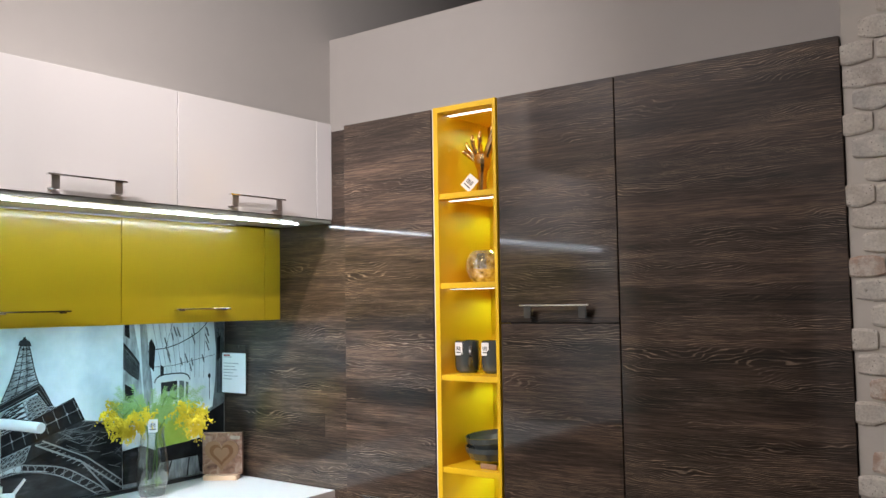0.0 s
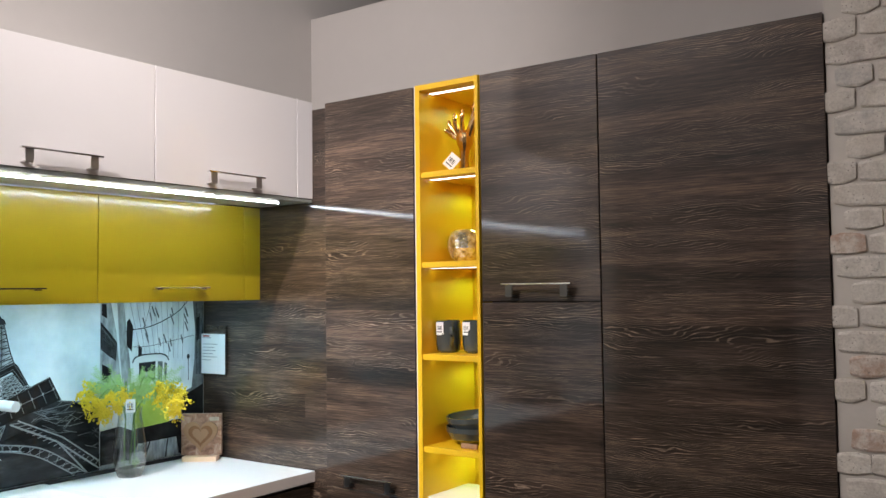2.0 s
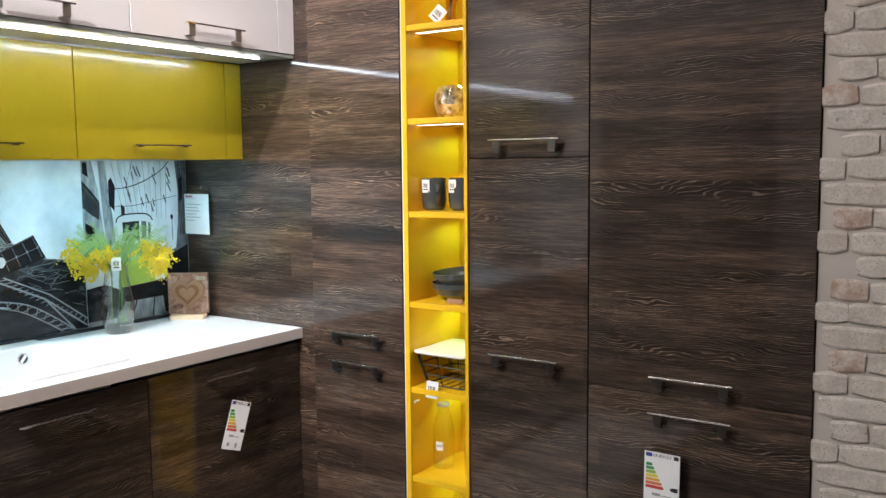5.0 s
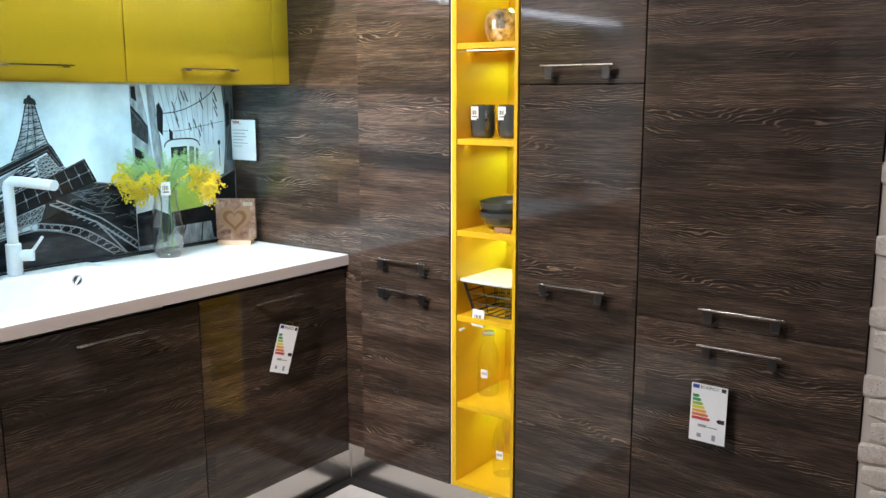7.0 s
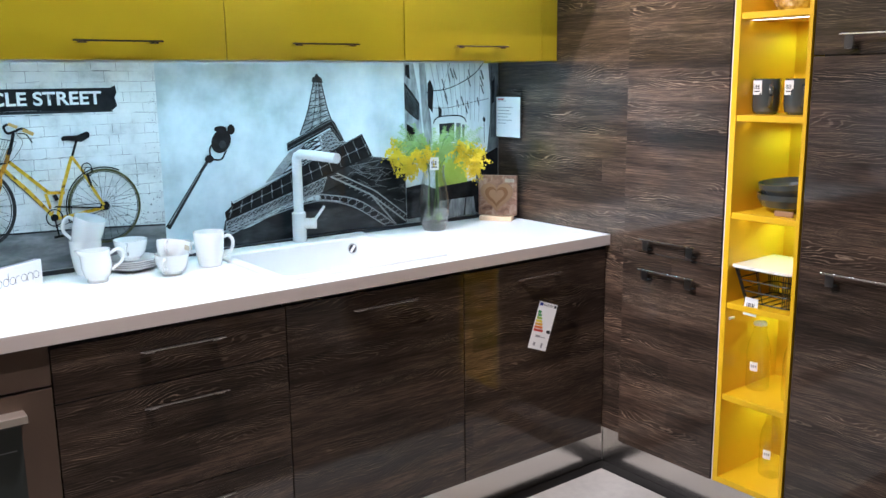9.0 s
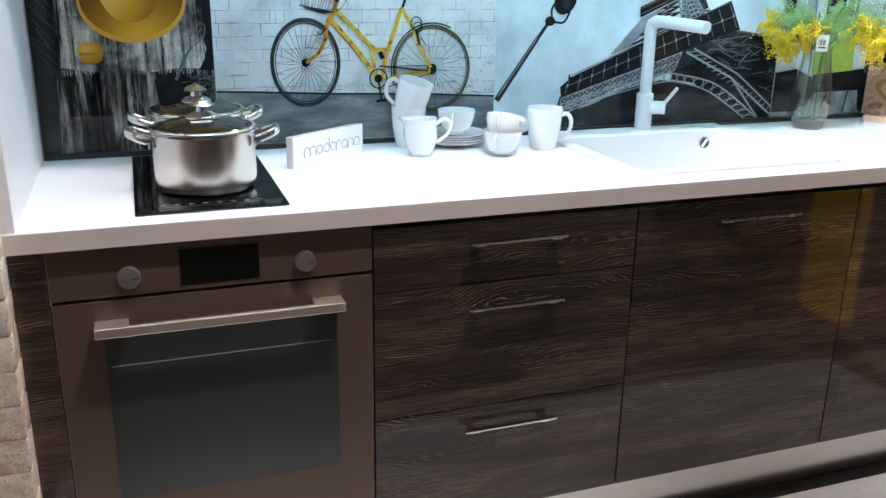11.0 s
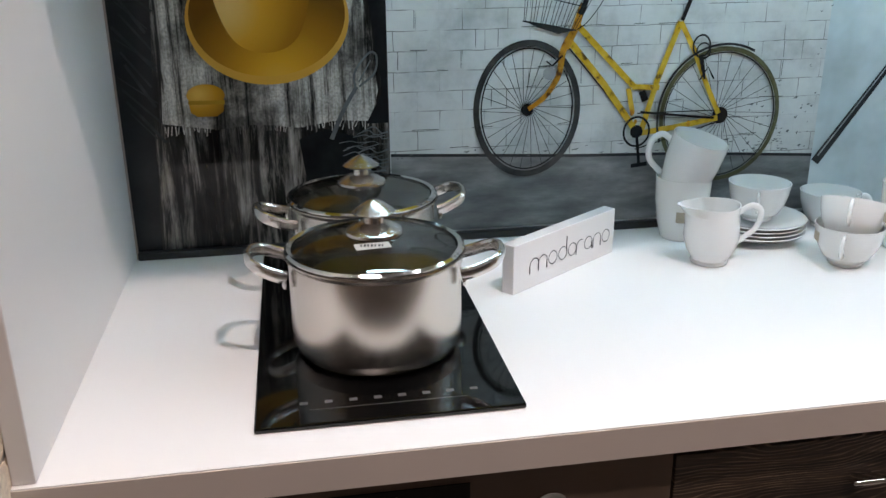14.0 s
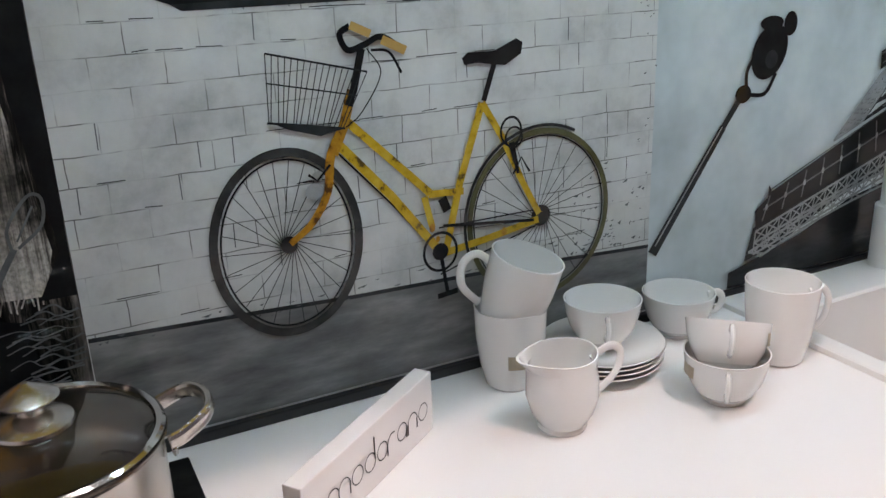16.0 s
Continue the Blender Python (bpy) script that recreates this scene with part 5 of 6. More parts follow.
cooking_pot(-2.612, 0.142, 10, "shiny stainless steel pot with a glass lid, behind another pot")

# ---- sink and tap ----


def rounded(x0, x1, y0, y1, r, n=6):
    out = []
    for cx, cy, a in ((x1 - r, y1 - r, 0), (x0 + r, y1 - r, 90), (x0 + r, y0 + r, 180), (x1 - r, y0 + r, 270)):
        out += [(cx + r * math.cos(radians(a + 90 * k / n)), cy + r * math.sin(radians(a + 90 * k / n))) for k in range(n + 1)]
    return out


def loft(loops, cap0=False, cap1=True):
    bm = bmesh.new()
    rings = [[bm.verts.new((x, y, z)) for x, y in pts] for pts, z in loops]
    for p, q in zip(rings, rings[1:]):
        for i in range(len(p)):
            j = (i + 1) % len(p)
            bm.faces.new((p[i], p[j], q[j], q[i]))
    if cap0:
        bm.faces.new(rings[0][::-1])
    if cap1:
        bm.faces.new(rings[-1])
    return bm


sx0, sx1, sy0, sy1 = SINK
sink = thing("inset_sink", ((sx0 + sx1) / 2, (sy0 + sy1) / 2, 0.73), "white composite inset sink with a raised rim", "sink")
bx = (-2.668, -2.262, 1.094, 1.612)
part("bowl", loft([(rounded(sx0, sx1, sy0, sy1, 0.012), 0.9003), (rounded(sx0 + 0.001, sx1 - 0.001, sy0 + 0.001, sy1 - 0.001, 0.012), 0.9075), (rounded(sx0 + 0.004, sx1 - 0.004, sy0 + 0.004, sy1 - 0.004, 0.012), 0.909),
                   (rounded(bx[0] - 0.004, bx[1] + 0.004, bx[2] - 0.004, bx[3] + 0.004, 0.03), 0.909), (rounded(*bx, 0.03), 0.905), (rounded(bx[0] + 0.004, bx[1] - 0.004, bx[2] + 0.004, bx[3] - 0.004, 0.03), 0.78), (rounded(bx[0] + 0.03, bx[1] - 0.03, bx[2] + 0.03, bx[3] - 0.03, 0.03), 0.755)]), SINK_WHITE, sink)
of = part("overflow", disc_x(bx[0] + 0.0015, 1.552, 0.872, 0.0185, 0.005, bevel=0.001), CHROME, sink, "round chrome overflow cover")
part("overflow_hole", disc_x(bx[0] + 0.0066, 1.552, 0.872, 0.0150, 0.0004), BLACK, of)
ob_bar = box(bx[0] + 0.0072, bx[0] + 0.0085, 1.5475, 1.5565, 0.858, 0.886, 0.001)
bmesh.ops.rotate(ob_bar, cent=(bx[0], 1.552, 0.872), matrix=Matrix.Rotation(radians(-38), 3, "X"), verts=ob_bar.verts)
part("overflow_bar", ob_bar, CERAMIC, of, "white bar across the overflow")
part("drain", lathe([(0, 0.004), (0.035, 0.003), (0.045, 0.0005)], -2.45, 1.35, 0.7552, 28), CHROME, sink, "chrome drain cover")

tap = thing("kitchen_tap", (-2.728, 1.383, 0.909), "matt white angular mixer tap", "tap")
tx, ty = -2.728, 1.383
part("column", lathe([(0, 0), (0.0235, 0), (0.0235, 0.1), (0.0215, 0.102), (0.0165, 0.103), (0.0165, 0.105), (0.0165, 0.285), (0, 0.285)], tx, ty, 0.909, 32), SINK_WHITE, tap)
part("spout", tube([(tx, ty, 1.165), (tx, ty, 1.19), (tx + 0.004, ty + 0.002, 1.202), (tx + 0.016, ty + 0.006, 1.209), (tx + 0.05, ty + 0.017, 1.209), (tx + 0.185, ty + 0.05, 1.203)], 0.0165, 20), SINK_WHITE, tap)
hub = part("lever_body", tube([(tx + 0.012, ty + 0.012, 0.972), (tx + 0.036, ty + 0.046, 0.972)], 0.0185, 20), SINK_WHITE, tap)
part("lever", tube([(tx + 0.032, ty + 0.042, 0.982), (tx + 0.05, ty + 0.072, 1.03)], [0.0055, 0.0045], 10), SINK_WHITE, hub)

# ---- porcelain ----


def cup_profile(kind):
    if kind == "mug":
        o = [(0, 0), (0.030, 0), (0.032, 0.002), (0.039, 0.03), (0.0435, 0.065), (0.045, 0.104)]
        i = [(0.0432, 0.104), (0.0415, 0.065), (0.037, 0.03), (0.030, 0.008), (0, 0.006)]
    elif kind == "tall":
        o = [(0, 0), (0.031, 0), (0.033, 0.002), (0.040, 0.035), (0.044, 0.07), (0.0465, 0.106)]
        i = [(0.0447, 0.106), (0.042, 0.07), (0.038, 0.035), (0.031, 0.008), (0, 0.006)]
    else:
        o = [(0, 0), (0.024, 0), (0.0255, 0.002), (0.0245, 0.005), (0.034, 0.013), (0.042, 0.027), (0.047, 0.045), (0.0495, 0.062)]
        i = [(0.0478, 0.062), (0.045, 0.045), (0.040, 0.028), (0.032, 0.015), (0.018, 0.009), (0, 0.008)]
    return o + i


def porcelain(name, kind, m, handle, label, category, stick=False):
    """A cup in its own axes, handle turned to that angle about it, standing at the pose m."""
    c = thing(name, (0, 0, 0), label, category, "white porcelain on the worktop")
    part("bowl", lathe(cup_profile(kind), 0, 0, 0, 44), CERAMIC, c)
    if kind == "cup":
        pts = [(0.044, 0, 0.052), (0.058, 0, 0.054), (0.066, 0, 0.044), (0.060, 0, 0.030), (0.041, 0, 0.024)]
    else:
        pts = [(0.042, 0, 0.084), (0.060, 0, 0.088), (0.072, 0, 0.070), (0.066, 0, 0.042), (0.040, 0, 0.026)]
    hm = tube(smoothed(pts, 6), 0.0031, 10, flat=1.7, up=(0, 1, 0))
    bmesh.ops.rotate(hm, cent=(0, 0, 0), matrix=Matrix.Rotation(radians(handle), 3, "Z"), verts=hm.verts)
    part("handle", hm, CERAMIC, c)
    if stick:
        sm = None
        for k in range(5):
            a = radians(handle + stick + k * 6)
            r = 0.0478 if kind == "cup" else 0.0437
            sm = sm or bmesh.new()
            q = [sm.verts.new((r * math.cos(b), r * math.sin(b), z)) for b, z in ((a, 0.036), (a + radians(6), 0.036), (a + radians(6), 0.054), (a, 0.054))]
            sm.faces.new(q)
        part("sticker", sm, STICKER, c, "small beige barcode sticker")
    c.matrix_basis = m
    return c


STICKER = scuffed("barcode_paper", (0.42, 0.36, 0.27), 0.7, scale=400.0, amount=0.5)
T = TOP_Z + 0.0004
porcelain("mug", "mug", pose(-2.712, 0.674, T), 165, "white porcelain mug with another mug stacked in it", "mug", 160)
porcelain("mug", "mug", pose(-2.7165, 0.668, T + 0.069, 0, 17, 47), 188, "white porcelain mug tilted inside another mug", "mug")
porcelain("tea_cup", "cup", pose(-2.692, 0.798, T + 0.0305), -30, "white porcelain cup standing on a pile of saucers", "cup")
porcelain("tea_cup", "cup", pose(-2.715, 0.944, T), 75, "white porcelain cup with a barcode sticker", "cup", -28)
porcelain("tea_cup", "cup", pose(-2.546, 0.868, T), -42, "white porcelain cup holding another cup", "cup", -80)
porcelain("tea_cup", "cup", pose(-2.544, 0.866, T + 0.034, 0, -23, -43), 2, "white porcelain cup tilted inside another cup", "cup", 62)
porcelain("tall_mug", "tall", pose(-2.592, 1.003, T), 80, "tall white porcelain mug beside the sink", "mug")
saucer = solid("saucer", lathe([(0, 0.003), (0.03, 0.003), (0.032, 0.0), (0.036, 0.0), (0.05, 0.006), (0.068, 0.010), (0.079, 0.0165), (0.0785, 0.018), (0.067, 0.0125), (0.05, 0.009), (0.034, 0.0065), (0, 0.006)], -2.69, 0.796, T, 48), CERAMIC, "white porcelain saucer in a pile", "saucer", "saucers in a pile")
for k in range(1, 4):
    copy_thing(saucer, pose(-2.69 + random.uniform(-0.002, 0.002), 0.796 + random.uniform(-0.002, 0.002), T + 0.0062 * k))

jug = thing("milk_jug", (-2.591, 0.668, T), "white porcelain milk jug with a spout", "jug")
jb = lathe([(0, 0), (0.027, 0), (0.0285, 0.003), (0.027, 0.007), (0.036, 0.022), (0.0415, 0.042), (0.0405, 0.062), (0.0375, 0.078), (0.039, 0.091), (0.0375, 0.091), (0.036, 0.078), (0.039, 0.062), (0.040, 0.042), (0.034, 0.022), (0.024, 0.010), (0, 0.009)], 0, 0, 0, 44)
for v in jb.verts:
    k = max(0.0, (v.co.z - 0.055) / 0.036)
    d = max(0.0, -v.co.y / 0.04)
    v.co.y -= 0.021 * k * k * d ** 4
    v.co.z += 0.004 * k * d ** 3 + 0.003 * k * max(0.0, v.co.y / 0.04) ** 2
bmesh.ops.translate(jb, vec=(-2.591, 0.668, T), verts=jb.verts)
part("bowl", jb, CERAMIC, jug)
part("handle", tube(smoothed([(-2.591 + a, 0.668 + b, T + c) for a, b, c in ((0.004, 0.036, 0.076), (0.006, 0.058, 0.088), (0.007, 0.074, 0.078), (0.006, 0.068, 0.052), (0.004, 0.040, 0.030))], 6), 0.0031, 10, flat=1.6, up=(1, 0, 0)), CERAMIC, jug)

# ---- display block with thin lettering shapes ----
SD = Vector((-0.143, 0.199, 0)).normalized()
SN = Vector((SD.y, -SD.x, 0))
block = thing("display_block", (0, 0, 0), "white display block with a thin dark word mark", "sign")
sb = box(0, 0.245, -0.021, 0, 0, 0.0725, 0.0012)
part("block", sb, WHITE_LACQUER, block)


def loop_mark(cx, cz, a0, a1, r=0.0098, tail=None):
    pts = [(cx + r * math.cos(radians(a0 + (a1 - a0) * k / 22)), cz + r * math.sin(radians(a0 + (a1 - a0) * k / 22))) for k in range(23)]
    pts += tail or []
    b = bmesh.new()
    for q in stroke(pts, 0.0014):
        b.faces.new([b.verts.new((x, 0.0009, z)) for x, z in q])
    return b


MZ = 0.034
marks = [(0.045, 180, 0, None), (0.0645, 180, 0, None), (0.0875, 0, 360, None), (0.111, 0, 360, None), (0.1345, -40, 320, None), (0.155, 180, 60, None), (0.175, 0, 360, None), (0.198, 180, 0, None), (0.221, 0, 360, None)]
for cx, a0, a1, tail in marks:
    part("mark", loop_mark(cx, MZ, a0, a1), INK, block, smooth=False)
for x0, z0, z1 in ((0.0352, 0.022, MZ), (0.0548, 0.022, MZ), (0.0743, 0.022, MZ), (0.1208, MZ, 0.058), (0.1452, 0.022, MZ), (0.1848, 0.022, MZ), (0.1882, 0.022, MZ), (0.2078, 0.022, MZ)):
    part("mark", box(x0 - 0.0007, x0 + 0.0007, 0.0003, 0.0008, z0, z1), INK, block)
block.matrix_basis = Matrix.Translation((-2.517, 0.340, T)) @ Matrix(((SD.x, SN.x, 0, 0), (SD.y, SN.y, 0, 0), (0, 0, 1, 0), (0, 0, 0, 1)))

# ---- vase with mimosa ----
VX, VY = -2.655, 1.905
VASE_GLASS = thin_glass("vase_glass", (0.965, 0.985, 0.975), 0.7)
WATER = thin_glass("vase_water", (0.965, 0.985, 0.975), 0.2)
THICK_GLASS = thin_glass("thick_vase_base", (0.68, 0.72, 0.70), 0.8)
vase = thing("glass_vase", (VX, VY, T), "clear glass vase with water and mimosa stems", "vase")
vp = [(0, 0), (0.040, 0), (0.0425, 0.004), (0.051, 0.03), (0.0575, 0.075), (0.0570, 0.11), (0.048, 0.165), (0.0405, 0.205), (0.0400, 0.225), (0.043, 0.240)]
part("body", lathe(vp + [(r - 0.0025 if r > 0.01 else 0, z + (0.012 if z < 0.01 else 0)) for r, z in reversed(vp)], VX, VY, T, 40), VASE_GLASS, vase)
part("base", lathe([(0, 0.0004), (0.0395, 0.0004), (0.0420, 0.004), (0.0455, 0.015), (0.043, 0.018), (0, 0.015)], VX, VY, T, 40), THICK_GLASS, vase, "thick clear glass base")
part("water", lathe([(0, 0.019), (0.0445, 0.019), (0.0485, 0.032), (0.0545, 0.075), (0.0545, 0.096), (0, 0.096)], VX, VY, T, 36), WATER, vase, "clear water")


def price_tag(name, m, w, h, parent=None, label="small white price tag on a thread"):
    """A paper tag with printed bars, in the pose m: w along x, h along z, seen from -y."""
    g = thing(name, (0, 0, 0), label, "tag", "price tags")
    part("card", box(-w / 2, w / 2, 0, 0.0008, -h, 0), PAPER, g)
    bars = None
    for k in range(5):
        bars = box(-w * 0.32 + k * w * 0.13, -w * 0.32 + k * w * 0.13 + w * (0.05 + 0.03 * (k % 2)), -0.0004, -0.0001, -h * 0.62, -h * 0.30, 0, bars)
    bars = box(-w * 0.34, w * 0.30, -0.0004, -0.0001, -h * 0.80, -h * 0.72, 0, bars)
    part("printing", bars, INK, g)
    g.matrix_basis = m
    return g


STEM = scuffed("green_stem", (0.10, 0.20, 0.04), 0.6)
LEAF = scuffed("mimosa_leaf", (0.33, 0.52, 0.17), 0.6, amount=0.4, scale=60.0)
BLOSSOM = scuffed("mimosa_blossom", (0.76, 0.57, 0.02), 0.8, amount=0.3, scale=150.0, bumpy=0.3)
rng = random.Random(4)
bunch = thing("mimosa_bunch", (VX, VY, T + 0.02), "bunch of yellow mimosa with feathery green leaves", "flowers")
# in the plane seen from the room: along = (0.58, 0.81) in plan, so offsets are (sideways, towards the room, up)
SIDE, OUT = Vector((0.55, 0.835, 0)), Vector((0.835, -0.55, 0))


def spot(s, o, z):
    return Vector((VX, VY, 0)) + SIDE * s + OUT * o + Vector((0, 0, z))


def cluster(cen, reach, n, ball):
    """Short twigs that fan out and droop from one place, each set with tiny balls."""
    b = bmesh.new()
    proto = bmesh.new()
    bmesh.ops.create_icosphere(proto, subdivisions=1, radius=1.0)
    vs = [v.co.copy() for v in proto.verts]
    fs = [[v.index for v in f.verts] for f in proto.faces]
    proto.free()
    for k in range(n):
        d = Vector((rng.gauss(0, 0.8), rng.gauss(0, 0.8), rng.gauss(-0.25, 0.75))).normalized() * reach * rng.uniform(0.7, 1.3)
        root = cen + Vector((rng.gauss(0, 0.010), rng.gauss(0, 0.010), rng.gauss(0, 0.008)))
        for i in range(13):
            t = (i + 0.5) / 13
            c = root + d * t + Vector((rng.gauss(0, 0.0030), rng.gauss(0, 0.0030), rng.gauss(0, 0.0030) - 0.012 * t * t))
            r = ball * rng.uniform(0.7, 1.2) * (1.15 - 0.4 * t)
            made = [b.verts.new(c + v * r) for v in vs]
            for f in fs:
                b.faces.new([made[i] for i in f])
    return b


sprays = [(-0.150, 0.02, 1.185), (-0.115, 0.05, 1.165), (-0.085, 0.03, 1.135), (-0.125, -0.03, 1.205), (-0.07, 0.06, 1.18), (-0.045, 0.03, 1.155), (0.10, 0.03, 1.165), (0.135, 0.05, 1.155), (0.155, 0.02, 1.175), (0.115, 0.0, 1.195), (0.085, 0.05, 1.205), (-0.10, 0.0, 1.12), (0.14, 0.03, 1.125), (-0.025, 0.05, 1.19)]
for s, o, z in sprays:
    top = spot(s * 1.04 + 0.008, o, z + 0.006)
    base = spot(s * 0.08 + rng.uniform(-0.012, 0.012), rng.uniform(-0.012, 0.012), T + 0.03)
    neck = spot(s * 0.14, o * 0.2, 1.13)
    mid = spot(s * 0.55, o * 0.6, max(z, 1.15) + 0.045)
    line = [base, (base + neck) / 2, neck, mid, top] if sprays.index((s, o, z)) % 3 == 0 else [neck, mid, top]
    part("stem", tube(smoothed(line, 4), 0.0013, 6), STEM, bunch)
    part("blossom", cluster(top, 0.036, 19, 0.0036), BLOSSOM, bunch, "cluster of tiny yellow blossom balls")
for k in range(12):
    a, r = rng.uniform(0, 6.28), rng.uniform(0.008, 0.030)
    c = Vector((VX + r * math.cos(a), VY + r * math.sin(a), T + rng.uniform(0.028, 0.07)))
    b = bmesh.new()
    for i in range(7):
        d = Vector((rng.uniform(-1, 1), rng.uniform(-1, 1), rng.uniform(-0.4, 1))).normalized() * 0.011
        w = d.cross(Vector((0.3, 0.5, 0.8))).normalized() * 0.0022
        b.faces.new([b.verts.new(p) for p in (c - w * 0.5, c + d * 0.5 - w, c + d, c + d * 0.5 + w, c + w * 0.5)])
    part("leaf", b, LEAF, bunch, "small green leaf under water", smooth=False)
for k in range(78):
    s = rng.uniform(-0.17, 0.20)
    o, z = rng.uniform(-0.04, 0.06), rng.uniform(1.165, 1.315) - abs(s) * 0.22 - (0.03 if abs(s) < 0.04 else 0)
    start = spot(s * 0.4, o * 0.5, 1.165)
    tip = spot(s, o, z)
    b = bmesh.new()
    ax = (tip - start)
    tube([start, (start + tip) / 2 + Vector((0, 0, 0.012)), tip], 0.0009, 5, b)
    for i in range(13):
        t = 0.25 + 0.75 * i / 12
        c = start + ax * t + Vector((0, 0, 0.024 * t * (1 - t)))
        for sg in (-1, 1):
            d = (ax.normalized() * 0.45 + sg * ax.cross(OUT).normalized() + OUT * rng.uniform(-0.4, 0.4)).normalized() * rng.uniform(0.014, 0.026) * (1.15 - t * 0.7)
            w = d.cross(OUT).normalized() * 0.0015
            b.faces.new([b.verts.new(p) for p in (c - w * 0.5, c + d * 0.5 - w, c + d, c + d * 0.5 + w, c + w * 0.5)])
    part("leaf", b, LEAF, bunch, "feathery green leaf", smooth=False)
price_tag("price_tag", Matrix.Translation(spot(0.0, 0.062, 1.175)) @ Matrix(((SIDE.x, -OUT.x, 0, 0), (SIDE.y, -OUT.y, 0, 0), (0, 0, 1, 0), (0, 0, 0, 1))), 0.032, 0.046)

# ---- heart picture ----
def heart_wood():
    m = mat("reclaimed_wood", rough=0.7)
    v = coords(m, (1, 1, 1))
    a = noise_tex(m, v, 26.0, 6.0, 0.65, 1.2)
    paint(m, ramp(m, a, ((0.30, (0.10, 0.045, 0.028)), (0.48, (0.32, 0.175, 0.115)), (0.70, (0.52, 0.37, 0.28)))))
    bump(m, a, 0.5, 0.003)
    return m


HEART_WOOD = heart_wood()
HEART_DARK = scuffed("burnt_wood", (0.22, 0.10, 0.035), 0.6, scale=60.0, amount=0.5, bumpy=0.4)
PALE_FOOT = scuffed("light_wood_foot", (0.68, 0.49, 0.33), 0.6, scale=50.0, amount=0.2, bumpy=0.2)
PALE_WOOD = scuffed("pale_wood", (0.33, 0.185, 0.095), 0.6, scale=50.0, amount=0.25, bumpy=0.2)
HA, HB = Vector((-2.738, 2.187, 0)), Vector((-2.612, 2.276, 0))
HD = (HB - HA).normalized()
HN = Vector((HD.y, -HD.x, 0))
HW = (HB - HA).length
hm4 = Matrix.Translation(HA + Vector((0, 0, T))) @ Matrix(((HD.x, -HN.x, 0, 0), (HD.y, -HN.y, 0, 0), (0, 0, 1, 0), (0, 0, 0, 1)))
heart = thing("heart_block", (0, 0, 0), "reclaimed wood block with a carved heart on a pale foot", "decoration")
part("board", box(0, HW, 0.0, 0.022, 0.018, 0.176, 0.002), HEART_WOOD, heart)


def heart_shape(k, y0, y1):
    b = bmesh.new()
    pts = []
    for i in range(48):
        a = 2 * math.pi * i / 48
        pts.append((HW / 2 + k * 16 * math.sin(a) ** 3, 0.098 + k * (13 * math.cos(a) - 5 * math.cos(2 * a) - 2 * math.cos(3 * a) - math.cos(4 * a))))
    lo, hi = [b.verts.new((x, y0, z)) for x, z in pts], [b.verts.new((x, y1, z)) for x, z in pts]
    b.faces.new(lo)
    for i in range(48):
        b.faces.new((lo[i], lo[(i + 1) % 48], hi[(i + 1) % 48], hi[i]))
    return b


ho = part("heart", heart_shape(0.0041, -0.009, 0.001), PALE_WOOD, heart, "raised wooden heart")
part("heart_core", heart_shape(0.0029, -0.0105, -0.009), HEART_DARK, ho, "darker burnt inner heart")
part("heart_middle", heart_shape(0.0019, -0.0125, -0.0105), PALE_WOOD, ho, "tan wooden middle")
part("sticker", box(HW - 0.045, HW - 0.008, -0.0012, -0.0002, 0.150, 0.164), STICKER, heart, "small white barcode sticker")
part("foot", box(0.012, HW - 0.012, -0.034, 0.020, 0, 0.0175, 0.001), PALE_FOOT, heart, "pale wooden foot strip")
heart.matrix_basis = hm4

# ---- price sheet in the corner ----
SHEET_Y = 2.311
sheet = thing("price_sheet", (-2.696, SHEET_Y - 0.004, 1.22), "white price sheet in a clear acrylic pocket on the dark panel", "sign")
part("hook", box(-2.72, -2.68, SHEET_Y + 0.0002, FILLER_Y - 0.0002, 1.398, 1.41, 0.0005), ACRYLIC, sheet)
part("pocket", box(-2.774, -2.620, SHEET_Y - 0.0022, SHEET_Y - 0.0004, 1.215, 1.412, 0.0005), ACRYLIC, sheet, "clear acrylic pocket")
pg = part("page", box(-2.769, -2.628, SHEET_Y - 0.0032, SHEET_Y - 0.0024, 1.222, 1.379), PAPER, sheet)
bars = None
for k, w in enumerate((0.05, 0.0, 0.09, 0.07, 0.08, 0.06, 0.085, 0.05)):
    if w:
        bars = box(-2.760, -2.760 + w, SHEET_Y - 0.0035, SHEET_Y - 0.0033, 1.362 - k * 0.0125, 1.3645 - k * 0.0125, 0, bars)
part("printing", bars, GREY_INK, pg)
part("heading", box(-2.760, -2.721, SHEET_Y - 0.0036, SHEET_Y - 0.0033, 1.367, 1.373), mat("red_ink", (0.40, 0.05, 0.05), 0.6), pg)

# ---- energy labels ----
ARROWS = [mat("label_" + n, c, 0.6) for n, c in (("dark_green", (0.02, 0.25, 0.06)), ("green", (0.05, 0.30, 0.08)), ("lime", (0.30, 0.45, 0.05)), ("yellow", (0.70, 0.58, 0.03)), ("amber", (0.70, 0.38, 0.04)), ("orange", (0.66, 0.18, 0.05)), ("red", (0.55, 0.06, 0.04)))]
LABEL_BLUE = mat("label_blue", (0.03, 0.05, 0.25), 0.6)


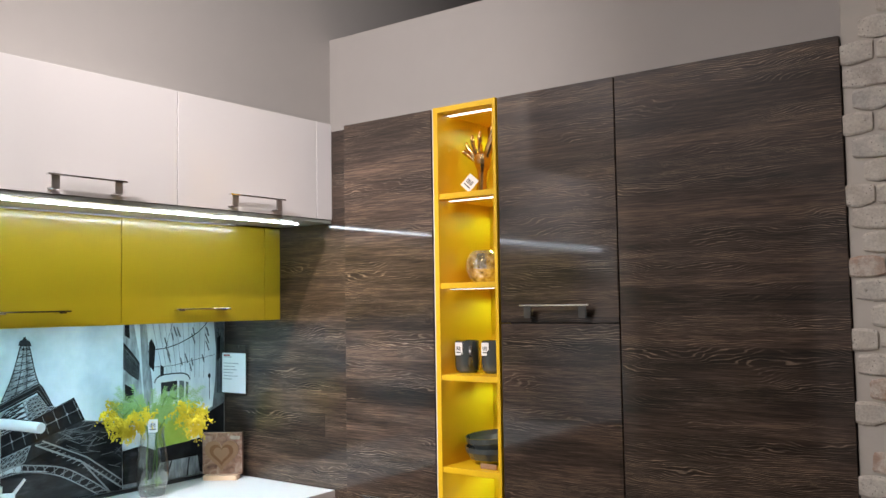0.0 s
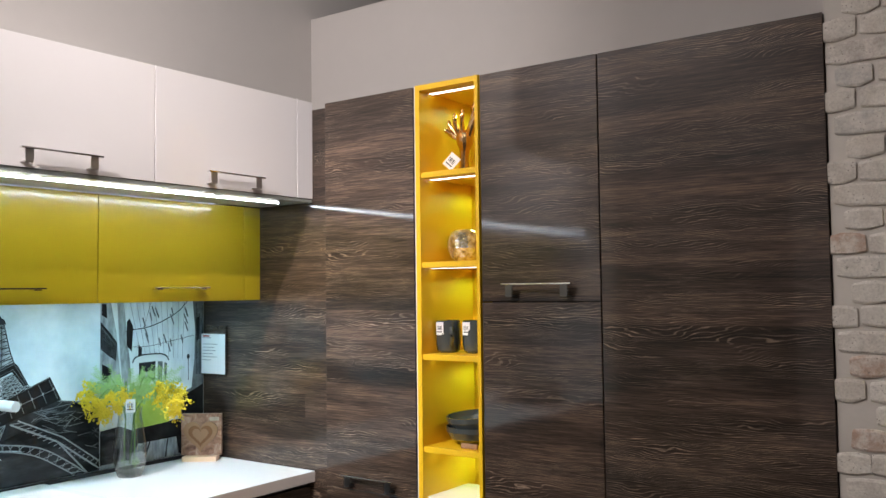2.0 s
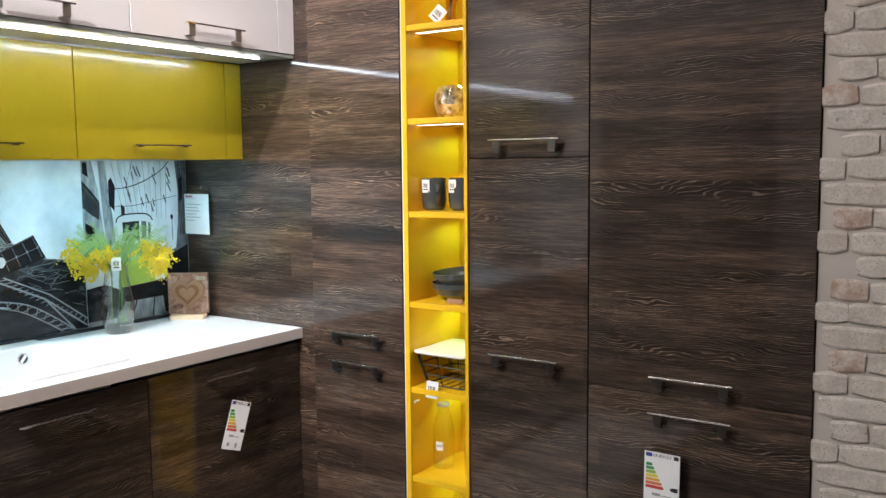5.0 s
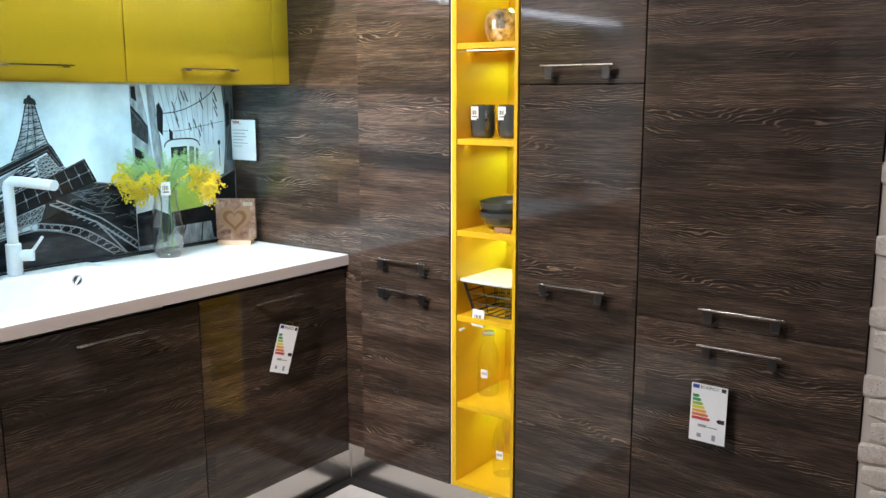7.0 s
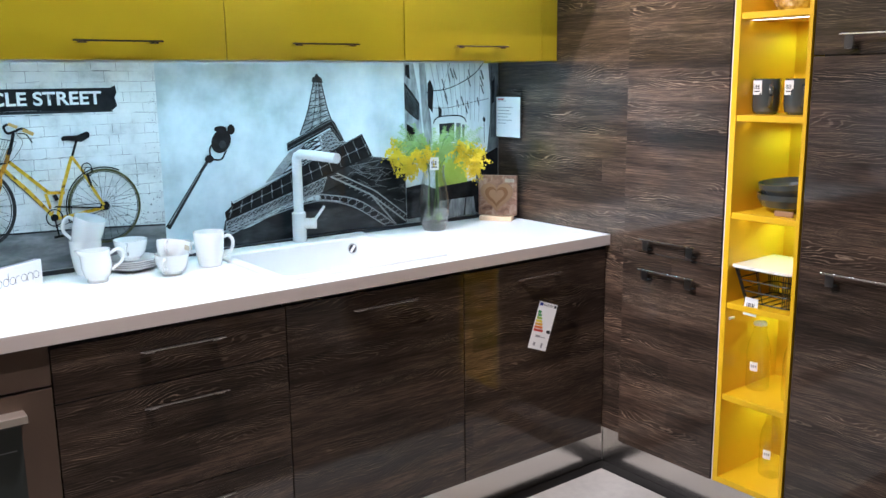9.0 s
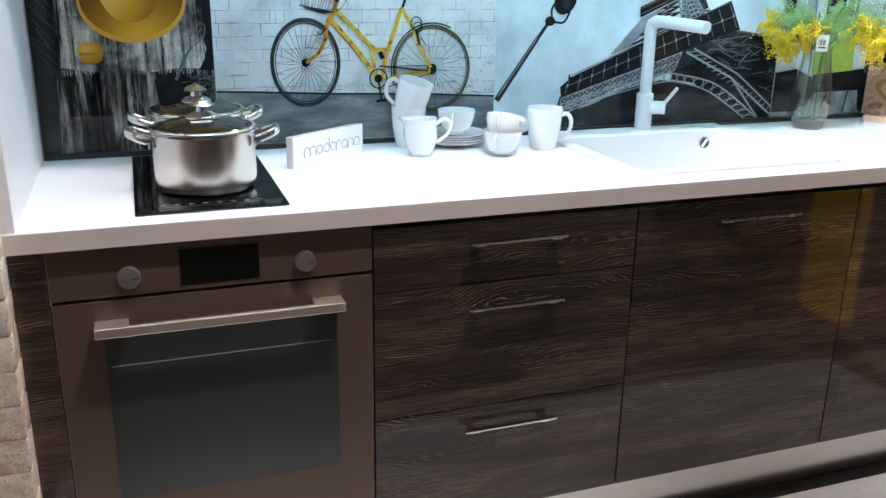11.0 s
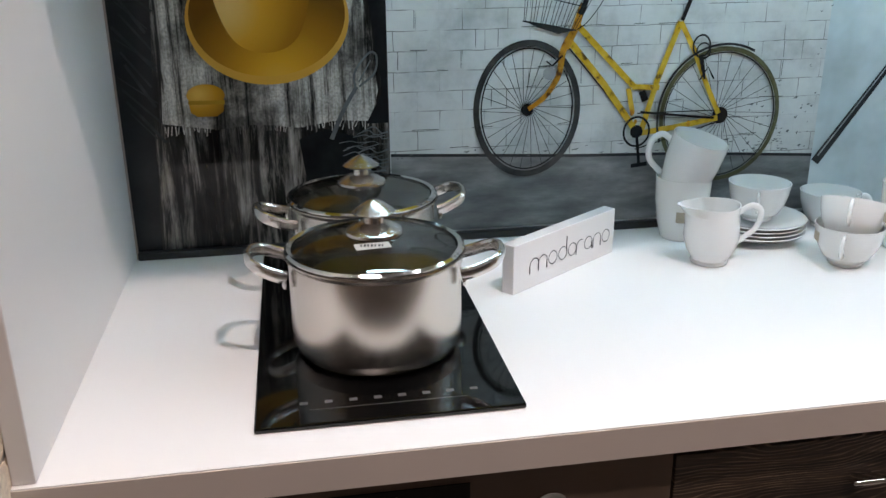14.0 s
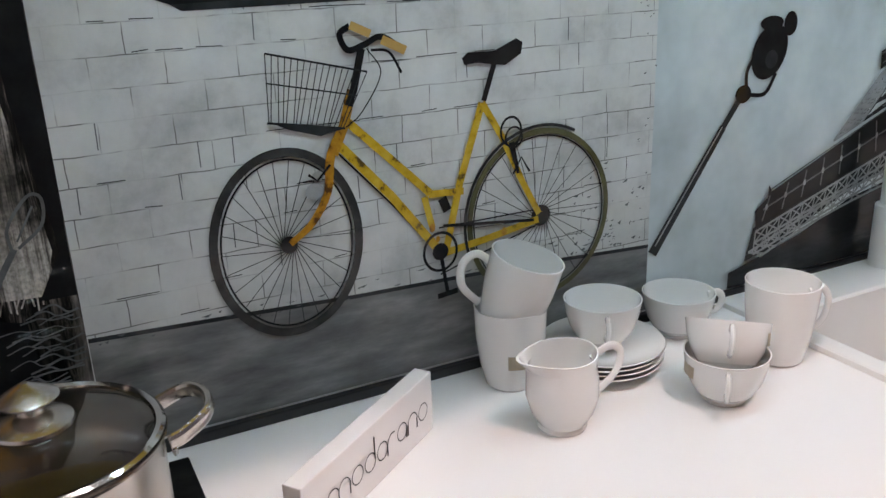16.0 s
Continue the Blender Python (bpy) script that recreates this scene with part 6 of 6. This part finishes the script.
def energy_label(m, w, h, label):
    """w along x, h downwards along z, seen from -y."""
    g = thing("energy_label", (0, 0, 0), label, "label", "energy labels")
    part("sleeve", box(-w / 2 - 0.006, w / 2 + 0.006, 0.0012, 0.0022, -h - 0.004, 0.012, 0.0004), ACRYLIC, g, "clear plastic sleeve")
    c = part("card", box(-w / 2, w / 2, 0.0, 0.001, -h, 0), PAPER, g)
    part("flag", box(-w * 0.46, -w * 0.28, -0.0004, -0.0001, -h * 0.085, -h * 0.02), LABEL_BLUE, c)
    part("code_field", box(w * 0.33, w * 0.46, -0.0004, -0.0001, -h * 0.085, -h * 0.02), INK, c)
    words("ENERGY", h * 0.075, w * 0.52, "lettering", INK, Matrix.Translation((w * 0.02, -0.0004, -h * 0.055)) @ Matrix(((1, 0, 0, 0), (0, 0, -1, 0), (0, 1, 0, 0), (0, 0, 0, 1))), c)
    for k, am in enumerate(ARROWS):
        z1, l = -h * (0.19 + 0.064 * k), w * (0.16 + 0.055 * k)
        b = bmesh.new()
        b.faces.new([b.verts.new(p) for p in ((-w * 0.45, -0.0004, z1), (-w * 0.45 + l, -0.0004, z1), (-w * 0.42 + l, -0.0004, z1 - h * 0.026), (-w * 0.45 + l, -0.0004, z1 - h * 0.052), (-w * 0.45, -0.0004, z1 - h * 0.052))])
        part("arrow", b, am, c, smooth=False)
    b = bmesh.new()
    b.faces.new([b.verts.new(p) for p in ((w * 0.46, -0.0004, -h * 0.56), (w * 0.30, -0.0004, -h * 0.56), (w * 0.23, -0.0004, -h * 0.595), (w * 0.30, -0.0004, -h * 0.63), (w * 0.46, -0.0004, -h * 0.63))])
    part("class_arrow", b, INK, c, smooth=False)
    q = box(-w * 0.26, -w * 0.02, -0.0004, -0.0001, -h * 0.745, -h * 0.70)
    q = box(0.0, w * 0.28, -0.0004, -0.0001, -h * 0.738, -h * 0.722, 0, q)
    q = box(-w * 0.28, -w * 0.16, -0.0004, -0.0001, -h * 0.93, -h * 0.86, 0, q)
    q = box(w * 0.14, w * 0.24, -0.0004, -0.0001, -h * 0.95, -h * 0.85, 0, q)
    part("figures", q, GREY_INK, c)
    g.matrix_basis = m
    return g


energy_label(pose(-0.772, 2.236, 0.708, -1.5, 0.3, 0), 0.098, 0.160, "white energy label in a clear sleeve hanging on the fridge handle")
EAST = Matrix(((0, -1, 0, 0), (1, 0, 0, 0), (0, 0, 1, 0), (0, 0, 0, 1)))
energy_label(Matrix.Translation((-2.150, 2.012, 0.70)) @ EAST @ pose(0, 0, 0, -3, 19, -12), 0.074, 0.163, "white energy label in a clear sleeve hanging askew on the dishwasher")

# ---- things on the yellow shelves ----
GOLD = mat("polished_gold_metal", (0.62, 0.40, 0.18), 0.16, 1.0)
SZ = SHELVES
sc = bmesh.new()
cx, cy, cz = -1.553, 2.40, SZ[5] + 0.0005
lathe([(0, 0), (0.026, 0), (0.026, 0.006), (0.018, 0.012), (0, 0.013)], cx, cy, cz, 24, sc)
tube(smoothed([(cx, cy, cz + 0.008), (cx + 0.002, cy, cz + 0.05), (cx + 0.006, cy, cz + 0.10), (cx + 0.004, cy, cz + 0.145)], 5), [0.016, 0.0155, 0.015, 0.0145, 0.014, 0.0135, 0.013, 0.0135, 0.015, 0.018, 0.022, 0.024, 0.025, 0.024, 0.022, 0.016], 14, sc, 1.25, (0, 1, 0))
for dx, dz, r, bend in ((-0.066, 0.158, 0.0075, 0.012), (-0.050, 0.185, 0.0075, 0.010), (-0.026, 0.205, 0.0078, 0.006), (0.006, 0.215, 0.0075, 0.0), (0.052, 0.195, 0.009, -0.01), (0.075, 0.222, 0.011, -0.006), (0.060, 0.240, 0.010, -0.012)):
    a = Vector((cx + dx * 0.3, cy, cz + 0.12))
    e = Vector((cx + dx, cy - 0.012, cz + dz))
    tube(smoothed([a, (a + e) / 2 + Vector((-bend, -0.006, 0.008)), e], 5), [r * 1.15] * 4 + [r] * 4 + [r * 0.9, r * 0.75, r * 0.45], 10, sc)
solid("gold_sculpture", sc, GOLD, "polished gold branching sculpture on the top yellow shelf", "sculpture")
price_tag("price_tag", pose(-1.555, 2.362, SZ[5] + 0.060, -6, 42, 10), 0.042, 0.05)

MERCURY = mat("mercury_glass", (0.72, 0.66, 0.50), 0.12, 0.75)
mv = noise_tex(MERCURY, coords(MERCURY), 42.0, 5.0, 0.7)
paint(MERCURY, ramp(MERCURY, mv, ((0.34, (0.20, 0.15, 0.05)), (0.5, (0.62, 0.55, 0.32)), (0.62, (0.86, 0.86, 0.84)))))
bump(MERCURY, mv, 0.25, 0.003)
solid("glass_bowl", lathe([(0, 0), (0.034, 0), (0.05, 0.016), (0.062, 0.045), (0.061, 0.072), (0.05, 0.096), (0.038, 0.106), (0.036, 0.106), (0.048, 0.094), (0.058, 0.072), (0.059, 0.046), (0.046, 0.018), (0, 0.005)], -1.553, 2.41, SZ[4] + 0.0005, 44), MERCURY, "round silvered glass bowl on a yellow shelf", "bowl")

GLAZE = scuffed("dark_grey_glaze", (0.055, 0.065, 0.066), 0.16, coat=0.5, scale=30.0, amount=0.5, bumpy=0.06)


def stoneware_mug(x, y, label):
    g = thing("stoneware_mug", (x, y, SZ[3]), label, "mug", "dark mugs on a shelf")
    part("bowl", lathe([(0, 0), (0.031, 0), (0.038, 0.008), (0.042, 0.03), (0.042, 0.075), (0.0395, 0.104), (0.037, 0.104), (0.039, 0.075), (0.039, 0.03), (0.03, 0.008), (0, 0.006)], x, y, SZ[3] + 0.0005, 36), GLAZE, g)
    part("handle", tube(smoothed([(x + a, y + b, SZ[3] + c) for a, b, c in ((0.028, -0.026, 0.085), (0.042, -0.042, 0.082), (0.046, -0.047, 0.055), (0.036, -0.036, 0.028), (0.028, -0.028, 0.025))], 5), 0.0045, 8, flat=1.4), GLAZE, g)
    return g


stoneware_mug(-1.602, 2.37, "dark grey glazed mug with a white label on a yellow shelf")
stoneware_mug(-1.505, 2.385, "dark grey glazed mug half hidden by the shelf side")
for px, py in ((-1.605, 2.326), (-1.512, 2.341)):
    price_tag("price_tag", pose(px, py, SZ[3] + 0.10, 2, 0, 8), 0.026, 0.042)

bowl = thing("stoneware_bowl", (-1.524, 2.395, SZ[2]), "dark grey glazed bowl on a yellow shelf", "bowl", "bowls in a pile")
bp = [(0, 0), (0.045, 0), (0.05, 0.004), (0.075, 0.018), (0.088, 0.040), (0.090, 0.056), (0.087, 0.056), (0.084, 0.040), (0.072, 0.021), (0.048, 0.009), (0, 0.008)]
part("body", lathe(bp, -1.524, 2.395, SZ[2] + 0.0005, 44), GLAZE, bowl)
b2 = copy_thing(bowl, pose(-1.519, 2.397, SZ[2] + 0.037, 3, -4, 20))
b2["label"] = "dark grey glazed bowl tilted inside another bowl"
tag = thing("wooden_tag", (-1.50, 2.30, SZ[2]), "small pale wooden tag on a yellow shelf", "tag")
part("plate", box(-1.505, -1.445, 2.292, 2.300, SZ[2] + 0.0004, SZ[2] + 0.017, 0.003), PALE_WOOD, tag)

WIRE = mat("black_wire", (0.012, 0.012, 0.012), 0.45)
basket = thing("wire_basket", (-1.54, 2.39, SZ[1]), "black wire basket with a white lid on a yellow shelf", "basket")
z0, z1 = SZ[1] + 0.003, SZ[1] + 0.108
lowr, highr = rounded(-1.605, -1.45, 2.31, 2.475, 0.02, 3), rounded(-1.630, -1.43, 2.283, 2.50, 0.025, 3)
for f in (0.0, 0.33, 0.66, 1.0):
    pts = [(a + (c - a) * f, b + (d - b) * f, z0 + (z1 - z0) * f) for (a, b), (c, d) in zip(lowr, highr)]
    part("hoop", tube([*pts, pts[0]], 0.0022, 6), WIRE, basket)
for k in range(28):
    i, f = divmod(k / 28 * 16, 1)
    i = int(i)
    p, q = Vector((*lowr[i], z0)).lerp(Vector((*lowr[(i + 1) % 16], z0)), f), Vector((*highr[i], z1)).lerp(Vector((*highr[(i + 1) % 16], z1)), f)
    part("wire", tube([p, q], 0.0016, 5), WIRE, basket)
for k in range(6):
    part("wire", tube([(-1.60 + 0.03 * k, 2.312, z0), (-1.60 + 0.03 * k, 2.473, z0)], 0.0016, 5), WIRE, basket)
part("lid", loft([(rounded(-1.637, -1.424, 2.276, 2.508, 0.03), z1 + 0.002), (rounded(-1.639, -1.422, 2.274, 2.51, 0.03), z1 + 0.005), (rounded(-1.637, -1.424, 2.276, 2.508, 0.03), z1 + 0.011)], True, True), scuffed("white_enamel", (0.80, 0.79, 0.77), 0.25, amount=0.05), basket, "white tray lid")
price_tag("price_tag", pose(-1.545, 2.268, SZ[1] + 0.028, -3, 4, 8), 0.042, 0.055)


def glass_bottle(x, y, z, label):
    g = thing("glass_bottle", (x, y, z), label, "bottle", "clear bottles on the shelves")
    p = [(0, 0), (0.031, 0), (0.035, 0.004), (0.036, 0.015), (0.036, 0.128), (0.031, 0.155), (0.0235, 0.178), (0.019, 0.192), (0.019, 0.208)]
    part("body", lathe(p, x, y, z + 0.0005, 36), CLEAR, g)
    part("cap", lathe([(0, 0.2085), (0.0205, 0.2085), (0.0215, 0.2105), (0.021, 0.2165), (0.018, 0.2195), (0, 0.2205)], x, y, z + 0.001, 28), PAPER, g, "white screw cap")
    c = bmesh.new()
    for k in range(4):
        a = radians(-100 + k * 10)
        q = [c.verts.new((x + 0.0364 * math.cos(t), y + 0.0364 * math.sin(t), z + h)) for t, h in ((a, 0.066), (a + radians(10), 0.066), (a + radians(10), 0.096), (a, 0.096))]
        c.faces.new(q)
    lb = part("label", c, PAPER, g, "small white paper label")
    d = bmesh.new()
    for k in range(3):
        a = radians(-93 + k * 10)
        d.faces.new([d.verts.new((x + 0.0367 * math.cos(t), y + 0.0367 * math.sin(t), z + h)) for t, h in ((a, 0.078), (a + radians(7), 0.078), (a + radians(7), 0.086), (a, 0.086))])
    part("printing", d, GREY_INK, lb)
    return g


glass_bottle(-1.588, 2.39, SZ[0], "clear glass bottle with a white cap on a yellow shelf")
glass_bottle(-1.4535, 2.375, SZ[0], "clear glass bottle half hidden behind the shelf side")
glass_bottle(-1.530, 2.40, NZ0 + 0.018, "clear glass bottle on the lowest yellow shelf")
cl = thing("shelf_clip", (NX0 + 0.02, 2.28, SZ[1] - 0.06), "small white clip on the yellow shelf side", "clip")
part("body", box(NX0 + 0.0182, NX0 + 0.024, 2.275, 2.30, SZ[1] - 0.058, SZ[1] - 0.050, 0.001), PANEL_WHITE, cl)

# ---- neighbouring brown unit with brochures ----
BY = -0.2865
brown = thing("brown_tall_cabinet", (-1.75, BY - 0.3, 0.0), "glossy brown tall cabinet standing across the kitchen's end", "cabinet")
part("body", box(-2.13, -1.25, BY - 0.6, BY - 0.021, 0.1, 2.2), SHADOW_GAP, brown)
part("plinth", box(-2.12, -1.26, BY - 0.55, BY - 0.06, 0.0, 0.099), SHADOW_GAP, brown)
bd = part("door", box(-2.128, -1.70, BY - 0.02, BY, 0.11, 2.2, 0.0012), BROWN_GLOSS, brown)
part("door", box(-1.697, -1.252, BY - 0.02, BY, 0.11, 2.2, 0.0012), BROWN_GLOSS, brown)
hbm = box(-1.985, -1.78, BY + 0.024, BY + 0.030, 0.884, 0.890, 0.001)
for a in (-1.975, -1.81):
    hbm = box(a, a + 0.02, BY + 0.0004, BY + 0.0245, 0.884, 0.889, 0.0008, hbm)
part("handle", hbm, CHROME, bd, "thin chrome bar handle")
holder = thing("brochure_holder", (-1.85, BY + 0.02, 0.60), "clear acrylic brochure holder with cream leaflets hanging on a handle", "brochure holder")
part("pocket", box(-1.935, -1.76, BY + 0.0006, BY + 0.003, 0.60, 0.845, 0.0006), ACRYLIC, holder)
part("front", box(-1.93, -1.765, BY + 0.036, BY + 0.038, 0.60, 0.76, 0.0006), ACRYLIC, holder)
part("bottom", box(-1.93, -1.765, BY + 0.0035, BY + 0.0355, 0.60, 0.602), ACRYLIC, holder)
CREAM = scuffed("cream_paper", (0.70, 0.62, 0.36), 0.6)
for k, (mt, top) in enumerate(((PAPER, 0.705), (CREAM, 0.69), (PAPER, 0.70), (CREAM, 0.68))):
    part("leaflet", box(-1.922, -1.775, BY + 0.006 + 0.007 * k, BY + 0.0095 + 0.007 * k, 0.603, top), mt, holder, "printed leaflet")
part("dark_leaflet", box(-1.921, -1.776, BY + 0.0338, BY + 0.0348, 0.69, 0.735), GREY_INK, holder)

# ---- brick piers ----


def brick_meshes(l, h, d, count, seed, material, sink=0.003, wild=0.003, worn=0.09):
    """Worn bricks with wavy lower edges and rounded corners whose faces look along -y, a few shapes that repeats share."""
    r = random.Random(seed)
    out = []
    for k in range(count):
        b = bmesh.new()
        n = max(2, round(l / 0.032))
        lean, sag = r.uniform(-1, 1) * wild, r.uniform(0.4, 1.0) * wild
        rows = []
        for j, (fz, depth) in enumerate(((-0.5, d - sink), (-0.40, d), (0.38, d + 0.0006), (0.5, d - sink))):
            row = []
            for i in range(n + 1):
                u = i / n - 0.5
                corner = max(0.0, abs(u) - 0.5 + 0.012 / l) / (0.012 / l)
                z = h * fz - (1 if fz > 0 else -1) * worn * h * corner ** 2 + lean * u + (r.uniform(-1, 1) * sag if fz < -0.45 else r.uniform(-0.25, 0.25) * wild)
                x = u * (l - (0.004 if j in (0, 3) else 0.0)) + (r.uniform(-0.6, 0.6) * wild if i in (0, n) else 0)
                row.append(b.verts.new((x, -(depth - (sink * 0.6 if i in (0, n) else 0.0)) + r.uniform(-0.0006, 0.0006), z)))
            rows.append(row)
        for p, q in zip(rows, rows[1:]):
            for i in range(n):
                b.faces.new((p[i], p[i + 1], q[i + 1], q[i]))
        rim = rows[0] + [rows[1][-1], rows[2][-1]] + rows[3][::-1] + [rows[2][0], rows[1][0]]
        back = [b.verts.new((v.co.x * 1.012, 0.001, v.co.z * 1.01)) for v in rim]
        for i in range(len(rim)):
            j = (i + 1) % len(rim)
            b.faces.new((rim[i], back[i], back[j], rim[j]))
        finish(b, True, 0.16)
        me = bpy.data.meshes.new("brick")
        b.to_mesh(me)
        b.free()
        me.materials.append(material)
        out.append(me)
    return out


def lay(me, parent, m):
    ob = new("brick", me)
    ob.parent = parent
    ob.matrix_basis = m


rb = random.Random(11)
PY = 2.2727
pier = solid("wall_brick", box(-0.403, 0.9, PY, 2.955, 0.0, 2.75), MORTAR, "whitewashed rough brick wall beside the tall units", "wall", kind="structure")
po = pier.location
BH, BL = 0.0574, 0.178
full, half = brick_meshes(BL - 0.007, BH - 0.005, 0.0072, 12, 3, BRICK, 0.0026, 0.0034), brick_meshes(BL / 2 - 0.007, BH - 0.005, 0.0072, 8, 4, BRICK, 0.0026, 0.0034)
for row in range(48):
    z = 0.03 + row * BH
    x = -0.4035 + (0.0, -0.62, -0.34)[row % 3] * BL + rb.uniform(-0.012, 0.012)
    while x < 0.1:
        if x > -0.4065:
            lay(rb.choice(full), pier, Matrix.Translation(Vector((x + BL / 2 + rb.uniform(-0.004, 0.004), PY + rb.uniform(-0.0008, 0.0008), z + rb.uniform(-0.0025, 0.0025))) - po))
        elif x + BL > -0.403 + BL * 0.12:
            lay(rb.choice(half), pier, Matrix.Translation(Vector((x + BL * 0.75, PY, z)) - po))
        x += BL
lp = solid("wall_brick_pier", box(-2.72, -2.114, -0.2845, -0.2275, 0.0, 2.6), MORTAR, "narrow whitewashed brick pier beside the side panel", "wall", kind="structure")
lo = lp.location
LH = 0.0665
ends, sides = brick_meshes(0.0585, LH - 0.0014, 0.0026, 12, 5, BRICK_PALE, 0.0004, 0.0016, 0.02), brick_meshes(0.054, LH - 0.0022, 0.0026, 6, 6, BRICK_PALE, 0.0004, 0.0014, 0.03)
for row in range(38):
    z = 0.035 + row * LH
    lay(rb.choice(ends), lp, Matrix.Translation(Vector((-2.114, -0.2563 + rb.uniform(-0.0006, 0.0006), z)) - lo) @ Matrix.Rotation(math.pi / 2, 4, "Z"))
    for k in range(2):
        lay(rb.choice(sides), lp, Matrix.Translation(Vector((-2.140 - 0.055 * k, -0.2275, z)) - lo) @ Matrix.Rotation(math.pi, 4, "Z"))
